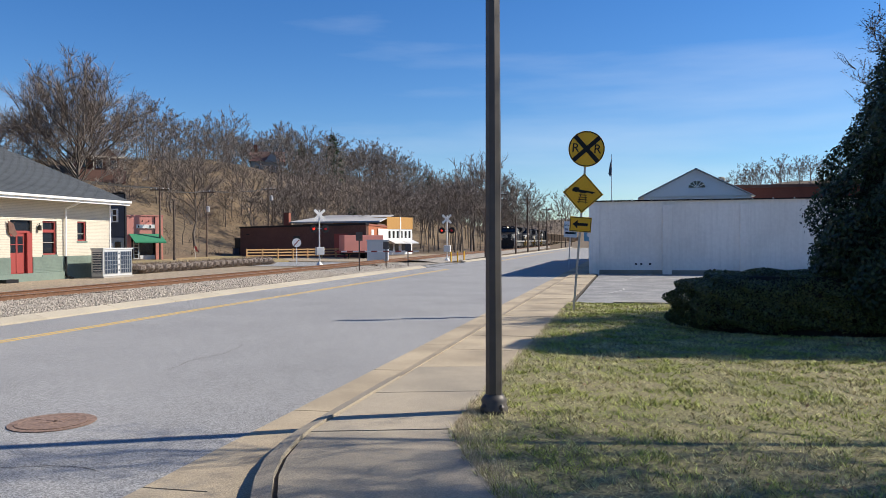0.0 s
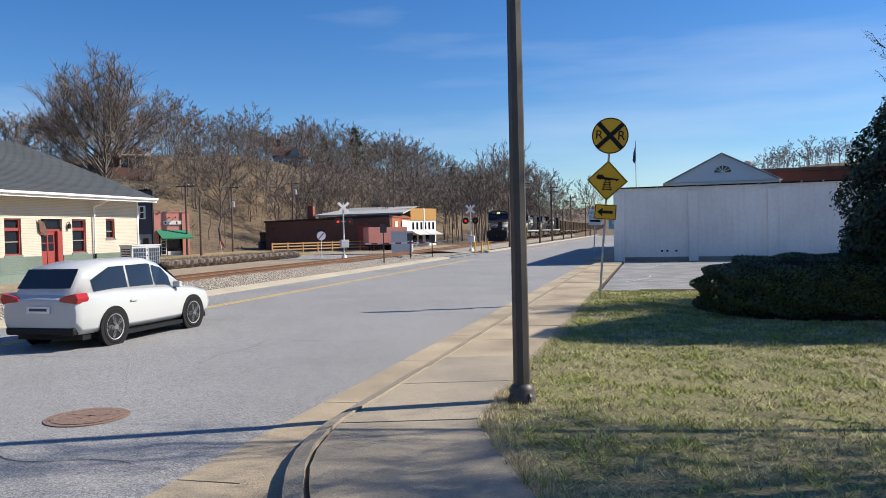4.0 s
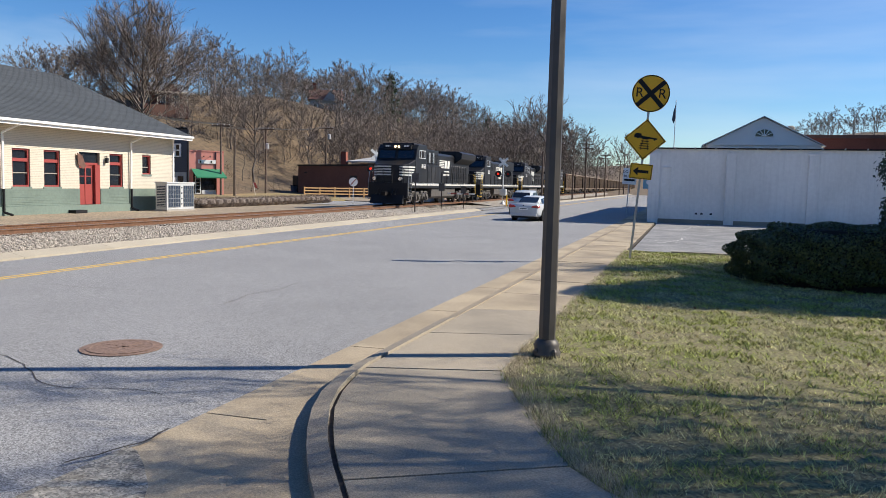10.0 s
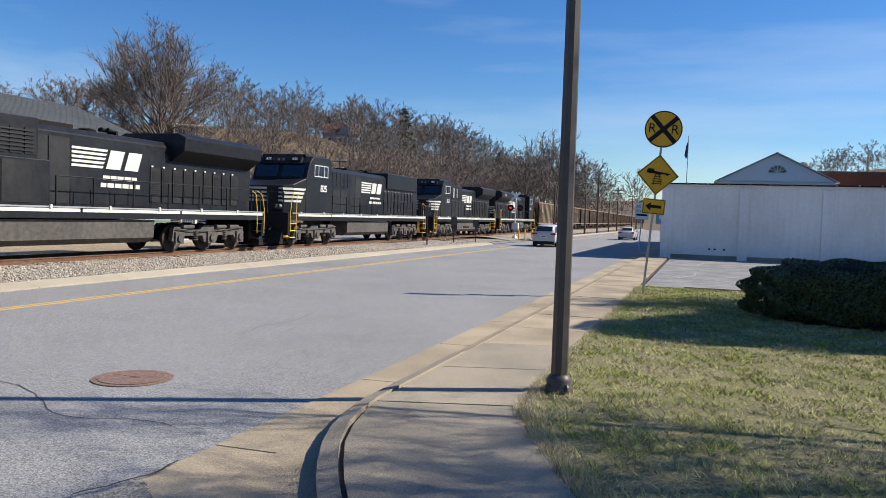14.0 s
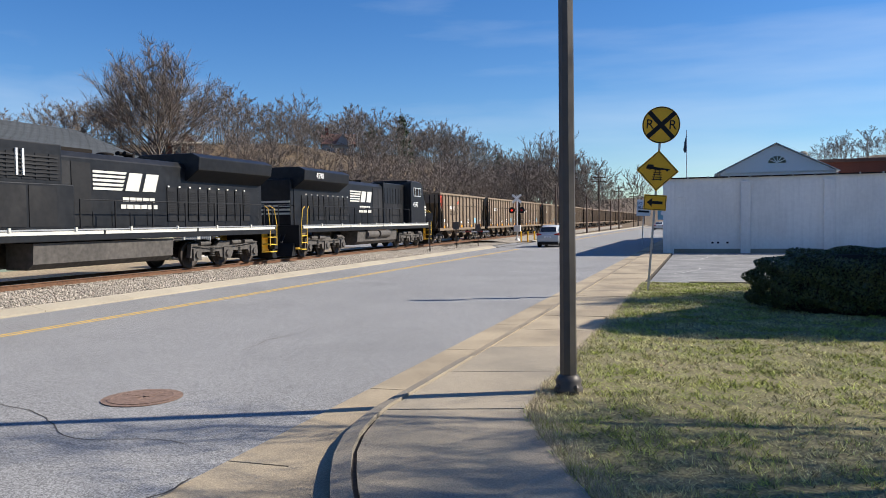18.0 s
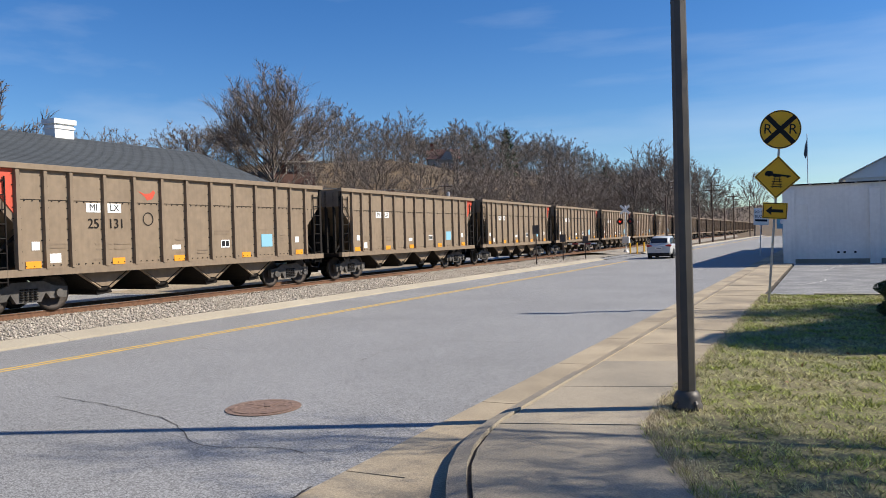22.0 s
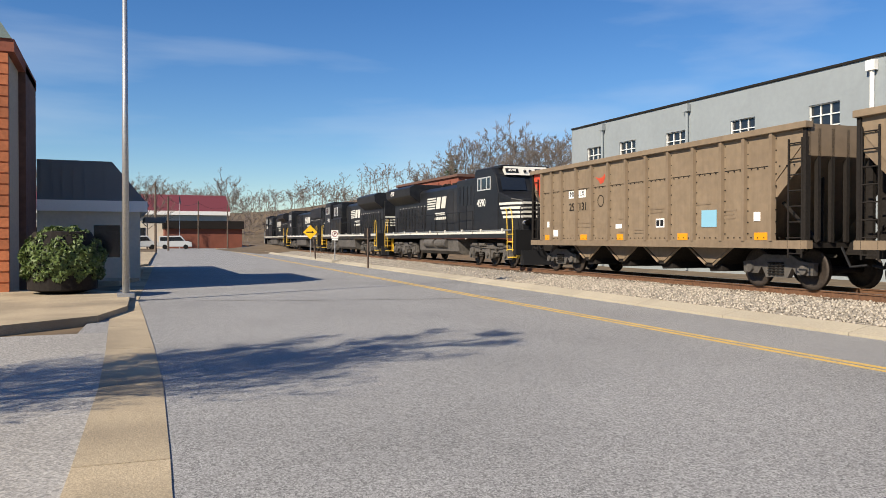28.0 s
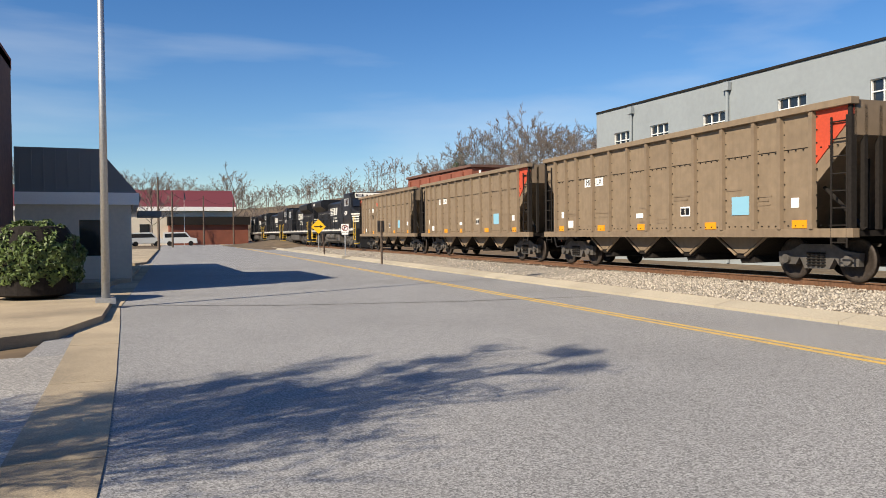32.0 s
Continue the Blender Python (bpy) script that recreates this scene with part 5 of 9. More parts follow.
def far_buildings():
    R = thing("red_brick_mill", "long flat red brick mill beyond the curve", "building")
    part("wall", Shape().box(-66, -36, -104, -86, -0.2, 7.9), M_BRICK, R)
    part("coping", Shape().box(-66.2, -35.8, -104.2, -85.8, 7.9, 8.15), M_BRICK_DARK, R)
    for k in range(6):
        part("pilaster", Shape().box(-36, -35.85, -103.5 + 3 * k, -102.9 + 3 * k, -0.2, 7.6), M_BRICK, R)
        part("pilaster", Shape().box(-65 + 5 * k, -64.4 + 5 * k, -86, -85.85, -0.2, 7.6), M_BRICK, R)
    part("downpipe", Shape().tube((-36.8, -85.85, 0), (-36.8, -85.85, 7.6), 0.12), M_WHITE, R)
    H = thing("red_roofed_hall", "cream hall with a dark red metal roof", "building")
    part("wall", Shape().box(-23, 12, -172, -160, -0.2, 6.6), M_CREAM_WALL, H)
    part("roof", Shape().prism([(-172.5, 6.6), (-166, 9.8), (-159.5, 6.6)], -23.5, 12.5, "x"), M_REDROOF, H, "dark red metal roof")
    part("roof_band", Shape().box(-23.4, 12.4, -159.6, -159.4, 5.9, 6.6), M_WHITE, H)
    for x in (-9, -5, -1, 3, 7):
        part("window", Shape().box(x, x + 1.6, -159.98, -159.9, 1.2, 3.6), M_GLASS, H)
    part("lean_to", Shape().box(-25, -12, -160, -156, -0.2, 3.4), M_BRICK, H)
    part("lean_to_roof", Shape().box(-25.3, -11.8, -160, -155.5, 3.4, 4.8), M_NEAR_BLACK, H)
    S = thing("grey_shed", "dark blue-grey building with a metal mansard roof", "building")
    x0, y0, y1 = -5.35, -60.0, -46.6
    part("wall", wall_with_holes("y", y1, 0.3, x0, -1.9, -0.2, 2.6, [(x0 + 0.7, x0 + 1.6, 0.9, 2.1)]), M_CREAM_WALL, S, "pale rendered end wall")
    part("side_wall", wall_with_holes("x", x0 - 0.001, -0.3, y0, y1 - 0.3, -0.2, 2.6, [(-59, -57, 0.8, 2.2), (-55.5, -53.5, 0.8, 2.2), (-52, -50.8, 0.0, 2.2), (-49.5, -48, 0.8, 2.2)]), M_SHEDBLUE, S)
    part("fascia", Shape().box(x0 - 0.25, -1.9, y1, y1 + 0.15, 2.6, 3.0), M_WHITE, S, "white fascia board")
    part("side_fascia", Shape().box(x0 - 0.25, x0 - 0.1, y0, y1, 2.6, 2.85), M_WHITE, S)
    roof = part("roof", Shape().prism([(x0 - 0.3, 2.85), (x0 + 1.0, 4.45), (-1.9, 4.45), (-1.9, 2.85)], y0, y1, "y"), M_ROOF_METAL, S, "grey standing seam mansard roof")
    for k in range(26):
        y = y0 + 0.25 + 0.51 * k
        part("roof_seam", Shape().prism([(x0 - 0.34, 2.85), (x0 + 0.98, 4.49), (x0 + 1.02, 4.45), (x0 - 0.28, 2.85)], y, y + 0.04, "y"), M_ROOF_METAL, roof)
    for k in range(7):
        x = x0 + 1.2 + 0.35 * k
        part("roof_seam", Shape().box(x, x + 0.04, y1, y1 + 0.03, 3.0, 4.4), M_ROOF_METAL, roof)
    for a, b in ((-59, -57), (-55.5, -53.5), (-49.5, -48)):
        part("window", Shape().box(x0 + 0.1, x0 + 0.14, a, b, 0.8, 2.2), M_GLASS, S)
    part("door", Shape().box(x0 + 0.12, x0 + 0.18, -52, -50.8, 0.0, 2.2), M_WHITE, S)
    part("window", Shape().box(x0 + 0.7, x0 + 1.6, y1 - 0.2, y1 - 0.16, 0.9, 2.1), M_GLASS, S)
    part("porch", Shape().box(x0 - 1.1, x0 - 0.26, -53, -50, 2.3, 2.5), M_ROOF_METAL, S)
    B = thing("brick_office", "tall orange brick office block", "building")
    part("wall", Shape().box(-1.75, 14, -46, -40, -0.2, 7.1), M_MORTAR, B)
    part("recess", Shape().box(-1.95, -1.75, -45.8, -42.6, -0.2, 7.0), M_BRICK_DARK, B)
    part("pilaster", Shape().box(-1.8, -0.6, -39.98, -39.6, -0.2, 6.6), M_BRICK_ORANGE, B, "orange brick corner pilaster")
    part("cornice", Shape().box(-1.95, 14, -46, -39.75, 6.75, 7.1), M_BRICK, B)
    roof = part("roof", Shape().prism([(-1.9, 7.1), (-0.2, 9.8), (14, 9.8), (14, 7.1)], -46, -39.7, "y"), M_GREENMETAL, B, "pale green standing seam roof")
    for k in range(22):
        part("roof_seam", Shape().box(-0.1 + 0.6 * k, -0.04 + 0.6 * k, -39.7, -39.66, 7.1, 9.8), M_GREENMETAL, roof)
    course = Shape().box(0, 0.4, 0, 0.03, 0, 0.125).mesh("brick")
    course.materials.append(M_BRICK_ORANGE)
    for j in range(46):
        for i in range(6):
            again("brick", course, B, pose(-0.58 + 0.42 * i + (0.21 if j % 2 else 0), -40.0, 0.1 + 0.145 * j))
    rest = Shape()
    for j in range(46):
        for i in range(16):
            x = -0.58 + 0.42 * (i + 6) + (0.21 if j % 2 else 0)
            rest.box(x, x + 0.4, -40.0, -39.97, 0.1 + 0.145 * j, 0.225 + 0.145 * j)
    part("brickwork", rest, M_BRICK_REST, B, kind="stuff")
    grooves = Shape()
    for j in range(22):
        grooves.box(-1.82, -0.58, -39.6, -39.57, 0.1 + 0.3 * j, 0.36 + 0.3 * j)
    part("pilaster_course", grooves, M_BRICK_REST, B, kind="stuff")


depot()
ac_unit()
small_shops()
brick_row()
houses()
white_wall()
grey_building()
far_buildings()


# ---- the train ----
def wheel_shape(r=0.46, w=0.14):
    m = pose(0, 0, 0, 0, 90, 0)
    return Shape().lathe([(0.07, -w * 0.7), (r * 0.80, -w * 0.35), (r * 0.84, -w / 2), (r + 0.025, -w / 2), (r + 0.025, -w / 2 + 0.03), (r, -w / 2 + 0.035), (r - 0.01, w / 2), (r * 0.86, w / 2), (r * 0.80, w * 0.15), (0.2, w * 0.1), (0.14, w * 0.6), (0.06, w * 0.6)], 24, m)


MESHES = {}


def shared(key, make, material):
    if key not in MESHES:
        me = make().mesh(key)
        me.materials.append(material)
        MESHES[key] = me
    return MESHES[key]


def put_wheels(truck, ys, r):
    near = shared("wheel_%d" % int(r * 100), lambda: wheel_shape(r), M_WHEEL)
    for y in ys:
        for sx, turn in ((0.76, 180), (-0.76, 0)):
            w = again("wheel", near, truck, pose(sx, y, r, 0, 0, turn))
            w.data.shade_smooth()
        part("axle", Shape().tube((-0.7, y, r), (0.7, y, r), 0.09), M_NEAR_BLACK, truck)


def freight_truck(parent, y, name="truck"):
    t = part(name, Shape().box(-0.85, 0.85, -0.25, 0.25, 0.42, 0.72), M_NEAR_BLACK, parent)
    t.location = (0, y, 0)
    for sx in (-1, 1):
        s = Shape()
        o = [(-1.15, 0.62), (-1.12, 0.33), (-0.62, 0.33), (-0.5, 0.5), (-0.35, 0.25), (0.35, 0.25), (0.5, 0.5), (0.62, 0.33), (1.12, 0.33), (1.15, 0.62), (0.75, 0.66), (0.45, 0.80), (-0.45, 0.80), (-0.75, 0.66)]
        s.prism(o, sx * 0.92, sx * 1.06, "x")
        part("side_frame", s, M_LOCO_UNDER, t)
        sp = Shape()
        for q in (-0.2, -0.07, 0.07, 0.2):
            for k in range(5):
                sp.lathe([(0.03, 0), (0.06, 0.012), (0.06, 0.028), (0.03, 0.04)], 8, pose(sx * 1.08, q, 0.32 + k * 0.065))
        part("spring_group", sp, M_NEAR_BLACK, t, kind="stuff")
        for q in (-0.875, 0.875):
            part("bearing_cap", Shape().tube((sx * 0.95, q, 0.46), (sx * 1.13, q, 0.46), 0.12, 0.11, 12), M_LOCO_UNDER, t)
    put_wheels(t, (-0.875, 0.875), 0.46)
    return t


def loco_truck(parent, y):
    t = part("truck", Shape().box(-0.8, 0.8, -1.9, 1.9, 0.5, 0.8), M_NEAR_BLACK, parent)
    t.location = (0, y, 0)
    for sx in (-1, 1):
        o = [(-2.35, 0.42), (-2.25, 0.98), (-1.5, 1.05), (-1.25, 0.86), (-0.65, 0.86), (-0.45, 1.05), (0.45, 1.05), (0.65, 0.86), (1.25, 0.86), (1.5, 1.05), (2.25, 0.98), (2.35, 0.42), (1.75, 0.38), (1.6, 0.62), (0.5, 0.62), (0.4, 0.36), (-0.4, 0.36), (-0.5, 0.62), (-1.6, 0.62), (-1.75, 0.38)]
        part("side_frame", Shape().prism(o, sx * 0.95, sx * 1.13, "x"), M_LOCO_UNDER, t)
        for q in (-1.98, 0.0, 1.98):
            s = Shape().box(min(sx * 1.0, sx * 1.2), max(sx * 1.0, sx * 1.2), q - 0.24, q + 0.24, 0.3, 0.78)
            part("axle_box", s.tube((sx * 1.1, q, 0.53), (sx * 1.27, q, 0.53), 0.17, 0.15, 12), M_LOCO_UNDER, t)
        for q in (-0.95, 0.95):
            s = Shape()
            for k in range(6):
                s.lathe([(0.06, 0), (0.13, 0.02), (0.13, 0.04), (0.06, 0.06)], 10, pose(sx * 1.1, q, 0.42 + k * 0.075))
            part("coil_spring", s, M_LOCO_UNDER, t)
        for q in (-1.5, 0.6, 1.5):
            part("brake_cylinder", Shape().tube((sx * 1.16, q - 0.32, 0.98), (sx * 1.16, q + 0.32, 0.98), 0.1, 0.1, 10), M_LOCO_UNDER, t)
        part("sand_pipe", Shape().pipe([(sx * 1.2, -2.2, 0.9), (sx * 1.22, -1.0, 0.8), (sx * 1.2, 1.0, 0.85), (sx * 1.2, 2.2, 0.95)], 0.022), M_LOCO_UNDER, t)
    put_wheels(t, (-1.98, 0, 1.98), 0.53)
    return t


def railing(parent, points, material, posts=(), r=0.018, name="handrail"):
    s = Shape().pipe(points, r)
    for p, z0 in posts:
        s.tube((p[0], p[1], z0), p, r * 1.5)
    return part(name, s, material, parent)


def locomotive(number, style, label):
    """A six-axle diesel, nose towards -y, rails at z = 0. style: 0 sloped nose and wide radiators, 1 angular with a flat top, 2 older."""
    L = thing("locomotive", label, "locomotive", "locomotives at the head of the train")
    part("underframe", Shape().box(-1.5, 1.5, -9.9, 9.95, 1.28, 1.62), M_LOCO, L, bevel=0.02)
    for sx in (-1, 1):
        for a, b in ((-9.2, -5.6), (-5.5, -0.6), (-0.5, 4.2), (4.3, 9.8)):
            part("sill_stripe", Shape().box(min(sx * 1.5, sx * 1.515), max(sx * 1.5, sx * 1.515), a, b, 1.49, 1.6), M_STRIPE, L, "off-white sill stripe")
    part("walkway", Shape().box(-1.52, 1.52, -9.9, 9.95, 1.62, 1.66), M_LOCO, L)
    wide, upper = (1.46, 1.3) if style in (0, 3) else (0.98, 0.98)
    # short hood and cab
    plan = [(-0.95, -9.78), (0.95, -9.78), (1.3, -9.35), (1.48, -8.4), (-1.48, -8.4), (-1.3, -9.35)]
    tops = [2.98, 2.98, 3.08, 3.42, 3.42, 3.08]
    nz = Shape()
    nz.add([(x, y, 1.66) for x, y in plan] + [(x, y, z) for (x, y), z in zip(plan, tops)],
           [(0, 1, 7, 6), (1, 2, 8, 7), (2, 3, 9, 8), (3, 4, 10, 9), (4, 5, 11, 10), (5, 0, 6, 11), (6, 7, 8, 11), (8, 9, 10, 11)])
    part("nose", nz, M_LOCO, L, bevel=0.04)
    cab_o = [(-8.45, 1.66), (-8.45, 3.35), (-8.1, 4.25), (-7.75, 4.58), (-5.9, 4.62), (-5.7, 4.45), (-5.7, 1.66)]
    cab = part("cab", Shape().prism(cab_o, -1.5, 1.5, "x"), M_LOCO, L, bevel=0.05)
    s = Shape().box(-1.2, 1.2, -8.0, -5.8, 4.52, 4.68)
    part("cab_roof", s, M_LOCO, L, bevel=0.05)
    # windscreens follow the sloped cab front
    ws = Shape()
    for x0, x1 in ((-1.3, -0.12), (0.12, 1.3)):
        ws.add([(x0, -8.44, 3.5), (x1, -8.44, 3.5), (x1, -8.18, 4.12), (x0, -8.18, 4.12)], [(0, 1, 2, 3)])
    part("windscreen", ws, M_GLASS, cab, "dark windscreen glass")
    part("number_board_housing", Shape().prism([(-8.28, 4.2), (-8.02, 4.62), (-7.6, 4.62), (-7.6, 4.2)], -1.05, 1.05, "x"), M_STRIPE if style == 2 else M_LOCO, cab)
    for x in (-0.72, 0.72):
        brd = part("number_board", Shape().box(-0.3, 0.3, -0.015, 0.015, -0.11, 0.11), M_BLACK, cab)
        brd.location, brd.rotation_euler = (x, -8.18, 4.41), (radians(-31), 0, 0)
        lettering(number, 0.19, M_WHITE, brd, pose(0, -0.018, 0, 90, 0, 0))
    hl = Shape()
    for x in (-0.13, 0.13):
        hl.tube((x, -8.22, 4.4), (x, -8.28, 4.38), 0.07, 0.07, 14)
    part("headlight", hl, M_LAMPON if style == 0 else M_CHROME, cab, "lit headlight pair" if style == 0 else "unlit headlight pair")
    for sx in (-1, 1):
        w = Shape()
        for a, b in ((-7.6, -7.25), (-7.15, -6.6), (-6.5, -6.2)):
            w.box(min(sx * 1.5, sx * 1.512), max(sx * 1.5, sx * 1.512), a, b, 3.6, 4.12)
        part("side_window", w, M_GLASS, cab, "dark cab side windows")
        w = Shape()
        for a in (-7.65, -7.22, -6.57, -6.18):
            w.box(min(sx * 1.5, sx * 1.53), max(sx * 1.5, sx * 1.53), a, a + 0.05, 3.57, 4.15)
        w.box(min(sx * 1.5, sx * 1.53), max(sx * 1.5, sx * 1.53), -7.65, -6.13, 4.12, 4.17)
        w.box(min(sx * 1.5, sx * 1.53), max(sx * 1.5, sx * 1.53), -7.65, -6.13, 3.55, 3.6)
        part("window_frame", w, M_ALU, cab)
        # white stripes wrap the nose side and end on a slant before the cab
        for k in range(5):
            z = 2.18 + k * 0.2
            end = 0.55 + 0.11 * k
            for (xa, ya), (xb, yb), f in (((0.96, -9.77), (1.305, -9.345), 1.0), ((1.305, -9.345), (1.487, -8.4), end)):
                xc, yc, xd, yd = xa + (xb - xa) * f, ya + (yb - ya) * f, xa + (xb - xa) * min(1, f + 0.06), ya + (yb - ya) * min(1, f + 0.06)
                q = [(xa, ya, z), (xc, yc, z), (xd, yd, z + 0.11), (xa, ya, z + 0.11)]
                if z + 0.11 > 2.98 + (0.1 if f < 1 else 0.0):
                    continue
                off = 0.008
                st = Shape()
                v = [(sx * (x + off), y, zz) for x, y, zz in q] + [(sx * (x - 0.004), y, zz) for x, y, zz in q]
                fs = [(0, 1, 2, 3), (0, 4, 5, 1), (1, 5, 6, 2), (2, 6, 7, 3), (3, 7, 4, 0)]
                st.add(v, fs if sx > 0 else [g[::-1] for g in fs])
                part("nose_stripe", st, M_STRIPE, L, "white nose stripe")
        lettering(number, 0.5, M_WHITE, L, pose(sx * 1.505, -6.55, 2.95, 90, 0, 90 * sx), "white road number")
        # emblem: a sheaf of tapering stripes, then two slanted blocks, drawn as plain shapes
        g = Shape()
        u0 = lambda u: u if sx > 0 else 2.6 - u
        for k in range(5):
            z = 3.0 + k * 0.145
            g.prism([(u0(-0.35), z), (u0(0.95 + 0.05 * k), z), (u0(1.02 + 0.05 * k), z + 0.085), (u0(-0.35), z + 0.085)][::1 if sx > 0 else -1], sx * 0.895, sx * 0.907, "x")
        for o in ([(1.12, 3.0), (1.78, 3.0), (2.0, 3.66), (1.34, 3.66)], [(1.98, 3.0), (2.64, 3.0), (2.86, 3.66), (2.2, 3.66)]):
            g.prism([(u0(u), z) for u, z in o][::1 if sx > 0 else -1], sx * 0.895, sx * 0.909, "x")
        part("emblem", g, M_STRIPE, L, "off-white emblem of stripes and slanted blocks")
        g = Shape()
        for a, b, z in ((1.0, 1.3, 2.62), (1.34, 1.62, 2.62), (1.66, 1.95, 2.62), (2.0, 2.3, 2.62), (2.34, 2.6, 2.62), (0.9, 1.15, 2.36), (1.2, 1.5, 2.36), (1.55, 1.85, 2.36), (1.9, 2.2, 2.36), (2.25, 2.5, 2.36), (2.55, 2.75, 2.36)):
            g.box(min(sx * 0.895, sx * 0.905), max(sx * 0.895, sx * 0.905), min(u0(a), u0(b)), max(u0(a), u0(b)), z, z + 0.15)
        part("name_bars", g, M_STRIPE, L, "two rows of white bars")
        # body side grilles, doors
        for k in range(9):
            a = 3.3 + 0.62 * k
            d = part("engine_door", Shape().box(min(sx * 0.88, sx * 0.915), max(sx * 0.88, sx * 0.915), a, a + 0.5, 1.9, 3.2), M_LOCO_DOOR, L)
            v = Shape()
            for q in range(12):
                v.box(min(sx * 0.915, sx * 0.93), max(sx * 0.915, sx * 0.93), a + 0.06, a + 0.44, 2.2 + 0.075 * q, 2.235 + 0.075 * q)
            part("louvre", v, M_BLACK, d)
            part("latch", Shape().box(min(sx * 0.915, sx * 0.93), max(sx * 0.915, sx * 0.93), a + 0.02, a + 0.12, 3.22, 3.28), M_STRIPE, d, "small white door label")
        for k in range(7):
            a = -5.5 + 0.5 * k
            part("intake_grille", Shape().box(min(sx * upper, sx * (upper + 0.02)), max(sx * upper, sx * (upper + 0.02)), a, a + 0.4, 3.2 if style != 2 else 3.0, 4.0), M_BLACK if style in (0, 3) else M_LOCO, L)
        if style in (0, 3):
            for a in (-4.72, -4.5, -3.72, -3.5):
                part("grille_post", Shape().box(min(sx * 1.32, sx * 1.37), max(sx * 1.32, sx * 1.37), a, a + 0.07, 3.3, 4.1), M_ALU, L)
            slats = Shape()
            for k in range(6):
                slats.box(min(sx * 1.32, sx * 1.35), max(sx * 1.32, sx * 1.35), -5.5, -2.2, 3.28 + 0.12 * k, 3.33 + 0.12 * k)
            part("louvre", slats, M_LOCO_DOOR, L)
            part("equipment_box", Shape().box(min(sx * 0.9, sx * 1.45), max(sx * 0.9, sx * 1.45), -5.7, -1.7, 1.66, 3.08), M_LOCO, L, bevel=0.03)
            part("access_panel", Shape().box(min(sx * 1.45, sx * 1.475), max(sx * 1.45, sx * 1.475), -5.2, -4.75, 2.05, 2.6), M_BLACK, L)
        for k in range(8):
            part("roof_lift_lug", Shape().box(min(sx * 1.5, sx * 1.56), max(sx * 1.5, sx * 1.56), -9 + 2.4 * k, -8.92 + 2.4 * k, 1.6, 1.72), M_STRIPE, L)
        # fuel tank with rounded lower edge
        tank = [(sx * 0.3, 0.42), (sx * 1.1, 0.42), (sx * 1.32, 0.6), (sx * 1.36, 1.24), (sx * 0.3, 1.24)]
        part("fuel_tank", Shape().prism(tank, -3.9 if style == 0 else -3.2, 3.0, "y"), M_LOCO_UNDER, L)
        if style == 2:
            for q in (-1.7, 0.2):
                part("air_reservoir", Shape().tube((sx * 1.32, q, 1.02), (sx * 1.32, q + 1.6, 1.02), 0.24, 0.24, 16), M_LOCO_UNDER, L, "grey air tank on the fuel tank")
        # steps and hand rails
        for y, out in ((-9.95, -1), (9.95, 1)):
            st = Shape()
            for k in range(4):
                st.box(min(sx * 1.08, sx * 1.5), max(sx * 1.08, sx * 1.5), min(y, y - out * 0.5), max(y, y - out * 0.5), 0.42 + 0.34 * k, 0.46 + 0.34 * k)
            st.box(min(sx * 1.05, sx * 1.09), max(sx * 1.05, sx * 1.09), min(y, y - out * 0.55), max(y, y - out * 0.55), 0.4, 1.66)
            part("steps", st, M_YELRAIL if style != 0 else M_LOCO, L)
            yr = M_YELRAIL if style != 0 or out > 0 else M_GALV
            railing(L, [(sx * 1.5, y, 0.7), (sx * 1.5, y + out * 0.02, 1.7), (sx * 1.48, y - out * 0.15, 2.45), (sx * 1.42, y - out * 0.5, 2.6)], yr, name="step_rail")
            railing(L, [(sx * 1.5, y - out * 0.55, 0.7), (sx * 1.5, y - out * 0.55, 1.7), (sx * 1.48, y - out * 0.65, 2.45), (sx * 1.42, y - out * 0.9, 2.6)], yr, name="step_rail")
        pts = [(sx * 1.46, q, 2.62) for q in ((-1.5, 0, 1.8, 3.6, 5.4, 7.2, 9.0) if style in (0, 3) else (-5.4, -3.6, -1.8, 0, 1.8, 3.6, 5.4, 7.2, 9.0))]
        railing(L, pts, M_BLACK, [(p, 1.62) for p in pts], 0.02)
    # long hood
    part("hood", Shape().prism([(-0.88, 1.66), (-0.88, 4.05), (-0.7, 4.25), (0.7, 4.25), (0.88, 4.05), (0.88, 1.66)], -5.7, 9.5, "y"), M_LOCO, L, bevel=0.03)
    part("blower_housing", Shape().box(-upper, upper, -5.7, -2.0, 1.66, 4.35 if style != 1 else 4.0), M_LOCO, L, bevel=0.04)
    if style == 1:
        part("radiator_wing", Shape().box(-1.0, 1.0, 3.6, 9.3, 3.4, 4.45), M_LOCO, L, bevel=0.05)
    else:
        w = [(-0.9, 3.5), (-1.5, 3.95), (-1.55, 4.45), (-1.2, 4.62), (1.2, 4.62), (1.55, 4.45), (1.5, 3.95), (0.9, 3.5)]
        part("radiator_wing", Shape().prism(w, 4.4, 9.6, "y"), M_LOCO, L, "dark overhanging radiator wing", bevel=0.03)
    s = Shape().lathe([(0.28, 0), (0.3, 0.12), (0.22, 0.16)], 14, pose(0, 1.2, 4.25)).box(-0.4, 0.4, -1.4, 0.2, 4.25, 4.42)
    part("exhaust_cover", s, M_NEAR_BLACK, L)
    h = Shape()
    for x, l in ((-0.15, 0.45), (0, 0.55), (0.15, 0.4)):
        h.tube((x, 2.4, 4.42), (x, 2.4 - l, 4.46), 0.03, 0.075, 10)
    h.box(-0.2, 0.2, 2.35, 2.45, 4.22, 4.45)
    part("horn", h, M_NEAR_BLACK, L)
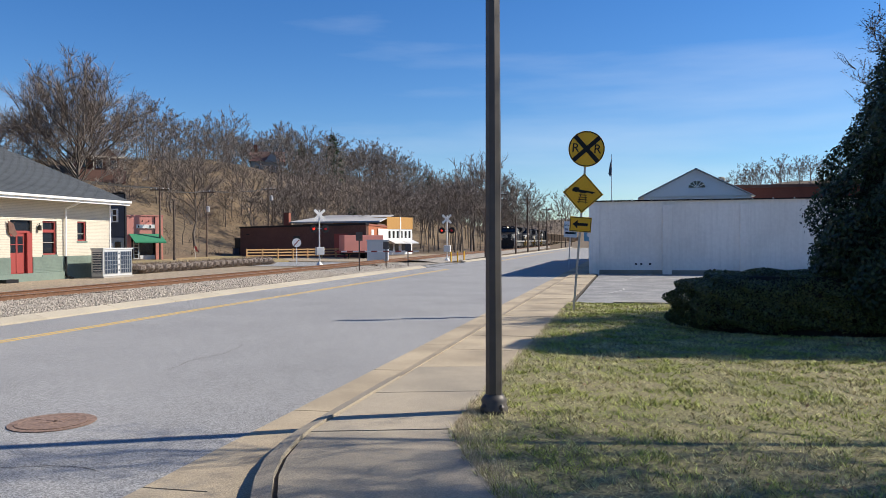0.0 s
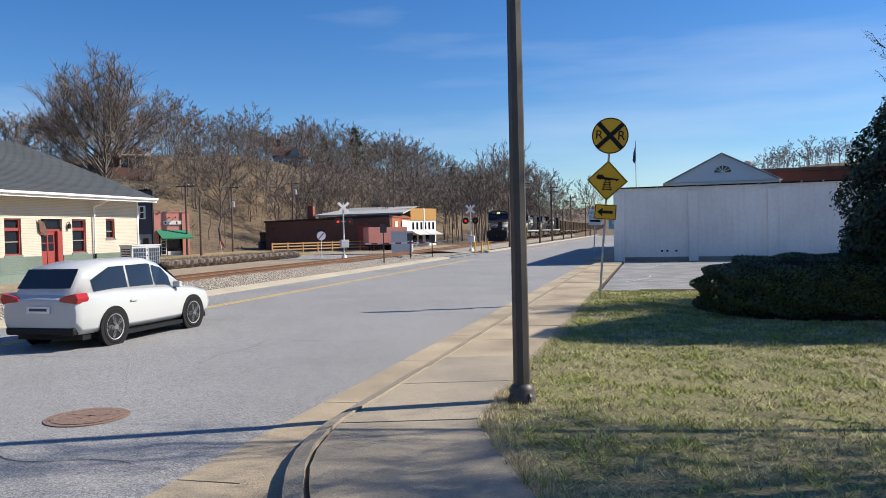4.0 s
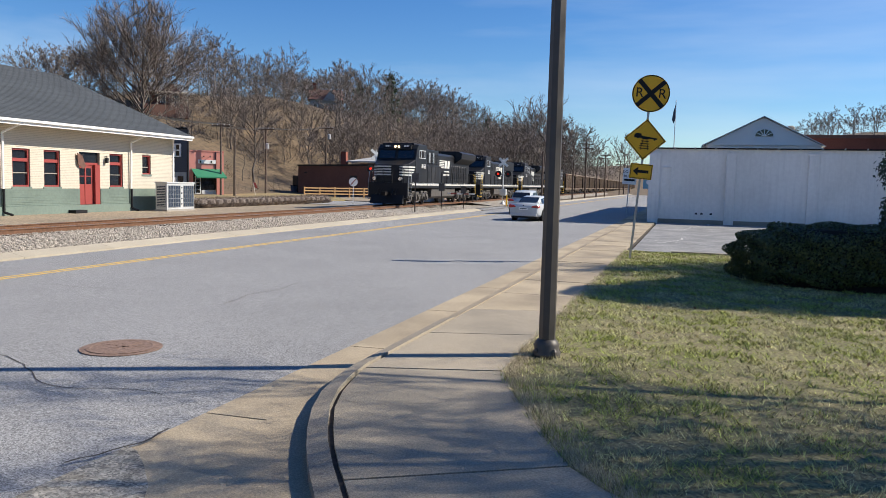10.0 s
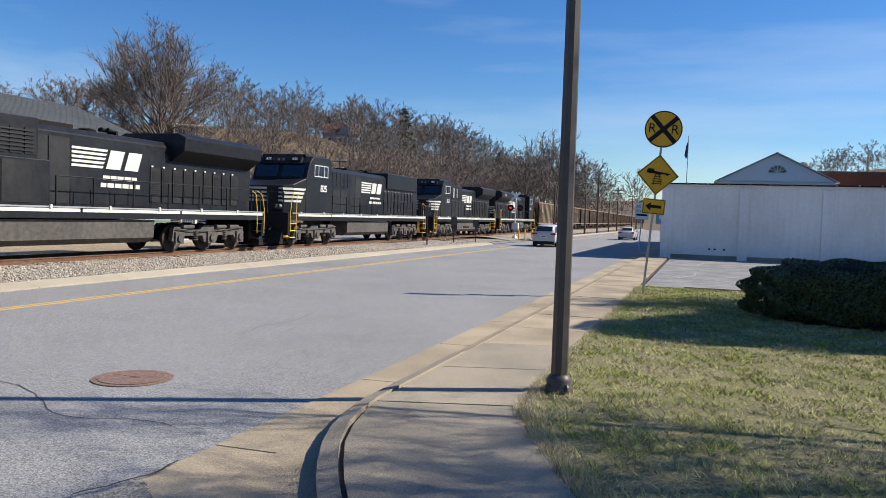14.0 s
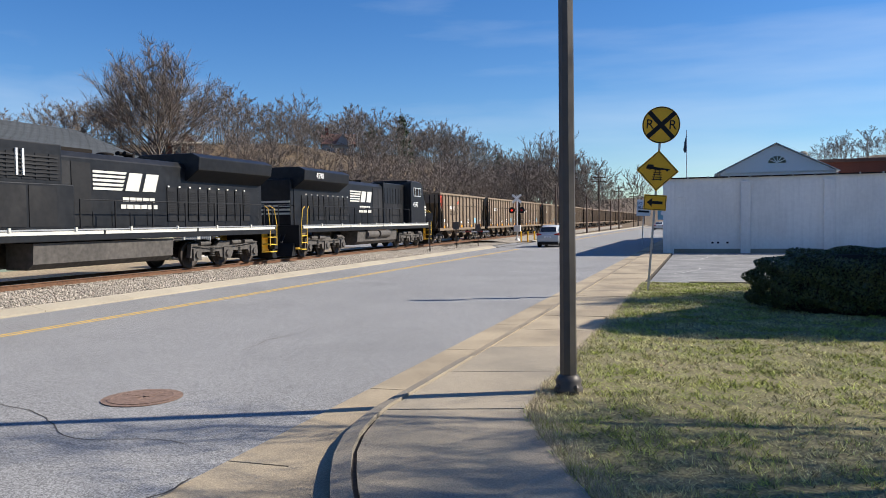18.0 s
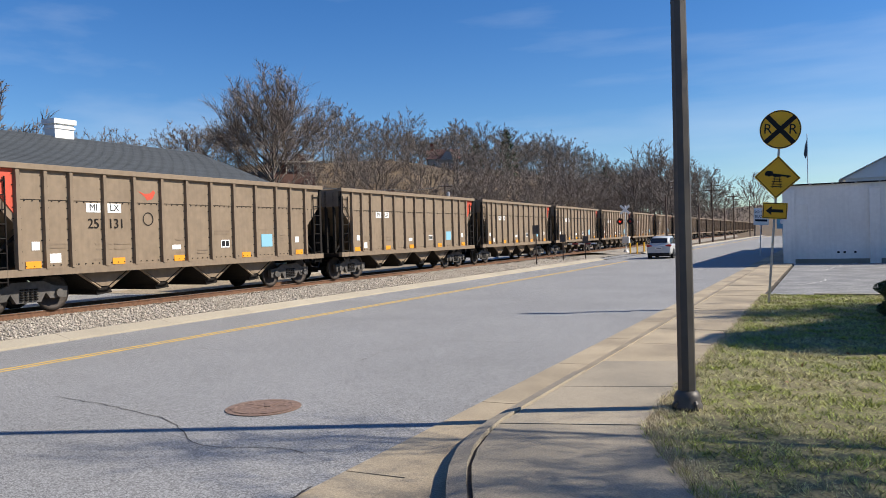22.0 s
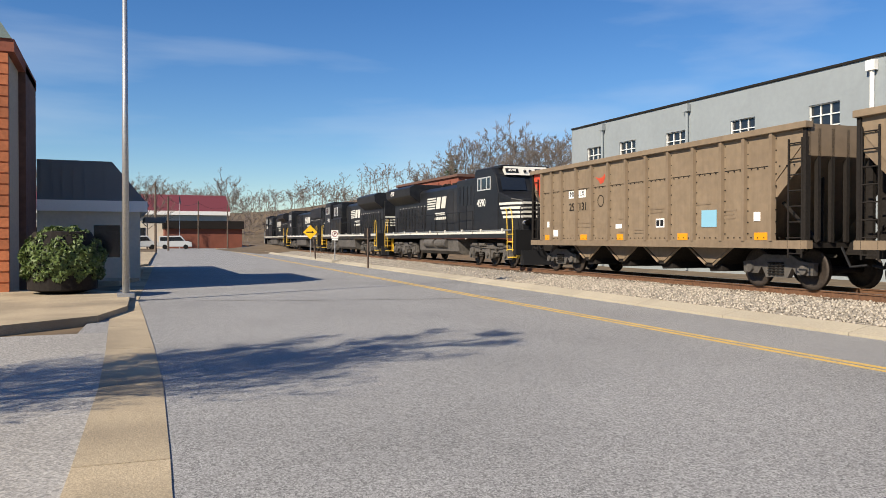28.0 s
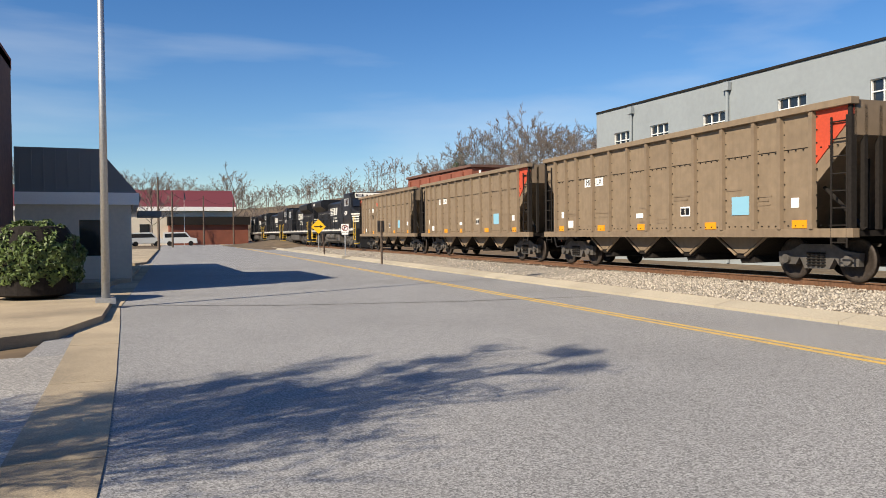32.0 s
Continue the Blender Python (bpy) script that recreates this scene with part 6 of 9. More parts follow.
    # rear face
    part("rear_end", Shape().box(-0.85, 0.85, 9.5, 9.8, 1.66, 4.0), M_LOCO, L, bevel=0.04)
    for k in range(4):
        part("rear_stripe", Shape().box(-0.82, 0.82, 9.8, 9.81, 2.2 + 0.2 * k, 2.3 + 0.2 * k), M_STRIPE, L)
    # pilots, plough, couplers
    for y, out in ((-10.1, -1), (10.1, 1)):
        part("pilot", Shape().box(-1.45, 1.45, min(y, y - out * 0.25), max(y, y - out * 0.25), 0.55, 1.66), M_BLACK, L, bevel=0.02)
        pl = [(y - out * 0.05, 0.12), (y + out * 0.35, 0.12), (y + out * 0.1, 0.75), (y - out * 0.05, 0.75)]
        part("snow_plough", Shape().prism(pl, -1.2, 1.2, "x"), M_BLACK, L)
        part("coupler", Shape().box(-0.14, 0.14, min(y, y + out * 0.85), max(y, y + out * 0.85), 0.72, 1.0), M_NEAR_BLACK, L)
        ho = Shape()
        for x in (-0.7, -0.45, 0.45, 0.7):
            ho.pipe([(x, y + out * 0.02, 1.2), (x, y + out * 0.35, 0.8), (x, y + out * 0.55, 0.85)], 0.025)
        part("air_hose", ho, M_BLACK, L)
        er = [(-1.2, y, 2.65), (-0.35, y, 2.65)], [(0.35, y, 2.65), (1.2, y, 2.65)]
        for e in er:
            railing(L, list(e), M_BLACK, [(p, 1.62) for p in e], 0.02)
    for x in (-0.95, 0.95):
        part("ditch_light", Shape().tube((x, -10.0, 1.95), (x, -10.25, 1.95), 0.13, 0.13, 14), M_CHROME, L, "round ditch light")
    # stripes across the nose front, door and grab irons
    for k in range(4):
        z = 2.2 + k * 0.2
        part("front_stripe", Shape().box(-0.93, 0.93, -9.795, -9.78, z, z + 0.1), M_STRIPE, L, "white nose stripe")
    part("nose_door", Shape().box(0.15, 0.75, -9.83, -9.79, 1.75, 2.92), M_LOCO_DOOR, L)
    # doors and panels along the hood
    for sx in (-1, 1):
        for a, b, z0, z1 in ((-5.4, -4.5, 1.75, 3.1), (-4.4, -3.5, 1.75, 3.1), (-3.4, -2.4, 1.75, 3.1)):
            part("cabinet_door", Shape().box(min(sx * (wide - 0.01), sx * (wide + 0.01)), max(sx * (wide - 0.01), sx * (wide + 0.01)), a, b, z0, z1 - 0.1), M_LOCO_DOOR, L)
        for k in range(6):
            a = -2.1 + 0.86 * k
            part("hood_door", Shape().box(min(sx * 0.88, sx * 0.9), max(sx * 0.88, sx * 0.9), a, a + 0.8, 1.75, 2.25 if -0.4 < a < 2.6 else 3.9), M_LOCO_DOOR if not -0.4 < a < 2.6 else M_LOCO, L)
        part("walkway_edge", Shape().box(min(sx * 1.5, sx * 1.53), max(sx * 1.5, sx * 1.53), -9.8, 9.9, 1.62, 1.67), M_GALV, L)
        if style == 2:
            lettering(number, 0.42, M_WHITE, L, pose(sx * 1.56, 8.0, 4.2, 90, 0, 90 * sx), "white road number")
    loco_truck(L, -6.6)
    loco_truck(L, 6.6)
    return L


H_LEN, H_TOP, H_BOT, H_W = 13.85, 3.78, 1.12, 1.53
PANEL_EDGES = [-6.9, -6.03, -5.26, -4.5, -3.43, -2.39, -1.35, -0.33, 0.74, 1.83, 2.94, 4.07, 4.9, 5.83, 6.9]


def hopper(marks=True, red_front=True, red_rear=False):
    """An open coal hopper car, rails at z = 0."""
    H = thing("hopper_car", "tan steel coal hopper car with ribbed sides", "hopper car", "hopper cars of the train")
    e = H_LEN / 2
    # inner body with sloped ends, closed on top
    body = [(-e + 2.1, H_BOT), (-e + 0.05, H_TOP - 0.72), (-e + 0.05, H_TOP), (e - 0.05, H_TOP), (e - 0.05, H_TOP - 0.72), (e - 2.1, H_BOT)]
    part("body_shell", Shape().prism(body, -H_W + 0.02, H_W - 0.02, "x"), M_HOPPER_RIB, H)
    # thin dark sheet imitates the shaded hollow of an open car
    dark_sheet = Shape().box(-H_W + 0.1, H_W - 0.1, -e + 0.3, e - 0.3, H_TOP, H_TOP + 0.012)
    part("hollow_top", dark_sheet, M_NEAR_BLACK, H)
    for sx in (-1, 1):
        xs = lambda a, b: (min(sx * a, sx * b), max(sx * a, sx * b))
        for a, b in zip(PANEL_EDGES, PANEL_EDGES[1:]):
            lo = H_BOT + 0.02
            if a <= PANEL_EDGES[0] or b >= PANEL_EDGES[-1]:
                continue
            part("side_panel", Shape().box(*xs(H_W - 0.02, H_W), a + 0.03, b - 0.03, lo, H_TOP - 0.87), M_HOPPER, H)
            part("side_panel", Shape().box(*xs(H_W - 0.02, H_W + 0.012), a + 0.03, b - 0.03, H_TOP - 0.85, H_TOP - 0.1), M_HOPPER, H)
            if sx > 0:
                part("seam", Shape().box(*xs(H_W - 0.02, H_W + 0.004), a + 0.03, b - 0.03, H_TOP - 0.87, H_TOP - 0.85), M_NEAR_BLACK, H)
        rib = Shape().prism([(sx * (H_W - 0.02), -0.075), (sx * (H_W + 0.10), -0.05), (sx * (H_W + 0.10), 0.05), (sx * (H_W - 0.02), 0.075)], H_BOT + 0.02, H_TOP - 0.1).mesh("rib")
        rib.materials.append(M_HOPPER_RIB)
        for y in PANEL_EDGES[1:-1]:
            again("rib", rib, H, pose(0, y, 0))
        part("top_chord", Shape().box(*xs(H_W - 0.1, H_W + 0.13), -e, e, H_TOP - 0.1, H_TOP + 0.05), M_HOPPER, H, bevel=0.012)
        part("side_sill", Shape().box(*xs(H_W - 0.1, H_W + 0.07), -e, e, H_BOT - 0.16, H_BOT + 0.03), M_HOPPER_RIB, H)
        for y in PANEL_EDGES[1:-1] if sx > 0 else ():
            rv = Shape()
            for k in range(9):
                for d in (-0.1, 0.1):
                    rv.box(*xs(H_W, H_W + 0.022), y + d - 0.014, y + d + 0.014, 1.3 + k * 0.28, 1.328 + k * 0.28)
            for k in range(4):
                rv.box(*xs(H_W, H_W + 0.022), y + 0.2 + 0.22 * k, y + 0.228 + 0.22 * k, H_TOP - 0.905, H_TOP - 0.877)
                rv.box(*xs(H_W, H_W + 0.022), y + 0.2 + 0.22 * k, y + 0.228 + 0.22 * k, H_BOT + 0.08, H_BOT + 0.108)
            part("rivet_row", rv, M_NEAR_BLACK, H, kind="stuff")
        # end posts, ladders, grab irons
        for oy in (-1, 1):
            ye = oy * (e - 0.05)
            part("corner_post", Shape().box(*xs(H_W - 0.08, H_W + 0.06), min(ye, ye - oy * 0.09), max(ye, ye - oy * 0.09), H_BOT - 0.1, H_TOP), M_NEAR_BLACK, H)
            q = PANEL_EDGES[1] if oy < 0 else PANEL_EDGES[-2]
            tri = [(ye, H_TOP - 0.1), (ye, H_TOP - 0.3), (q, H_TOP - 1.3), (q, H_TOP - 0.1)]
            red = red_front if oy < 0 else red_rear
            part("end_gusset", Shape().prism(tri, sx * (H_W - 0.02), sx * (H_W + 0.006), "x"), M_RED if red else M_HOPPER, H, "bright red end panel" if red else "")
            lad = Shape()
            for yy in (ye - oy * 0.12, ye - oy * 0.52):
                lad.tube((sx * (H_W + 0.05), yy, 0.75), (sx * (H_W + 0.05), yy, H_TOP - 0.3), 0.022)
            for k in range(8):
                lad.tube((sx * (H_W + 0.05), ye - oy * 0.12, 0.85 + k * 0.36), (sx * (H_W + 0.05), ye - oy * 0.52, 0.85 + k * 0.36), 0.016)
            part("ladder", lad, M_NEAR_BLACK, H)
            part("slope_stay", Shape().tube((sx * 1.2, ye, H_BOT), (sx * 1.2, ye - oy * 1.1, H_TOP - 1.7), 0.045), M_NEAR_BLACK, H)
            part("slope_stay", Shape().tube((sx * 0.6, ye - oy * 0.5, H_BOT), (sx * 0.6, ye - oy * 0.5, H_TOP - 1.1), 0.05), M_NEAR_BLACK, H)
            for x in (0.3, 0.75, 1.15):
                part("end_post", Shape().box(*xs(x, x + 0.09), min(ye, ye - oy * 0.1), max(ye, ye - oy * 0.1), H_BOT, H_TOP - 0.1), M_NEAR_BLACK, H)
        if sx < 0:
            continue
        # markings on the side
        X = sx * (H_W + 0.012)
        turn = 90 * sx
        mk = lambda y0, y1, z0, z1, m, nm: part(nm, Shape().box(*xs(H_W + 0.0, H_W + 0.014), sx * y0 if sx > 0 else -y1, y1 if sx > 0 else -y0, z0, z1), m, H)
        for y0, y1 in ((-4.0, -3.54), (-3.3, -2.84)):
            mk(y0, y1, 2.62, 2.88, M_WHITE, "mark_plate")
        for word, y0 in (("MI", -3.77), ("LX", -3.07)):
            lettering(word, 0.27, M_BLACK, H, pose(H_W + 0.016, y0, 2.75, 90, 0, 90), "black stencilled letters")
        for y0 in (-5.95, -3.3, -1.0, 2.1, 5.1):
            mk(y0 + 0.12, y0 + 0.55, 1.16, 1.34, M_ORANGE, "orange_reflector")
        mk(3.25, 3.85, 1.5, 1.95, M_BLUE, "blue_decal")
        for y0 in (-5.85, 5.0):
            mk(y0 + 0.2, y0 + 0.42, 1.62, 1.84, M_WHITE, "white_decal")
        mk(-5.15, -4.82, 1.28, 1.52, M_WHITE, "white_decal")
        mk(-0.95, -0.6, 1.52, 1.66, M_WHITE, "white_decal")
        mk(1.2, 1.6, 1.52, 1.78, M_WHITE, "white_decal")
        bk = Shape()
        for y0 in (1.23, 1.42):
            bk.box(*xs(H_W + 0.013, H_W + 0.019), y0 if sx > 0 else -y0 - 0.15, y0 + 0.15 if sx > 0 else -y0, 1.56, 1.74)
        part("decal_print", bk, M_BLACK, H)
        sm = Shape()
        for y0, y1, z in ((-3.75, -3.2, 1.72), (-3.7, -3.2, 1.58), (-3.1, -2.5, 1.72), (-3.1, -2.6, 1.58), (-5.2, -4.6, 1.75), (-5.2, -4.6, 1.66), (0.9, 1.6, 2.05), (0.9, 1.5, 1.95), (3.0, 3.6, 2.1), (4.0, 4.6, 1.9), (4.0, 4.5, 1.8), (4.1, 4.55, 1.7), (-0.8, -0.4, 1.8), (-0.8, -0.3, 1.4), (0.1, 0.6, 1.45), (0.1, 0.6, 1.36), (-3.8, -3.3, 1.3)):
            sm.box(*xs(H_W + 0.008, H_W + 0.012), y0 if sx > 0 else -y1, y1 if sx > 0 else -y0, z, z + 0.045)
        part("small_print", sm, M_HOPPER_RIB, H, "small dark stencil print")
    # outlets: four bays of sloped chutes that hang between the trucks
    for k in range(4):
        y = -3.23 + 2.15 * k
        # near-black chute sheets add to the shade beneath the car
        part("outlet_hopper", Shape().prism([(y - 1.0, H_BOT - 0.1), (y + 1.0, H_BOT - 0.1), (y + 0.2, 0.44), (y - 0.2, 0.44)], -1.2, 1.2, "x"), M_NEAR_BLACK, H)
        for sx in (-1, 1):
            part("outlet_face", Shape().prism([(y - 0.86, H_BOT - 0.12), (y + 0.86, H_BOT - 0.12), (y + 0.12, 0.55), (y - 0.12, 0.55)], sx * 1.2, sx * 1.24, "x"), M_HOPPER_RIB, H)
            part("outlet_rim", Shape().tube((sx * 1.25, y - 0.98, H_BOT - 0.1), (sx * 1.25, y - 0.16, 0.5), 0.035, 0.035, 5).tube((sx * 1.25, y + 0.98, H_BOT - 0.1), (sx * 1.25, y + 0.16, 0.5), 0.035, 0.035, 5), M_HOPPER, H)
        part("outlet_door", Shape().prism([(y - 0.28, 0.56), (y + 0.28, 0.56), (y + 0.36, 0.34), (y - 0.14, 0.30)], -1.1, 1.1, "x"), M_NEAR_BLACK, H)
    part("centre_sill", Shape().box(-0.25, 0.25, -7.2, 7.2, 0.82, 1.1), M_NEAR_BLACK, H)
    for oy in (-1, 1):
        part("end_platform", Shape().box(-1.5, 1.5, min(oy * 5.6, oy * 6.8), max(oy * 5.6, oy * 6.8), 0.98, 1.1), M_NEAR_BLACK, H)
        part("coupler", Shape().box(-0.13, 0.13, min(oy * 6.8, oy * 7.52), max(oy * 6.8, oy * 7.52), 0.74, 1.0), M_NEAR_BLACK, H)
        bw = Shape().pipe([(0.5, oy * 6.85, 1.0), (0.5, oy * 7.1, 0.55), (0.4, oy * 7.45, 0.6)], 0.03)
        part("air_hose", bw, M_BLACK, H)
        freight_truck(H, oy * 5.45)
    bc = Shape().tube((0.1, -6.2, 1.6), (0.1, -5.7, 1.6), 0.3, 0.3, 14).box(-0.9, -0.3, -6.3, -5.7, 1.15, 1.9)
    part("brake_gear", bc, M_NEAR_BLACK, H)
    return H


# y of the leading coupler over time
HEAD = [(0, 148.0), (6, 89.0), (9, 60.0), (11, 40.0), (12, 30.0), (13, 19.8), (19, -45.2), (22.0, -77.2), (23.0, -87.5), (23.8, -95.5), (26.5, -122.5), (28.5, -134.0), (30.0, -142.5), (31.0, -151.5), (32, -163.0)]
TRAIN = []


def make_train():
    specs = [("8163", 0, "sooty black diesel locomotive with a lit headlight"), ("825", 1, "black diesel locomotive with an angular flat-topped hood"),
             ("3631", 0, "black diesel locomotive with wide radiator wings"), ("4590", 2, "black diesel locomotive running nose to the hoppers")]
    back = 0.0
    for i, (num, style, label) in enumerate(specs):
        ob = locomotive(num, style if i != 2 else 3, label)
        ob.scale.z = 0.955
        TRAIN.append((ob, back + 11.05, i == 3))
        back += 22.1
    back += 0.15
    first = hopper()
    for tag, y in (("25", -3.78), ("131", -3.02)):
        lettering(tag, 0.38, M_NEAR_BLACK, first, pose(H_W + 0.016, y, 2.3, 90, 0, 90), "dark stencilled numerals")
    bird = [(-1.55, 3.28), (-1.3, 3.12), (-1.2, 3.0), (-1.0, 3.05), (-0.88, 3.25), (-0.95, 3.32), (-1.08, 3.22), (-1.3, 3.2)]
    part("red_emblem", Shape().prism([(p[0] - 0.68, p[1]) for p in bird], H_W + 0.008, H_W + 0.016, "x"), M_RED, first, "red painted emblem")
    ring = Shape()
    for k in range(20):
        a0, a1 = radians(18 * k), radians(18 * (k + 1))
        ring.add([(H_W + 0.012, -1.86 + r * math.cos(a), 2.45 + r * math.sin(a)) for r, a in ((0.17, a0), (0.2, a0), (0.2, a1), (0.17, a1))], [(0, 1, 2, 3)])
    part("ring_stencil", ring, M_NEAR_BLACK, first)
    base = None
    for i in range(22):
        if i == 0:
            ob = first
        elif base is None:
            ob = base = hopper(red_front=False, red_rear=True)
        else:
            ob = copy_thing(base, pose(0, 0, 0))
        TRAIN.append((ob, back + 7.55, False))
        back += 15.1


def train_pose(y, turned):
    x = track_x(y)
    slope = (track_x(y + 4) - track_x(y - 4)) / 8
    return pose(x, y, RAIL_Z, 0, 0, -math.degrees(math.atan(slope)) + (180 if turned else 0))


def move_train():
    ts, ys = [h[0] for h in HEAD], [h[1] for h in HEAD]
    times = [0.5 * i for i in range(65)]
    for ob, behind, turned in TRAIN:
        walk(ob, [(t, train_pose(float(np.interp(t, ts, ys)) + behind, turned)) for t in times])


make_train()


# ---- cars ----
def car_wheel(parent, x, y, r, side, sport):
    W = part("wheel", Shape().lathe([(r * 0.62, -0.1), (r * 0.92, -0.11), (r, -0.08), (r, 0.08), (r * 0.92, 0.11), (r * 0.62, 0.1)], 28, pose(0, 0, 0, 0, 90, 0)), M_TYRE, parent, smooth=True)
    W.location = (x, y, r)
    o = side * 0.122
    rim = Shape()
    for k in range(28):
        a0, a1 = 2 * math.pi * k / 28, 2 * math.pi * (k + 1) / 28
        ring = [(side * (0.112 if q > 0.68 else 0.104), q * r * math.cos(a), q * r * math.sin(a)) for q, a in ((0.64, a0), (0.72, a0), (0.72, a1), (0.64, a1))]
        rim.add(ring, [(0, 1, 2, 3) if side > 0 else (3, 2, 1, 0)])
    part("rim", rim, M_GALV, W)
    part("brake_disc", Shape().lathe([(0.0, 0.0), (r * 0.66, 0.0), (r * 0.66, 0.01), (0.0, 0.01)], 20, pose(side * 0.102, 0, 0, 0, 90 * side, 0)), M_BLACK, W)
    n = 10 if sport else 5
    for k in range(n):
        a = 2 * math.pi * k / n
        s = Shape()
        u, v = Vector((0, math.cos(a), math.sin(a))), Vector((0, -math.sin(a), math.cos(a)))
        w = 0.018 if sport else 0.045
        q = [u * 0.04 - v * w, u * 0.04 + v * w, u * r * 0.62 + v * w, u * r * 0.62 - v * w]
        s.add([p + Vector((o, 0, 0)) for p in q] + [p + Vector((o - side * 0.03, 0, 0)) for p in q], [(0, 1, 2, 3), (3, 2, 1, 0), (0, 1, 5, 4), (2, 3, 7, 6), (1, 2, 6, 5), (3, 0, 4, 7)])
        part("spoke", s, M_CHROME if not sport else M_GALV, W)
    part("hub", Shape().lathe([(0.0, 0.0), (0.06, 0.0), (0.05, 0.02), (0.0, 0.02)], 10, pose(o, 0, 0, 0, 90 * side, 0)), M_CHROME, W)
    return W


def loft(sections):
    """A closed skin through sections of equal point count, each a list of (x, y, z)."""
    n = len(sections[0])
    s = Shape()
    s.add([p for sec in sections for p in sec], [(i * n + k, i * n + (k + 1) % n, (i + 1) * n + (k + 1) % n, (i + 1) * n + k) for i in range(len(sections) - 1) for k in range(n)]
          + [tuple(range(n))[::-1], tuple((len(sections) - 1) * n + k for k in range(n))])
    return s


def body_section(y, w, z0, z1, crown=0.03):
    """Half-rounded section of the lower body at y: full width w, from z0 to the shoulder z1."""
    h = w / 2
    return [(-h * 0.86, y, z0), (h * 0.86, y, z0), (h * 0.98, y, z0 + 0.1), (h, y, z0 + (z1 - z0) * 0.5), (h * 0.97, y, z1 - 0.06), (h * 0.86, y, z1), (0, y, z1 + crown), (-h * 0.86, y, z1), (-h * 0.97, y, z1 - 0.06), (-h, y, z0 + (z1 - z0) * 0.5), (-h * 0.98, y, z0 + 0.1)]


def cabin_section(y, wb, wt, z0, z1):
    return [(-wb / 2, y, z0), (wb / 2, y, z0), (wt / 2 + 0.02, y, z1 - 0.08), (wt / 2 - 0.08, y, z1), (0, y, z1 + 0.02), (-wt / 2 + 0.08, y, z1), (-wt / 2 - 0.02, y, z1 - 0.08)]


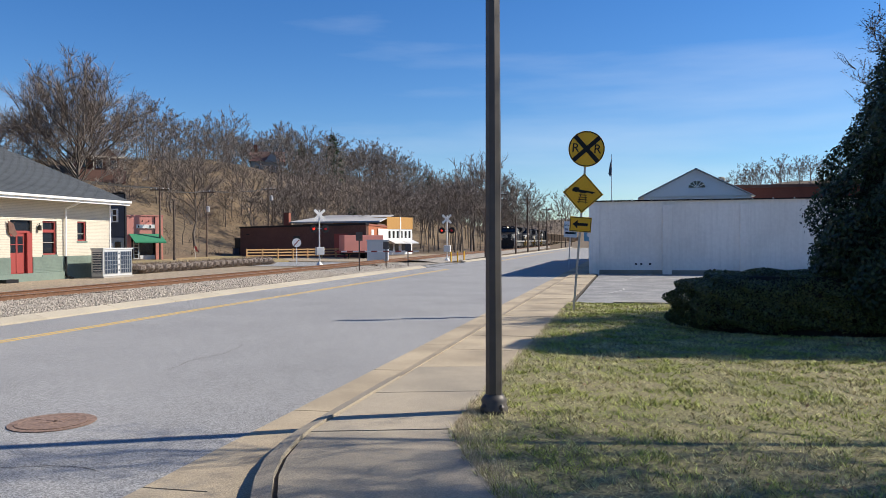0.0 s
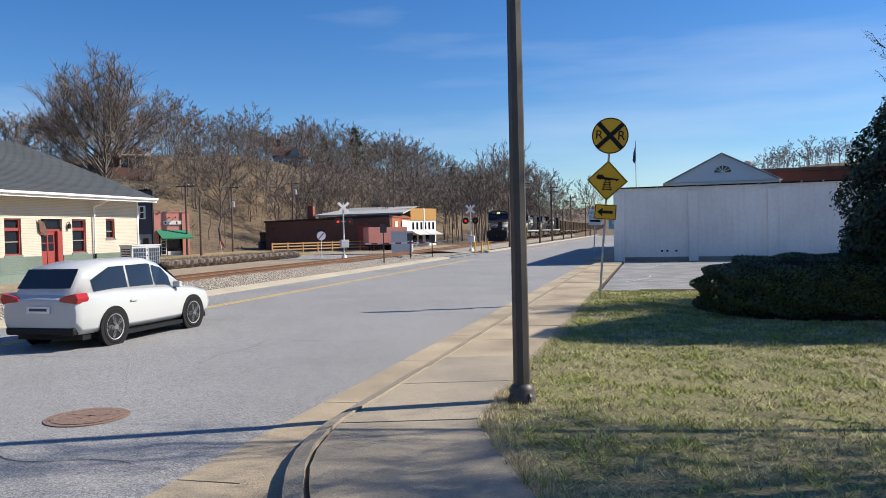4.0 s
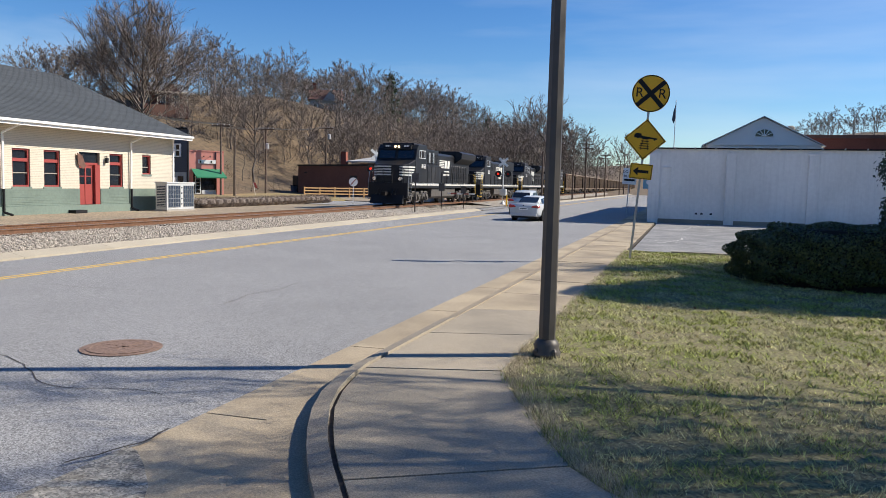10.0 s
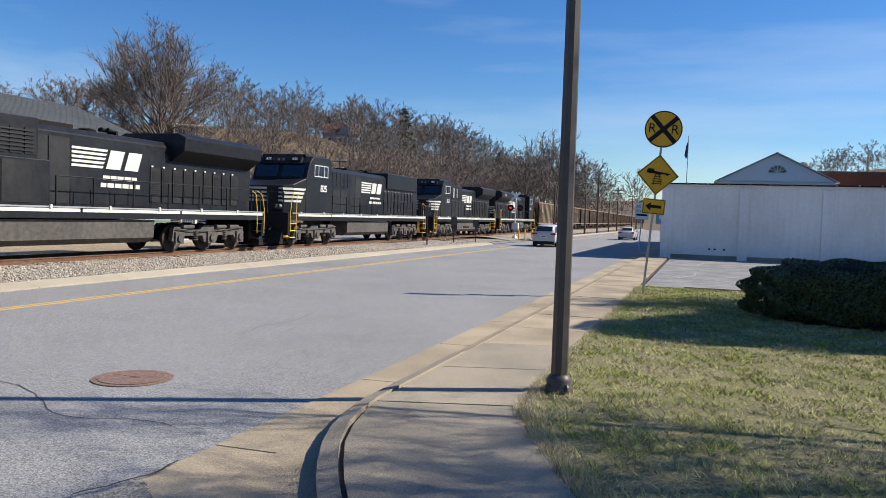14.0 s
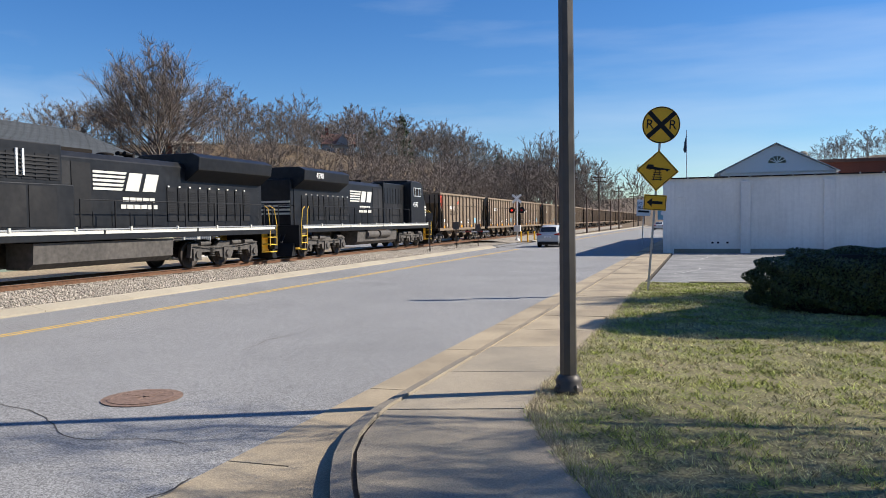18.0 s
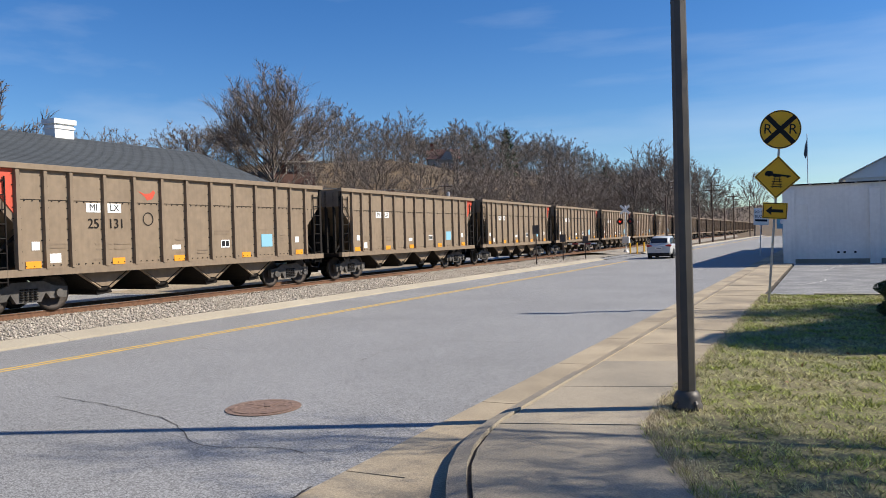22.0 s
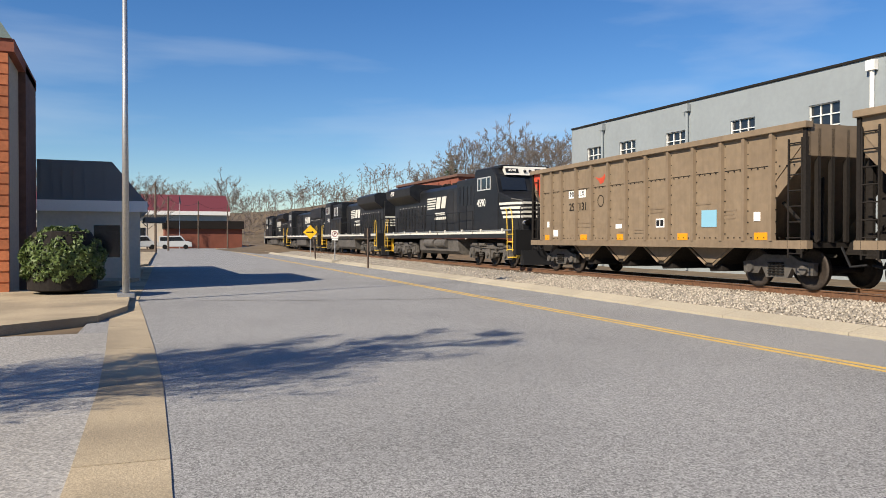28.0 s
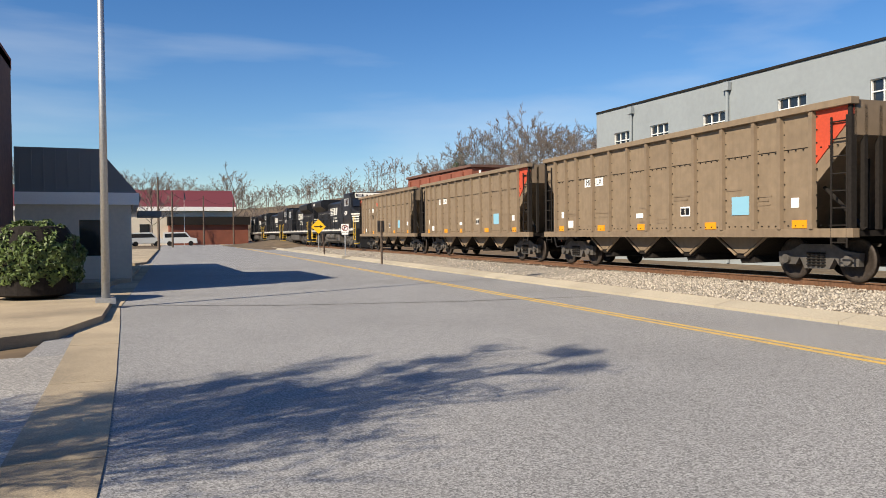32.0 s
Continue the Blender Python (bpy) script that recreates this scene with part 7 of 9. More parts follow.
def make_car(kind):
    """A car pointing to +y, its origin on the ground between the axles."""
    suv = kind == "suv"
    C = thing("suv" if suv else "sedan", "white compact crossover with a dark rear window" if suv else "white saloon car with dark alloy wheels", "car")
    L, W, r = (4.63, 1.84, 0.36) if suv else (4.85, 1.84, 0.335)
    wb = 2.7 if suv else 2.89
    ya, yb = -wb / 2, wb / 2
    rear = -L / 2 - (0.0 if suv else 0.05)
    if suv:
        prof = [(rear, 1.66, 0.45, 0.95), (rear + 0.12, 1.78, 0.3, 1.06), (ya, W, 0.28, 1.08), (0.0, W, 0.27, 1.03), (0.9, W, 0.27, 1.0), (1.5, 1.8, 0.27, 0.95), (2.05, 1.7, 0.28, 0.85), (2.31, 1.45, 0.36, 0.7)]
        cab = [(rear + 0.1, 1.5, 1.3, 0.98, 1.1), (rear + 0.45, 1.6, 1.22, 1.0, 1.56), (-1.2, 1.62, 1.26, 1.02, 1.66), (0.0, 1.62, 1.28, 1.0, 1.68), (0.55, 1.6, 1.2, 0.98, 1.55), (1.35, 1.5, 1.3, 0.94, 1.0)]
    else:
        prof = [(rear, 1.62, 0.42, 0.86), (rear + 0.15, 1.76, 0.28, 1.0), (-1.9, 1.8, 0.25, 1.02), (ya, W, 0.23, 1.0), (0.0, W, 0.22, 0.95), (0.9, W, 0.22, 0.92), (1.6, 1.8, 0.22, 0.86), (2.15, 1.7, 0.24, 0.76), (2.42, 1.4, 0.34, 0.62)]
        cab = [(-1.75, 1.42, 1.2, 0.96, 1.01), (-1.0, 1.54, 1.1, 0.96, 1.38), (-0.4, 1.56, 1.14, 0.94, 1.45), (0.3, 1.56, 1.12, 0.93, 1.42), (1.15, 1.46, 1.2, 0.9, 0.95)]
    body = part("body", loft([body_section(*p) for p in prof]), M_CARWHITE, C, smooth=True, bevel=0.02)
    part("roof", loft([cabin_section(y, b * 0.97, t, z0, z1) for y, b, t, z0, z1 in cab]), M_CARWHITE, C, smooth=True)
    # glass bands just proud of the cabin
    def lerp_cab(y):
        for a, b in zip(cab, cab[1:]):
            if a[0] <= y <= b[0]:
                t = (y - a[0]) / (b[0] - a[0])
                return [a[i] + (b[i] - a[i]) * t for i in range(5)]
        return list(cab[-1] if y > cab[-1][0] else cab[0])
    spans = ((-1.75, -0.75), (-0.68, 0.1), (0.17, 0.75)) if suv else ((-1.15, -0.68), (-0.62, 0.05), (0.12, 0.75))
    for sx in (-1, 1):
        for a, b in spans:
            s = Shape()
            cuts = sorted({a, b, *(c[0] for c in cab if a < c[0] < b)})
            rows = []
            for y in cuts:
                _, wbm, wtm, z0, z1 = lerp_cab(y)
                low, high = 0.16, 0.93
                if y == spans[0][0]:
                    high = 0.62
                if y == spans[-1][1]:
                    high = 0.75
                rows.append([(sx * ((wbm * 0.97 / 2) + (wtm / 2 + 0.02 - wbm * 0.97 / 2) * f + 0.014), y, z0 + (z1 - 0.08 - z0) * f) for f in (low, high)])
            for p, q in zip(rows, rows[1:]):
                s.add([p[0], q[0], q[1], p[1]], [(0, 1, 2, 3) if sx > 0 else (3, 2, 1, 0)])
            part("side_glass", s, M_GLASS, C)
        part("door_handle", Shape().box(min(sx * W / 2, sx * (W / 2 + 0.02)), max(sx * W / 2, sx * (W / 2 + 0.02)), -0.85, -0.65, 0.82, 0.85), M_CARWHITE, C)
        part("mirror", Shape().box(min(sx * 0.82, sx * 1.0), max(sx * 0.82, sx * 1.0), 0.72, 0.82, 0.98, 1.12), M_CARWHITE, C, bevel=0.02)
        for y in (ya, yb):
            arch = Shape().lathe([(r + 0.055, -0.02), (r + 0.055, 0.012), (0.02, 0.012), (0.02, -0.02)], 24, pose(sx * (W / 2 - 0.005), y, r, 0, 90 * sx, 0))
            part("wheel_arch", arch, M_BLACK, C)
            CAR_WHEELS.append((car_wheel(C, sx * (W / 2 - 0.1), y, r, sx, not suv), C, r))
        lift = 0.14 if suv else 0.0
        lamp = Shape().prism([(sx * u, v + lift) for u, v in ((0.47, 0.79), (0.86, 0.75), (0.9, 0.85), (0.84, 0.95), (0.62, 0.91), (0.47, 0.86))], rear - 0.012, rear + 0.3, "y")
        part("tail_lamp", lamp, M_TAIL, C, "red tail lamp", bevel=0.02)
        part("sill", Shape().box(min(sx * 0.7, sx * 0.9), max(sx * 0.7, sx * 0.9), ya + 0.4, yb - 0.4, 0.16, 0.24), M_BLACK, C)
    # rear and front screens
    for (a, b) in ((0, 1), (-1, -2)):
        ca, cb = cab[a], cab[b]
        out = -0.012 if a == 0 else 0.012
        q = []
        for f in (0.12, 0.9):
            y, w, z = ca[0] + (cb[0] - ca[0]) * f, ca[2] + (cb[2] - ca[2]) * f - 0.06, ca[4] + (cb[4] - ca[4]) * f + 0.025
            q += [(-w / 2, y + out, z), (w / 2, y + out, z)]
        part("rear_screen" if a == 0 else "windscreen", Shape().add([q[0], q[1], q[3], q[2]], [(0, 1, 2, 3)]), M_GLASS, C)
    part("rear_bumper", Shape().box(-0.78, 0.78, rear - 0.02, rear + 0.15, 0.3, 0.44), M_BLACK if suv else M_CARWHITE, C, bevel=0.03)
    pl = part("number_plate", Shape().box(-0.26, 0.26, rear - 0.03, rear - 0.01, 0.66 if not suv else 0.72, 0.79 if not suv else 0.85), M_WHITE, C)
    part("plate_bars", Shape().box(-0.2, 0.2, rear - 0.034, rear - 0.03, 0.7 if not suv else 0.76, 0.75 if not suv else 0.81), M_SLATEBLUE, pl)
    if not suv:
        part("badge", Shape().prism(circle(0, 0.9, 0.04, 12), rear - 0.02, rear - 0.005, "y"), M_BLACK, C)
        for x in (-0.55, 0.55):
            part("exhaust", Shape().tube((x, rear + 0.02, 0.29), (x, rear + 0.25, 0.29), 0.035), M_BLACK, C)
    part("underbody", Shape().box(-0.75, 0.75, rear + 0.25, 2.1, 0.18, 0.3), M_BLACK, C)
    return C


CAR_WHEELS = []
SUV = make_car("suv")
SEDAN = make_car("sedan")
# seconds, x, y of the middle of the wheelbase
SUV_ROWS = [(0, -11.4, -30.0), (3.5, -11.4, 8.6), (5.5, -11.45, 33.2), (6, -11.6, 38.5), (6.4, -11.65, 42.2), (7, -11.5, 46.2), (8, -11.15, 50.0), (9, -11.3, 53.0), (11, -11.3, 57.8), (12, -11.2, 58.5), (17, -11.5, 60.8), (19, -11.5, 61.0), (32, -11.5, 61.0)]
SEDAN_ROWS = [(0, -10.4, -57), (6.4, -10.4, 11.0), (6.8, -10.4, 15.3), (8, -10.1, 27.6), (9, -9.9, 37.7), (10, -8.9, 46.3), (11, -8.1, 55.0), (12, -7.9, 65.6), (13, -8.3, 78), (17, -8.2, 132.5), (21, -8.2, 200), (32, -8.2, 390)]


def path_at(rows, t):
    ts = [r[0] for r in rows]
    return float(np.interp(t, ts, [r[1] for r in rows])), float(np.interp(t, ts, [r[2] for r in rows]))


def move_cars():
    for car, rows in ((SUV, SUV_ROWS), (SEDAN, SEDAN_ROWS)):
        keys = []
        for i in range(65):
            t = i * 0.5
            x, y = path_at(rows, t)
            xa, ya = path_at(rows, max(t - 0.25, 0))
            xb, yb = path_at(rows, min(t + 0.25, 32))
            yaw = -math.degrees(math.atan2(xb - xa, yb - ya)) if yb - ya > 0.5 else 0.0
            keys.append((t, pose(x, y, 0.0, 0, 0, yaw)))
        walk(car, keys)
    for wheel, car, r in CAR_WHEELS:
        rows = SUV_ROWS if car is SUV else SEDAN_ROWS
        base = wheel.location.copy()
        keys, t = [], 0.0
        while t <= 32.001:
            roll = math.degrees(path_at(rows, t)[1] / r)
            keys.append((t, Matrix.Translation(base) @ Matrix.Rotation(-radians(roll), 4, "X")))
            t = round(t + (0.0333333 if t < 17.5 else 0.5 if car is SUV else 0.0333333), 4)
        walk(wheel, keys)


def parked_vans():
    for x, y, turn, nm in ((-3, -146, 80, "white"), (-8, -147, 95, "white"), (-13, -145, 85, "white"), (1, -149, 90, "white")):
        V = thing("parked_van", "white van parked before the red-roofed hall", "van", "parked vans")
        part("body", Shape().prism([(-2.4, 0.4), (-2.4, 2.1), (0.9, 2.15), (1.6, 1.3), (2.5, 1.15), (2.6, 0.4)], -0.95, 0.95, "x"), M_CARWHITE, V, bevel=0.05)
        part("window_band", Shape().prism([(-2.2, 1.3), (-2.2, 1.9), (0.8, 1.95), (1.35, 1.35)], -0.96, 0.96, "x"), M_GLASS, V)
        for yy in (-1.5, 1.6):
            for xx in (-0.86, 0.86):
                part("wheel", Shape().tube((xx - 0.1, yy, 0.38), (xx + 0.1, yy, 0.38), 0.38, 0.38, 16), M_TYRE, V)
        V.matrix_world = pose(x, y, 0.0, 0, 0, turn)


parked_vans()


# ---- street furniture ----
def front_pole():
    P = thing("street_lamp", "tall bronze painted street lamp pole beside the walk", "street lamp")
    x, y = -1.62, 9.15
    o = [(0.085 * math.cos(radians(45 * k + 22.5)), 0.085 * math.sin(radians(45 * k + 22.5))) for k in range(8)]
    sh = Shape()
    for z0, z1, k0, k1 in ((0.3, 9.6, 1.15, 0.8),):
        v = [(x + a * k0, y + b * k0, z0) for a, b in o] + [(x + a * k1, y + b * k1, z1) for a, b in o]
        sh.add(v, [(i, (i + 1) % 8, 8 + (i + 1) % 8, 8 + i) for i in range(8)] + [tuple(range(8, 16))])
    part("pole", sh, M_POLE, P)
    part("base_cover", Shape().lathe([(0.16, 0.1), (0.165, 0.17), (0.14, 0.2), (0.15, 0.26), (0.11, 0.32), (0.095, 0.33)], 16, pose(x, y, 0)), M_POLE, P, smooth=True)
    for a in (45, 135, 225, 315):
        part("bolt", Shape().lathe([(0.035, 0.16), (0.035, 0.2), (0.015, 0.23)], 6, pose(x + 0.145 * math.cos(radians(a)), y + 0.145 * math.sin(radians(a)), 0)), M_POLE, P)
    part("arm", Shape().pipe([(x, y, 9.5), (x - 0.4, y, 9.75), (x - 1.2, y, 9.9), (x - 2.0, y, 9.9)], 0.045, 8), M_POLE, P)
    part("lamp_head", Shape().prism([(-2.7, 9.84), (-2.7, 9.92), (-2.3, 10.02), (-1.9, 9.98), (-1.9, 9.84)], -0.16, 0.16, "y"), M_POLE, P).location = (x, y, 0)


def rear_lamp():
    P = thing("street_lamp", "tall grey street lamp with a curved arm over the road", "street lamp")
    x, y = -4.75, -36.6
    part("pole", Shape().tube((x, y, 0.1), (x, y, 9.0), 0.09, 0.055, 10), M_GALV, P, smooth=True)
    part("base_plate", Shape().box(x - 0.2, x + 0.2, y - 0.2, y + 0.2, 0.1, 0.22), M_GALV, P)
    part("finial", Shape().lathe([(0.06, 0), (0.06, 0.12), (0.02, 0.2)], 8, pose(x, y, 9.0)), M_GALV, P)
    part("arm", Shape().pipe([(x, y, 8.6), (x - 0.3, y, 8.85), (x - 0.9, y, 9.1), (x - 1.7, y, 9.2), (x - 2.2, y, 9.2)], 0.035, 8), M_GALV, P)
    part("lamp_head", Shape().prism([(-2.75, 9.1), (-2.75, 9.16), (-2.5, 9.28), (-2.1, 9.25), (-2.1, 9.12)], -0.15, 0.15, "y"), M_GALV, P).location = (x, y, 0)


def crossing_sign():
    S = thing("crossing_warning_sign", "leaning post with round, diamond and arrow warning signs", "road sign")
    # built upright about its foot, facing -y, then leant
    part("post", Shape().box(-0.03, 0.03, 0.02, 0.06, 0.0, 5.05), M_GALV, S)
    d = part("round_sign", Shape().prism(circle(0, 4.82, 0.50), -0.004, 0.012, "y"), M_SIGNYEL, S, "round yellow railway crossing sign")
    rim = Shape()
    for k in range(36):
        a0, a1 = radians(10 * k), radians(10 * (k + 1))
        rim.add([(r * math.cos(a), -0.008, 4.82 + r * math.sin(a)) for r, a in ((0.465, a0), (0.49, a0), (0.49, a1), (0.465, a1))], [(0, 1, 2, 3)])
    part("border", rim, M_BLACK, d)
    for sgn in (-1, 1):
        o = [(-0.06, -0.465), (0.06, -0.465), (0.06, 0.465), (-0.06, 0.465)]
        c, s = math.cos(radians(45)), math.sin(radians(45)) * sgn
        part("cross_bar", Shape().prism([(a * c - b * s, 4.82 + a * s + b * c) for a, b in o], -0.010 - 0.001 * sgn, -0.005, "y"), M_BLACK, d)
    for x in (-0.3, 0.3):
        lettering("R", 0.36, M_BLACK, d, pose(x, -0.010, 4.82, 90, 0, 0))
    q = part("diamond_sign", Shape().prism([(0, 3.02), (0.56, 3.58), (0, 4.14), (-0.56, 3.58)], -0.004, 0.012, "y"), M_SIGNYEL, S, "yellow diamond sign of a low trailer on a crossing")
    b = Shape()
    for (xa, za), (xb, zb) in (((0, 3.06), (0.52, 3.58)), ((0.52, 3.58), (0, 4.10)), ((0, 4.10), (-0.52, 3.58)), ((-0.52, 3.58), (0, 3.06))):
        b.tube((xa, -0.006, za), (xb, -0.006, zb), 0.011, 0.011, 4)
    part("border", b, M_BLACK, q)
    t = Shape()
    for (xa, za), (xb, zb) in (((-0.10, 3.3), (-0.045, 3.62)), ((0.10, 3.3), (0.045, 3.62))):
        t.tube((xa, -0.008, za), (xb, -0.008, zb), 0.012, 0.012, 4)
    for k in range(5):
        t.box(-0.14 + 0.012 * k, 0.14 - 0.012 * k, -0.014, -0.004, 3.33 + 0.065 * k, 3.35 + 0.065 * k)
    part("track_symbol", t, M_BLACK, q)
    part("trailer_symbol", Shape().prism([(-0.3, 3.62), (0.32, 3.60), (0.32, 3.635), (-0.1, 3.68), (-0.12, 3.74), (-0.26, 3.74), (-0.3, 3.68)], -0.012, -0.004, "y").prism(circle(-0.2, 3.63, 0.035, 10), -0.012, -0.004, "y").prism(circle(0.25, 3.6, 0.03, 10), -0.012, -0.004, "y"), M_BLACK, q)
    a = part("arrow_sign", Shape().box(-0.3, 0.3, -0.004, 0.012, 2.5, 2.92), M_SIGNYEL, S, "yellow plate with a black arrow")
    part("arrow", Shape().prism([(-0.22, 2.71), (-0.08, 2.83), (-0.08, 2.75), (0.2, 2.75), (0.2, 2.67), (-0.08, 2.67), (-0.08, 2.59)], -0.010, -0.004, "y"), M_BLACK, a)
    b = Shape()
    for xa, xb, za, zb in ((-0.285, 0.285, 2.515, 2.53), (-0.285, 0.285, 2.89, 2.905), (-0.285, -0.27, 2.53, 2.89), (0.27, 0.285, 2.53, 2.89)):
        b.box(xa, xb, -0.009, -0.004, za, zb)
    part("border", b, M_BLACK, a)
    S.matrix_world = pose(-1.66, 22.35, -0.17, 1.5, 4.6, 4)


def small_signs():
    P = thing("no_parking_sign", "white no-parking sign on a steel post at the kerb", "road sign")
    part("post", Shape().box(-0.035, 0.035, -0.03, 0.03, -0.1, 2.1), M_GALV, P)
    pl = part("plate", Shape().box(-0.235, 0.235, 0.03, 0.04, 1.58, 2.12), M_WHITE, P)
    lettering("P", 0.36, M_BLACK, pl, pose(0.0, 0.045, 1.88, 90, 0, 180))
    ring = Shape()
    for k in range(28):
        a0, a1 = 2 * math.pi * k / 28, 2 * math.pi * (k + 1) / 28
        ring.add([(r * math.cos(a), 0.047, 1.87 + r * math.sin(a)) for r, a in ((0.16, a1), (0.195, a1), (0.195, a0), (0.16, a0))], [(0, 1, 2, 3)])
    ring.tube((-0.12, 0.047, 1.99), (0.12, 0.047, 1.75), 0.017, 0.017, 4)
    part("red_ring", ring, M_REDTRIM, pl, "red prohibition ring")
    part("small_plate", Shape().box(-0.2, 0.2, 0.03, 0.04, 1.44, 1.56), M_WHITE, P)
    part("footing", Shape().box(-0.3, 0.2, -0.2, 0.2, -0.1, 0.1), M_CONC_DARK, P)
    P.matrix_world = pose(-15.55, -17.7, 0.08, 0, 0, -38)
    P2 = copy_thing(P, pose(-18.0, -66, 0.08, 0, 0, -12))
    D = thing("yellow_diamond_sign", "yellow diamond warning sign beside the track", "road sign")
    part("post", Shape().box(-0.03, 0.03, -0.03, 0.03, -0.1, 2.4), M_GALV, D)
    pl = part("plate", Shape().prism([(0, 1.5), (0.62, 2.12), (0, 2.74), (-0.62, 2.12)], 0.03, 0.04, "y"), M_SIGNYEL, D)
    part("arrow", Shape().prism([(-0.35, 2.12), (-0.15, 2.25), (-0.15, 2.17), (0.35, 2.17), (0.35, 2.07), (-0.15, 2.07), (-0.15, 1.99)], 0.04, 0.046, "y"), M_BLACK, pl)
    D.matrix_world = pose(-20.3, -83, 0.1, 0, 0, -14)
    for x, y, h, lean in ((-17.4, 48.4, 2.55, 0), (-18.2, 56.6, 1.9, 0), (-17.2, -56, 2.1, 0), (-18.6, -74, 1.5, 5), (-17.5, 60.2, 1.7, 0)):
        B = thing("marker_post", "dark steel post with a blank sign back", "post", "posts along the track")
        part("post", Shape().box(-0.04, 0.04, -0.04, 0.04, -0.1, h), M_WOODPOLE, B)
        part("sign_back", Shape().box(-0.22, 0.22, -0.05, -0.04, h - 0.55, h + 0.02), M_LOCO_UNDER, B)
        B.matrix_world = pose(x, y, 0.1, 0, lean, 20)
    N = thing("do_not_block_sign", "white sign with black words on a leaning post", "road sign")
    part("post", Shape().box(-0.035, 0.035, -0.02, 0.02, 0, 3.3), M_GALV, N)
    pl = part("plate", Shape().box(-0.5, 0.5, -0.03, -0.02, 2.2, 3.4), M_WHITE, N)
    for t, z in (("DO NOT", 3.12), ("BLOCK", 2.8)):
        lettering(t, 0.26, M_BLACK, pl, pose(0, -0.033, z, 90, 0, 0))
    part("word_bars", Shape().box(-0.4, 0.4, -0.034, -0.03, 2.45, 2.6), M_BLACK, pl)
    N.matrix_world = pose(-4.6, 59.5, 0.1, 0, 3, 0)
    B = thing("blue_parking_sign", "blue parking sign on a post by the white building", "road sign")
    part("post", Shape().box(-0.03, 0.03, -0.03, 0.03, 0, 3.0), M_GALV, B)
    pl = part("plate", Shape().box(-0.4, 0.4, -0.04, -0.03, 1.9, 3.0), M_BLUE, B)
    part("symbol", Shape().prism(circle(0, 2.4, 0.18, 14), -0.046, -0.04, "y"), M_WHITE, pl)
    B.matrix_world = pose(-3.2, 62, 0.1)
    for x, y, lean in ((-2.6, -41, 4), (-2.1, -41.6, -4)):
        K = thing("kerb_marker", "short leaning white marker stake", "post")
        part("stake", Shape().box(-0.03, 0.03, -0.02, 0.02, 0, 1.35), M_WHITE, K)
        K.matrix_world = pose(x, y, 0.12, 0, lean, 0)


def signal_mast(x, y, turn, gate=True):
    S = thing("crossing_signal", "silver railway crossing signal with crossbuck and red lamps", "railway signal")
    part("mast", Shape().tube((0, 0, 0), (0, 0, 4.6), 0.06, 0.06, 10), M_ALU, S)
    part("base", Shape().lathe([(0.3, 0), (0.3, 0.05), (0.12, 0.3), (0.08, 0.32)], 12), M_ALU, S)
    for sg in (-1, 1):
        o = [(-0.11, -0.6), (0.11, -0.6), (0.11, 0.6), (-0.11, 0.6)]
        c, s = math.cos(radians(48)), sg * math.sin(radians(48))
        part("crossbuck", Shape().prism([(a * c - b * s, 4.2 + a * s + b * c) for a, b in o], -0.09 - 0.01 * sg, -0.075, "y"), M_WHITE, S)
    part("lamp_arm", Shape().tube((-0.5, -0.02, 3.05), (0.5, -0.02, 3.05), 0.03), M_ALU, S)
    for x_ in (-0.5, 0.5):
        h = part("lamp_disc", Shape().prism(circle(x_, 3.05, 0.32, 20), -0.1, -0.07, "y"), M_BLACK, S)
        part("red_lamp", Shape().prism(circle(x_, 3.05, 0.11, 14), -0.13, -0.1, "y"), M_REDON if x_ < 0 else M_TAIL, h, "red flashing lamp")
        part("hood", Shape().pipe([(x_ - 0.13, -0.3, 3.1), (x_, -0.3, 3.2), (x_ + 0.13, -0.3, 3.1)], 0.02), M_BLACK, h)
    if gate:
        part("gate_box", Shape().box(-0.3, 0.35, -0.25, 0.25, 0.9, 1.55), M_ALU, S, bevel=0.03)
    S.matrix_world = pose(x, y, 0.05, 0, 0, turn)
    return S


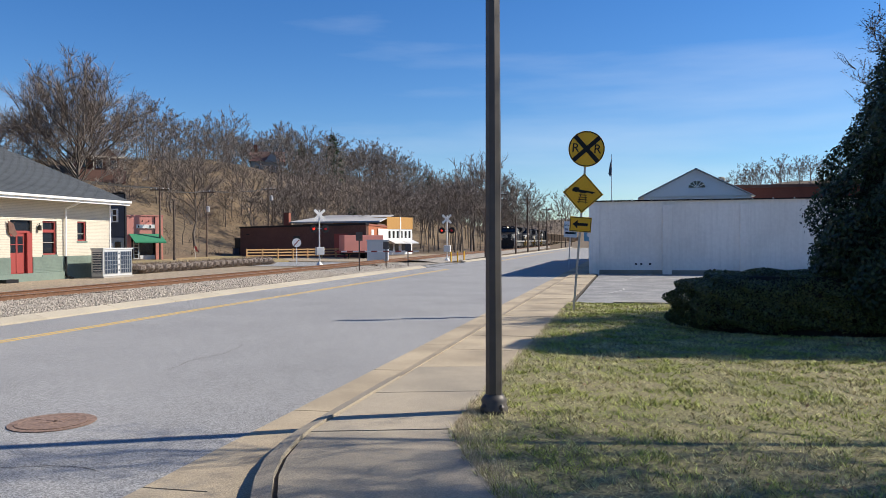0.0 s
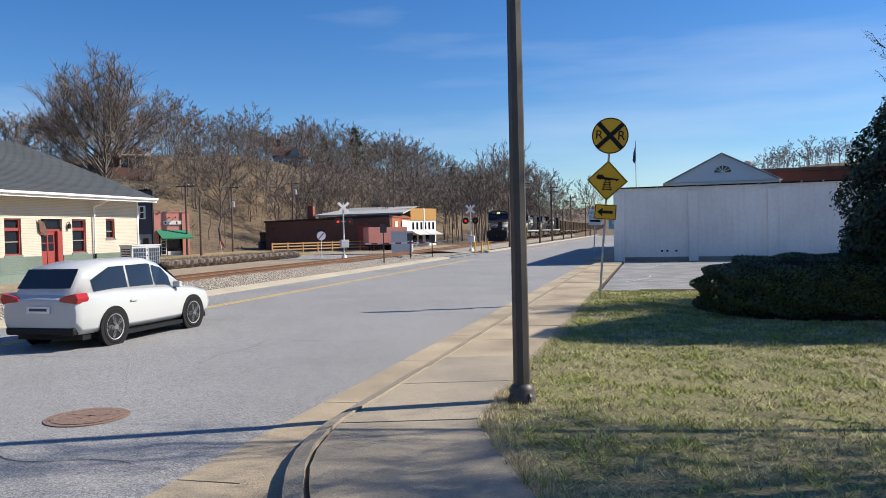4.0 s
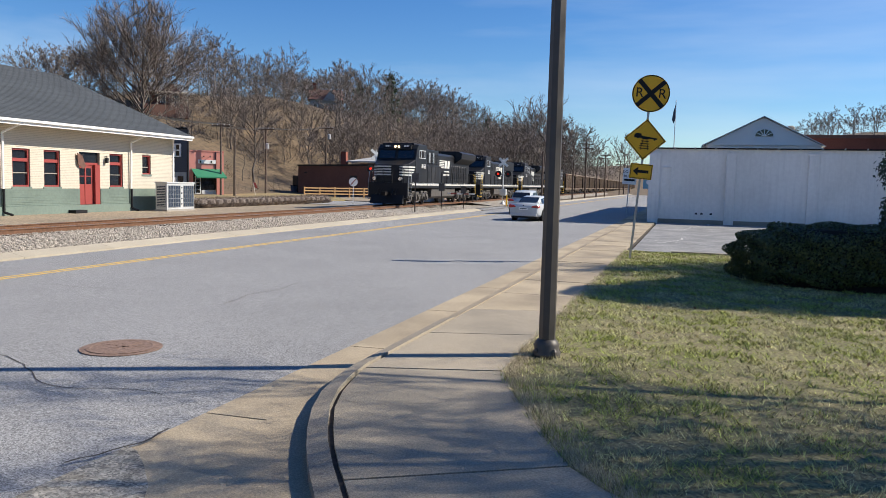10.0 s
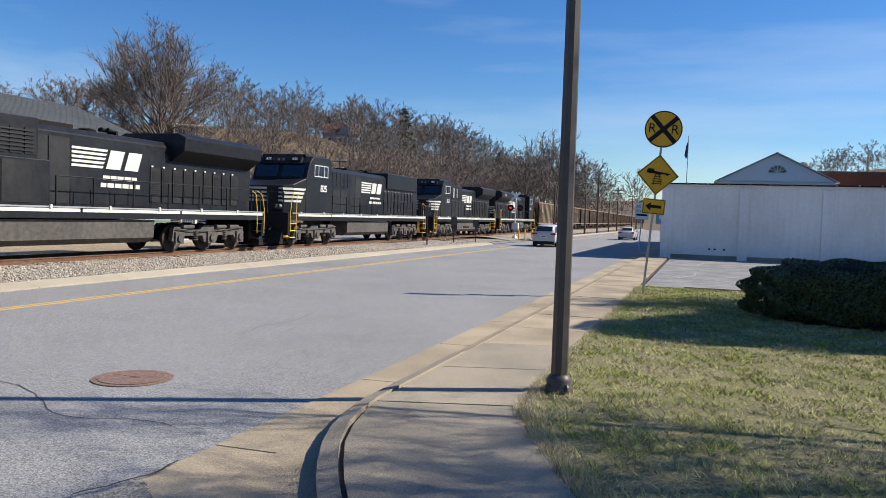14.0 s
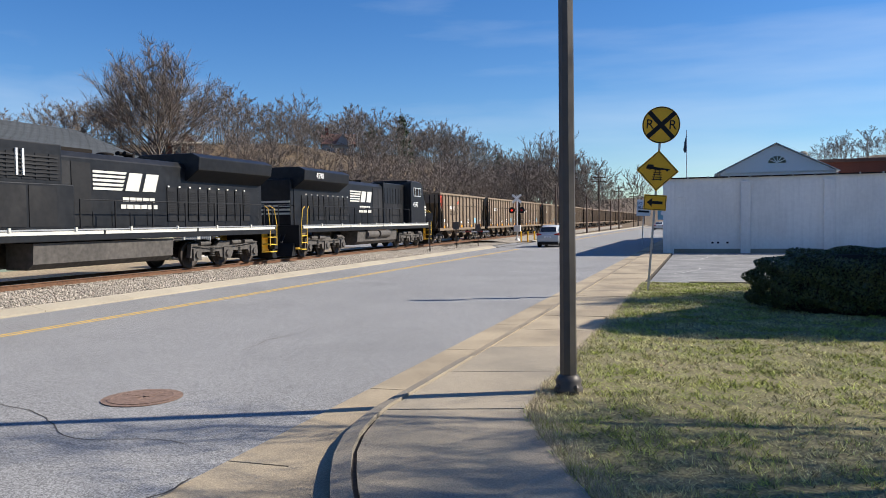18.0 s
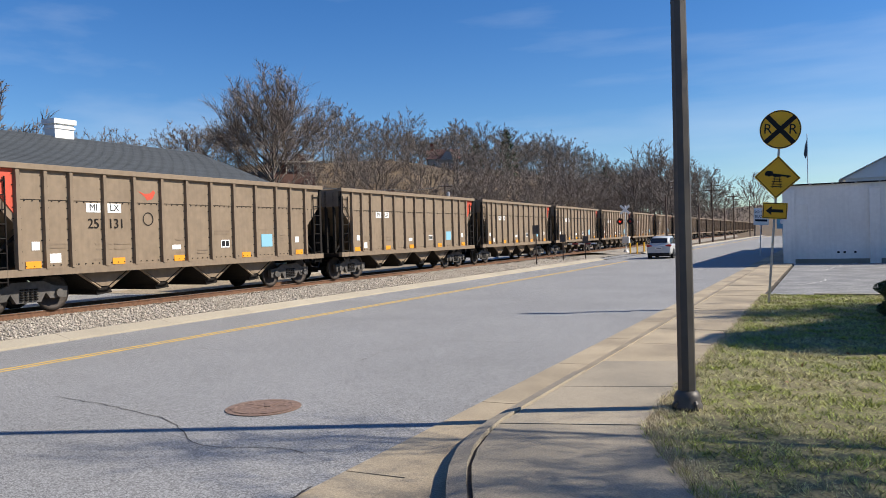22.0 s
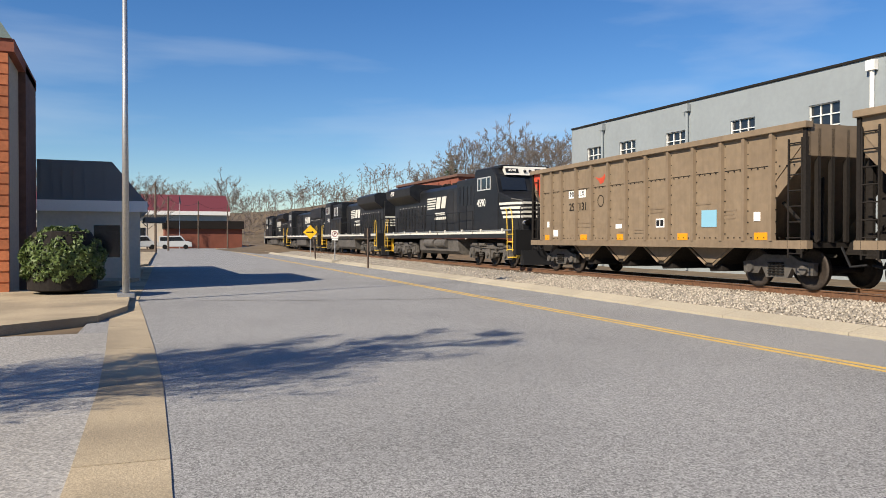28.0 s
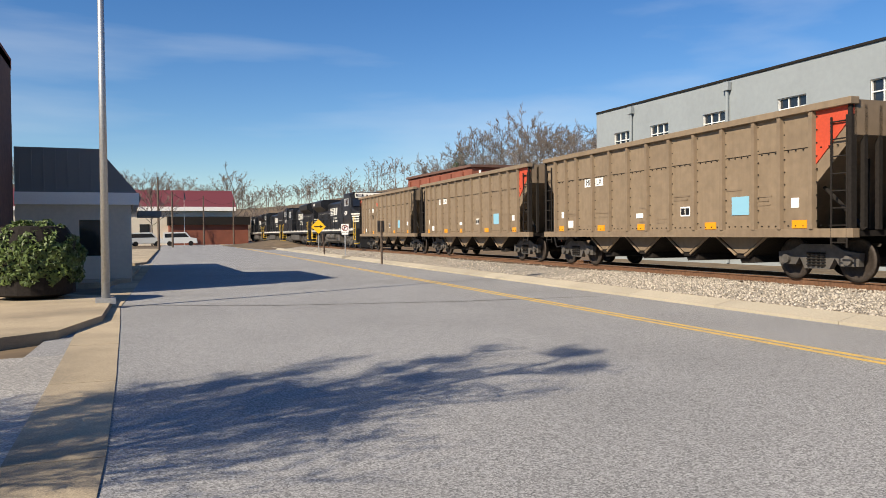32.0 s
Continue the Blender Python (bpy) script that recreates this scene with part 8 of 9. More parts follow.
def crossing_gear():
    signal_mast(-24.9, 59.6, 40)
    signal_mast(-17.9, 75.6, 0)
    G = thing("gate_arm", "red and white crossing gate arm, lowered", "gate arm")
    for k in range(14):
        part("stripe", Shape().box(-0.5 * (k + 1), -0.5 * k, -0.02, 0.02, 1.15, 1.27), M_WHITE if k % 2 else M_REDTRIM, G)
    G.matrix_world = pose(-23.9, 60.5, 0.0, 0, 0, 195)
    C = thing("signal_cabinet", "silver metal signal cabinet beside the crossing", "cabinet")
    part("body", Shape().box(-0.95, 0.95, -0.7, 0.7, 0.1, 2.1), M_ALU, C, bevel=0.03)
    part("roof", Shape().box(-1.05, 1.05, -0.8, 0.8, 2.1, 2.2), M_ALU, C)
    part("door", Shape().box(-0.85, -0.02, -0.73, -0.7, 0.2, 2.0).box(0.02, 0.85, -0.73, -0.7, 0.2, 2.0), M_ALU, C)
    part("plinth", Shape().box(-0.9, 0.9, -0.65, 0.65, -0.1, 0.1), M_CONC_GREY, C)
    C.matrix_world = pose(-22.3, 67.0, 0.0, 0, 0, 15)
    F = thing("rail_fence", "tan wooden three-rail fence beyond the crossing", "fence")
    for k in range(9):
        part("post", Shape().box(-0.07, 0.07, k * 1.9 - 0.07, k * 1.9 + 0.07, -0.1, 1.25), M_FENCEWOOD, F)
    for z in (0.45, 0.8, 1.12):
        for k in range(8):
            part("rail", Shape().box(-0.03, 0.03, k * 1.9 + 0.08, k * 1.9 + 1.82, z - 0.07, z + 0.07), M_FENCEWOOD, F)
    F.matrix_world = pose(-42.0, 79.5, 0, 0, 0, -39)
    O = thing("crossing_post_sign", "round red and white sign on a short post", "road sign")
    part("post", Shape().box(-0.04, 0.04, -0.02, 0.02, 0, 1.6), M_WHITE, O)
    part("disc", Shape().prism(circle(0, 1.95, 0.42, 20), -0.04, -0.02, "y"), M_WHITE, O)
    part("red_cross", Shape().prism([(-0.28, 1.7), (-0.2, 1.65), (0.28, 2.2), (0.2, 2.25)], -0.05, -0.042, "y"), M_REDTRIM, O)
    part("hood", Shape().prism([(-0.42, 1.95), (0.42, 1.95), (0.3, 2.55), (-0.3, 2.55)], -0.038, -0.03, "y"), M_BLACK, O)
    O.matrix_world = pose(-30.5, 67.5, 0.0, 0, 0, 30)
    for k in range(3):
        Bo = thing("bollard", "short yellow steel bollard at the crossing", "bollard", "bollards at the crossing")
        part("tube", Shape().tube((0, 0, -0.1), (0, 0, 1.0), 0.07, 0.07, 10), M_SIGNYEL, Bo)
        Bo.matrix_world = pose(-17.2 + 0.55 * k, 74.3 + 0.5 * k, 0)


def utility_pole(x, y, h, arm=True, z=0.0, lean=0.0, arms=1):
    P = thing("utility_pole", "weathered wooden utility pole with crossarm", "utility pole", "utility poles")
    part("pole", Shape().tube((0, 0, -0.3), (0, 0, h), 0.15, 0.10, 8), M_WOODPOLE, P)
    if arm:
        for k in range(arms):
            part("crossarm", Shape().box(-1.1, 1.1, -0.06, 0.06, h - 0.5 - 0.7 * k, h - 0.36 - 0.7 * k), M_WOODPOLE, P)
            for q in (-1.0, -0.4, 0.4, 1.0):
                part("insulator", Shape().lathe([(0.05, 0), (0.07, 0.06), (0.03, 0.16)], 8, pose(q, 0, h - 0.36 - 0.7 * k)), M_GALV, P)
    P.matrix_world = pose(x, y, z, 0, lean, 12)
    return P


def wire(points, sag=0.6, r=0.012, name="cable", label="thin black overhead cable"):
    pts = []
    for a, b in zip(points, points[1:]):
        a, b = Vector(a), Vector(b)
        for k in range(9):
            t = k / 8
            p = a.lerp(b, t)
            p.z -= sag * 4 * t * (1 - t)
            pts.append(p)
    solid(name, Shape().pipe(pts, r, 4), M_CABLE, label, "cable")


def poles_and_wires():
    for x, y, h in ((-16.8, 100, 8.5), (-16.9, 131, 9.5), (-17.2, 165, 9), (-17.6, 205, 9), (-18.2, 250, 9)):
        utility_pole(x, y, h, True, arms=2)
    for x, y, h in ((-17.0, 92, 6.0), (-17.1, 118, 5.5), (-17.2, 150, 5.5)):
        utility_pole(x, y, h, False)
    for x, y, h, arm in ((-52, 78, 8.4, True), (-48.9, 76, 6.6, False), (-55, 93, 9.1, True), (-53.2, 107.5, 10.3, True)):
        utility_pole(x, y, h - hill(x, y), arm, z=hill(x, y))
    for dx in (-0.8, 0.0, 0.8):
        wire([(-50 + dx, 52, 8.4), (-52 + dx, 78, 8.2), (-55 + dx, 93, 8.9), (-53.2 + dx, 107.5, 10.1)], 0.4, 0.03)
    T = thing("pole_transformer", "grey pole-mounted transformer can", "transformer")
    part("can", Shape().lathe([(0.2, 0), (0.25, 0.05), (0.25, 0.7), (0.1, 0.8)], 12, pose(-54.6, 92.7, 6.0)), M_GALV, T)
    T2 = copy_thing(T, pose(2.0, 14.6, 2.2))
    wire([(-16.8, 100, 8.2), (-16.9, 131, 9.2), (-17.2, 165, 8.7), (-17.6, 205, 8.7), (-18.2, 250, 8.7)], 0.9)
    wire([(-15.8, 100, 8.2), (-15.9, 131, 9.2), (4, 200, 9.5)], 0.9)
    for x, y, h in ((-8.5, -108, 8), (-11, -128, 7.5), (-3.5, -118, 9), (-17, -150, 8), (-22, -152, 7.5)):
        utility_pole(x, y, h, h > 8)
    wire([(-3.5, -118, 8.6), (-8.5, -108, 7.8), (-11, -128, 7.2), (-17, -150, 7.7), (-22, -152, 7.2)], 0.7, 0.02)
    F = thing("flag_pole", "white flag pole with a hanging flag", "flag pole")
    part("pole", Shape().tube((0, 0, 0), (0, 0, 9.2), 0.045, 0.03, 8), M_ALU, F)
    part("flag", Shape().prism([(0.03, 9.0), (-0.16, 8.3), (-0.26, 7.6), (-0.12, 7.3), (0.03, 7.7)], -0.02, 0.05, "y"), M_SLATEBLUE, F, "limp dark flag")
    F.matrix_world = pose(-1.55, 66, 0)
    F2 = copy_thing(F, pose(-14, -150, 0))


def manhole():
    H = thing("manhole_cover", "rusty round iron manhole cover in the asphalt", "manhole cover")
    part("frame", Shape().lathe([(0.0, 0.004), (0.47, 0.004), (0.47, 0.012), (0.42, 0.014)], 32), M_MANHOLE, H)
    part("lid", Shape().lathe([(0.0, 0.012), (0.39, 0.012), (0.4, 0.02), (0.36, 0.022), (0.34, 0.018), (0.0, 0.018)], 32), M_MANHOLE, H)
    for k in range(4):
        a = radians(45 * k)
        part("rib", Shape().box(-0.2, 0.2, -0.012, 0.012, 0.017, 0.021, pose(0.08 * math.cos(a), 0.08 * math.sin(a), 0, 0, 0, 45 * k + 20)), M_MANHOLE, H)
    H.matrix_world = pose(-6.6, 8.0, 0.0, 0, 0, 20)


def cracks():
    rng = random.Random(5)
    def crack(name, x, y, ang, n, step, w, z, material=M_JOINT, label="dark crack in the paving"):
        s = Shape()
        a = ang
        p = (x, y)
        for k in range(n):
            a += rng.uniform(-0.5, 0.5)
            a += (ang - a) * 0.3
            q = (p[0] + step * math.cos(a), p[1] + step * math.sin(a))
            nx, ny = -math.sin(a) * w, math.cos(a) * w
            s.add([(p[0] - nx, p[1] - ny, z), (q[0] - nx, q[1] - ny, z), (q[0] + nx, q[1] + ny, z), (p[0] + nx, p[1] + ny, z)], [(0, 1, 2, 3)])
            p = q
        solid(name, s, material, label, "crack", kind="structure")
    crack("crack_driveway", -4.1, -8.4, 1.08, 25, 0.12, 0.016, 0.031)
    crack("crack_corner", -4.3, 4.7, 1.5, 8, 0.12, 0.012, 0.034)
    for k in range(12):
        crack("crack_road", rng.uniform(-11, -4.6), rng.uniform(-14, 24), rng.choice((0.1, 1.5, 3.0)), rng.randint(10, 30), 0.18, 0.006, 0.005)
    for k in range(16):
        crack("lot_crack", rng.uniform(-1.2, 8), rng.uniform(27, 45), rng.choice((0.05, 0.2, 3.0, 1.4)), rng.randint(14, 34), 0.25, 0.025, 0.104, M_PALECRACK, "pale weathered crack in the lot")
    # the narrow sealed seam across the road
    s = Shape()
    pts = [(-4.6, -37.5), (-8, -35.5), (-12, -34.5), (-15.6, -34.2)]
    for (xa, ya), (xb, yb) in zip(pts, pts[1:]):
        s.add([(xa, ya, 0.005), (xb, yb, 0.005), (xb, yb + 0.05, 0.005), (xa, ya + 0.05, 0.005)], [(0, 1, 2, 3)])
    solid("road_seam", s, M_JOINT, "thin dark sealed seam across the road", "seam", kind="structure")
    solid("kerb_drain", Shape().box(-15.8, -15.35, 2.1, 2.7, 0.0, 0.17), M_CONC_DARK, "dark broken kerb drain", "drain", kind="structure")


def monument_sign():
    S = thing("stone_monument_sign", "grey granite monument sign with raised white letters", "monument sign")
    # face towards +y; runs from its tall end at the walk
    part("slab", Shape().prism([(-0.45, 0.0), (-0.45, 2.62), (2.4, 1.75), (4.4, 1.6), (4.4, 0.0)], -0.32, 0.0, "y"), M_GRANITE, S, bevel=0.03)
    part("end_pier", Shape().box(-0.62, -0.45, -0.36, 0.04, 0.0, 2.66), M_GRANITE, S)
    part("top_cap", Shape().prism([(-0.64, 2.66), (-0.64, 2.74), (2.4, 1.84), (4.4, 1.7), (4.4, 1.6), (2.4, 1.75)], -0.37, 0.05, "y"), M_GRANITE, S)
    # name drawn as plain blocks of the letters' size
    x = -0.15
    for w, h in ((0.26, 0.52), (0.26, 0.52), (0.34, 0.36), (0.32, 0.36), (0.32, 0.36), (0.36, 0.36), (0.42, 0.56)):
        part("name_block", Shape().box(x, x + w, 0.0, 0.05, 1.52, 1.52 + h), M_WHITE, S, "white raised name block", bevel=0.03)
        x += w + 0.05
    for t, z in (("Corporate", 1.2), ("Headquarters", 0.98)):
        lettering(t, 0.24, M_WHITE, S, pose(-0.25, 0.03, z, 90, 0, 180), "white raised letters", align="RIGHT")
    S.matrix_world = pose(0.2, -12.75, 0.2, 0, 0, 0)


front_pole()
rear_lamp()
crossing_sign()
small_signs()
crossing_gear()
poles_and_wires()
manhole()
cracks()
monument_sign()


# ---- plants ----
def grow(rng, height, spread, limbs=9, stems=1, twigs=5, levels=3, clear=0.3, up=0.55, wob=0.2):
    """Branches of a bare tree as (start, end, start radius, end radius, level)."""
    out = []

    def branch(p, d, length, r, level):
        n = 4 if level == 1 else 3 if level < levels else 2
        for k in range(n):
            d = (d + Vector((rng.gauss(0, wob), rng.gauss(0, wob), rng.gauss(0.08, 0.6 * wob)))).normalized()
            q = p + d * (length / n)
            r1 = r * 0.78
            out.append((p, q, r, r1, level))
            if level < levels:
                for _ in range(2 if level == 1 else twigs // 2 + rng.randint(0, 1)):
                    a = rng.uniform(0, 6.283)
                    side = Vector((math.cos(a), math.sin(a), rng.uniform(0.1, 0.9))).normalized()
                    branch(q, (d * 0.6 + side).normalized(), length * rng.uniform(0.4, 0.62), r1 * 0.55, level + 1)
            p, r = q, r1

    for s in range(stems):
        a = rng.uniform(0, 6.283)
        lean = 0.06 if stems == 1 else 0.34
        d = Vector((math.cos(a) * lean, math.sin(a) * lean, 1)).normalized()
        p = Vector((math.cos(a), math.sin(a), 0)) * (0.0 if stems == 1 else 0.18)
        r = height * (0.017 if stems == 1 else 0.011)
        n = 8
        for k in range(n):
            d = (d + Vector((rng.gauss(0, 0.06), rng.gauss(0, 0.06), 0.12))).normalized()
            q = p + d * (height * 0.86 / n)
            r1 = r * (0.86 if k else 0.8)
            out.append((p, q, r, r1, 0))
            if (k + 1) / n > clear:
                for _ in range(max(1, round(limbs / n / (1 - clear) / (1 if stems == 1 else 2)))):
                    b = rng.uniform(0, 6.283)
                    t = (k + 1) / n
                    side = Vector((math.cos(b), math.sin(b), up + 0.5 * t)).normalized()
                    branch(q, side, spread * (1.15 - 0.75 * t) * rng.uniform(0.75, 1.1), r1 * 0.5, 1)
            p, r = q, r1
    return out


def twig_mesh(branches, rng, thin=3, wide=0.016, fuzz=2):
    """Wood of the lower levels as prisms, twigs as thin blades. Two arrays of vertices and triangles each."""
    V, F, TV, TF = [], [], [], []
    for p, q, r0, r1, level in branches:
        d = (q - p).normalized()
        u = d.orthogonal().normalized()
        w = d.cross(u)
        if level < thin:
            n = 6 if level == 0 else 4 if level == 1 else 3
            o = len(V)
            for c, r in ((p, r0), (q, r1)):
                for k in range(n):
                    a = 2 * math.pi * k / n
                    V.append(c + (u * math.cos(a) + w * math.sin(a)) * max(r, 0.0006 if level > 1 else 0.0015))
            for k in range(n):
                k2 = (k + 1) % n
                F += [(o + k, o + k2, o + n + k2), (o + k, o + n + k2, o + n + k)]
        else:
            a = rng.uniform(0, 6.283)
            s = (u * math.cos(a) + w * math.sin(a)) * max(r0, wide)
            o = len(TV)
            TV += [p - s, p + s, q]
            TF.append((o, o + 1, o + 2))
            for _ in range(fuzz):
                b = p.lerp(q, rng.uniform(0.2, 1.0))
                e = b + (d + Vector((rng.gauss(0, 0.7), rng.gauss(0, 0.7), rng.gauss(0.25, 0.6)))).normalized() * (q - p).length * rng.uniform(0.5, 1.1)
                o = len(TV)
                TV += [b - s * 0.7, b + s * 0.7, e]
                TF.append((o, o + 1, o + 2))
    return np.array(V), np.array(F), np.array(TV), np.array(TF)


def bare_tree(x, y, z, height, spread, seed, label, twig=None, stems=1, limbs=12, twigs=6, clear=0.3, pods=0, wide=0.012, name="bare_tree"):
    rng = random.Random(seed)
    br = grow(rng, height, spread, limbs, stems, twigs, 3, clear)
    V, F, TV, TF = twig_mesh(br, rng, 3, wide)
    T = thing(name, label, "tree", at=pose(x, y, z))
    part("trunk", raw("trunk", V, F), M_BARK, T, "grey-brown trunk and limbs")
    part("crown", raw("crown", TV, TF), twig or M_TWIG, T, "fine bare twigs")
    if pods:
        pts = [q for p, q, a, b, l in br if l == 3]
        pv, pf = [], []
        for q in pts:
            for _ in range(pods):
                c = q + Vector((rng.gauss(0, 0.06), rng.gauss(0, 0.06), rng.gauss(0, 0.06)))
                o = len(pv)
                s = rng.uniform(0.012, 0.03)
                pv += [c + Vector((s, 0, 0)), c + Vector((-s, 0.3 * s, 0)), c + Vector((0, s, s)), c + Vector((0, -s, s * 0.4))]
                pf += [(o, o + 1, o + 2), (o, o + 2, o + 3), (o, o + 3, o + 1)]
        part("seed_pods", raw("seed_pods", np.array(pv), np.array(pf)), M_NEAR_BLACK, T, "small dark seed pods", kind="stuff")
    return T


def leaf_cloud(points, normals, size, rng, jitter=0.6, droop=0.0):
    """A leaf blade at every point, roughly facing outwards."""
    n = len(points)
    nm = normals + rng.normal(0, jitter, (n, 3))
    nm /= np.linalg.norm(nm, axis=1)[:, None] + 1e-9
    t = np.cross(nm, rng.normal(0, 1, (n, 3)))
    t /= np.linalg.norm(t, axis=1)[:, None] + 1e-9
    b = np.cross(nm, t)
    s = size * rng.uniform(0.6, 1.3, n)[:, None]
    p = np.stack([points - t * s, points - b * s * 0.45, points + t * s, points + b * s * 0.45], 1)
    return p.reshape(-1, 3), np.arange(4 * n).reshape(-1, 4)


def rounded_box_points(rng, n, sx, sy, sz, power=4.0, lump=0.06):
    """Points and normals on a rounded box of half sizes sx, sy and height sz, uneven."""
    d = rng.normal(0, 1, (n * 3, 3))
    d = d[d[:, 2] > -0.55 * np.linalg.norm(d, axis=1)][:n]
    k = (np.abs(d / np.array([1, 1, 1])) ** power).sum(1) ** (1 / power)
    u = d / k[:, None]
    bump = 1 + lump * np.sin(u[:, 0] * 9 + 1) * np.sin(u[:, 1] * 8) + lump * 0.7 * np.sin(u[:, 2] * 11 + u[:, 0] * 13)
    p = u * bump[:, None] * np.array([sx, sy, sz])
    nm = u ** 3 / np.array([sx, sy, sz])
    nm /= np.linalg.norm(nm, axis=1)[:, None]
    return p, nm


def hedge(name, label, x, y, sx, sy, h, material, seed, n=14000, size=0.045, power=4.5, category="hedge", z=0.1):
    rng = np.random.default_rng(seed)
    H = thing(name, label, category, at=pose(x, y, z))
    p, nm = rounded_box_points(rng, n, sx, sy, h / 2, power)
    p[:, 0] += 0.03 * np.sin(p[:, 1] * 5)
    depth = rng.uniform(0, 1, len(p)) ** 2 * 0.12
    p = p - nm * depth[:, None] + np.array([0, 0, h / 2])
    V, F = leaf_cloud(p, nm, size, rng)
    part("foliage", raw("foliage", V, F), material, H, kind="stuff")
    # added near-black body stands in for the shade between the leaves
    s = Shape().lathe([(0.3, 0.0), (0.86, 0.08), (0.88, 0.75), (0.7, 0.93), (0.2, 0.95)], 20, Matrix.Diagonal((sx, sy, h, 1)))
    part("inner_core", s, M_NEAR_BLACK, H)
    return H


def conical_evergreen(x, y, z, h, r, seed, n=120000):
    rng = np.random.default_rng(seed)
    T = thing("conical_evergreen", "tall dense conical evergreen with dark glossy leaves", "tree", at=pose(x, y, z))
    t = 1 - np.sqrt(rng.uniform(0.0, 1, n))
    a = rng.uniform(0, 6.283, n)
    prof = np.interp(t, [0, 0.06, 0.18, 0.5, 0.8, 1.0], [0.62, 0.9, 1.0, 0.8, 0.5, 0.04])
    lump = 1 + 0.10 * np.sin(5 * a + 14 * t) + 0.07 * np.sin(11 * a - 23 * t) + 0.02 * rng.normal(0, 1, n)
    rad = r * prof * lump * (1 - 0.16 * rng.uniform(0, 1, n) ** 2)
    p = np.stack([rad * np.cos(a), rad * np.sin(a), 0.15 + t * (h - 0.2)], 1)
    nm = np.stack([np.cos(a), np.sin(a), np.full(n, 0.5)], 1)
    V, F = leaf_cloud(p, nm, 0.055, rng, 0.7)
    part("foliage", raw("foliage", V, F), M_LEAF_DARK, T, kind="stuff")
    # black cone added as the shade deep in the foliage
    part("inner_core", Shape().lathe([(0.5 * r, 0.1), (0.84 * r, 0.15 * h), (0.64 * r, 0.5 * h), (0.36 * r, 0.8 * h), (0.02, 0.97 * h)], 18), M_NEAR_BLACK, T)
    part("trunk", Shape().tube((0, 0, -0.2), (0, 0, 1.0), 0.16, 0.14), M_BARK, T)


def pine(x, y, z, h, r, seed):
    rng = np.random.default_rng(seed)
    T = thing("pine_tree", "dark green pine among the bare trees", "tree", at=pose(x, y, z))
    pts, nms = [], []
    for _ in range(72):
        t = 0.18 + 0.8 * rng.uniform(0, 1) ** 0.85
        a, length = rng.uniform(0, 6.283), r * (1.06 - t) ** 0.75 * rng.uniform(0.55, 1.1)
        s = np.linspace(0.15, 1, 30)
        side = rng.normal(0, 0.16, (30, 3)) * (0.4 + length)
        p = np.stack([length * s * math.cos(a), length * s * math.sin(a), t * h + 0.18 * length * s - 0.16 * length * s * s], 1) + side * np.array([1, 1, 0.55])
        pts.append(p)
        nms.append(np.tile([0.35 * math.cos(a), 0.35 * math.sin(a), 1.0], (30, 1)))
    V, F = leaf_cloud(np.concatenate(pts), np.concatenate(nms), 0.30, rng, 0.7)
    part("crown", raw("crown", V, F), M_LEAF_PINE, T, "tiers of dark needles")
    part("trunk", Shape().tube((0, 0, -0.5), (0, 0, h * 0.95), h * 0.016, 0.03, 6), M_BARK, T)


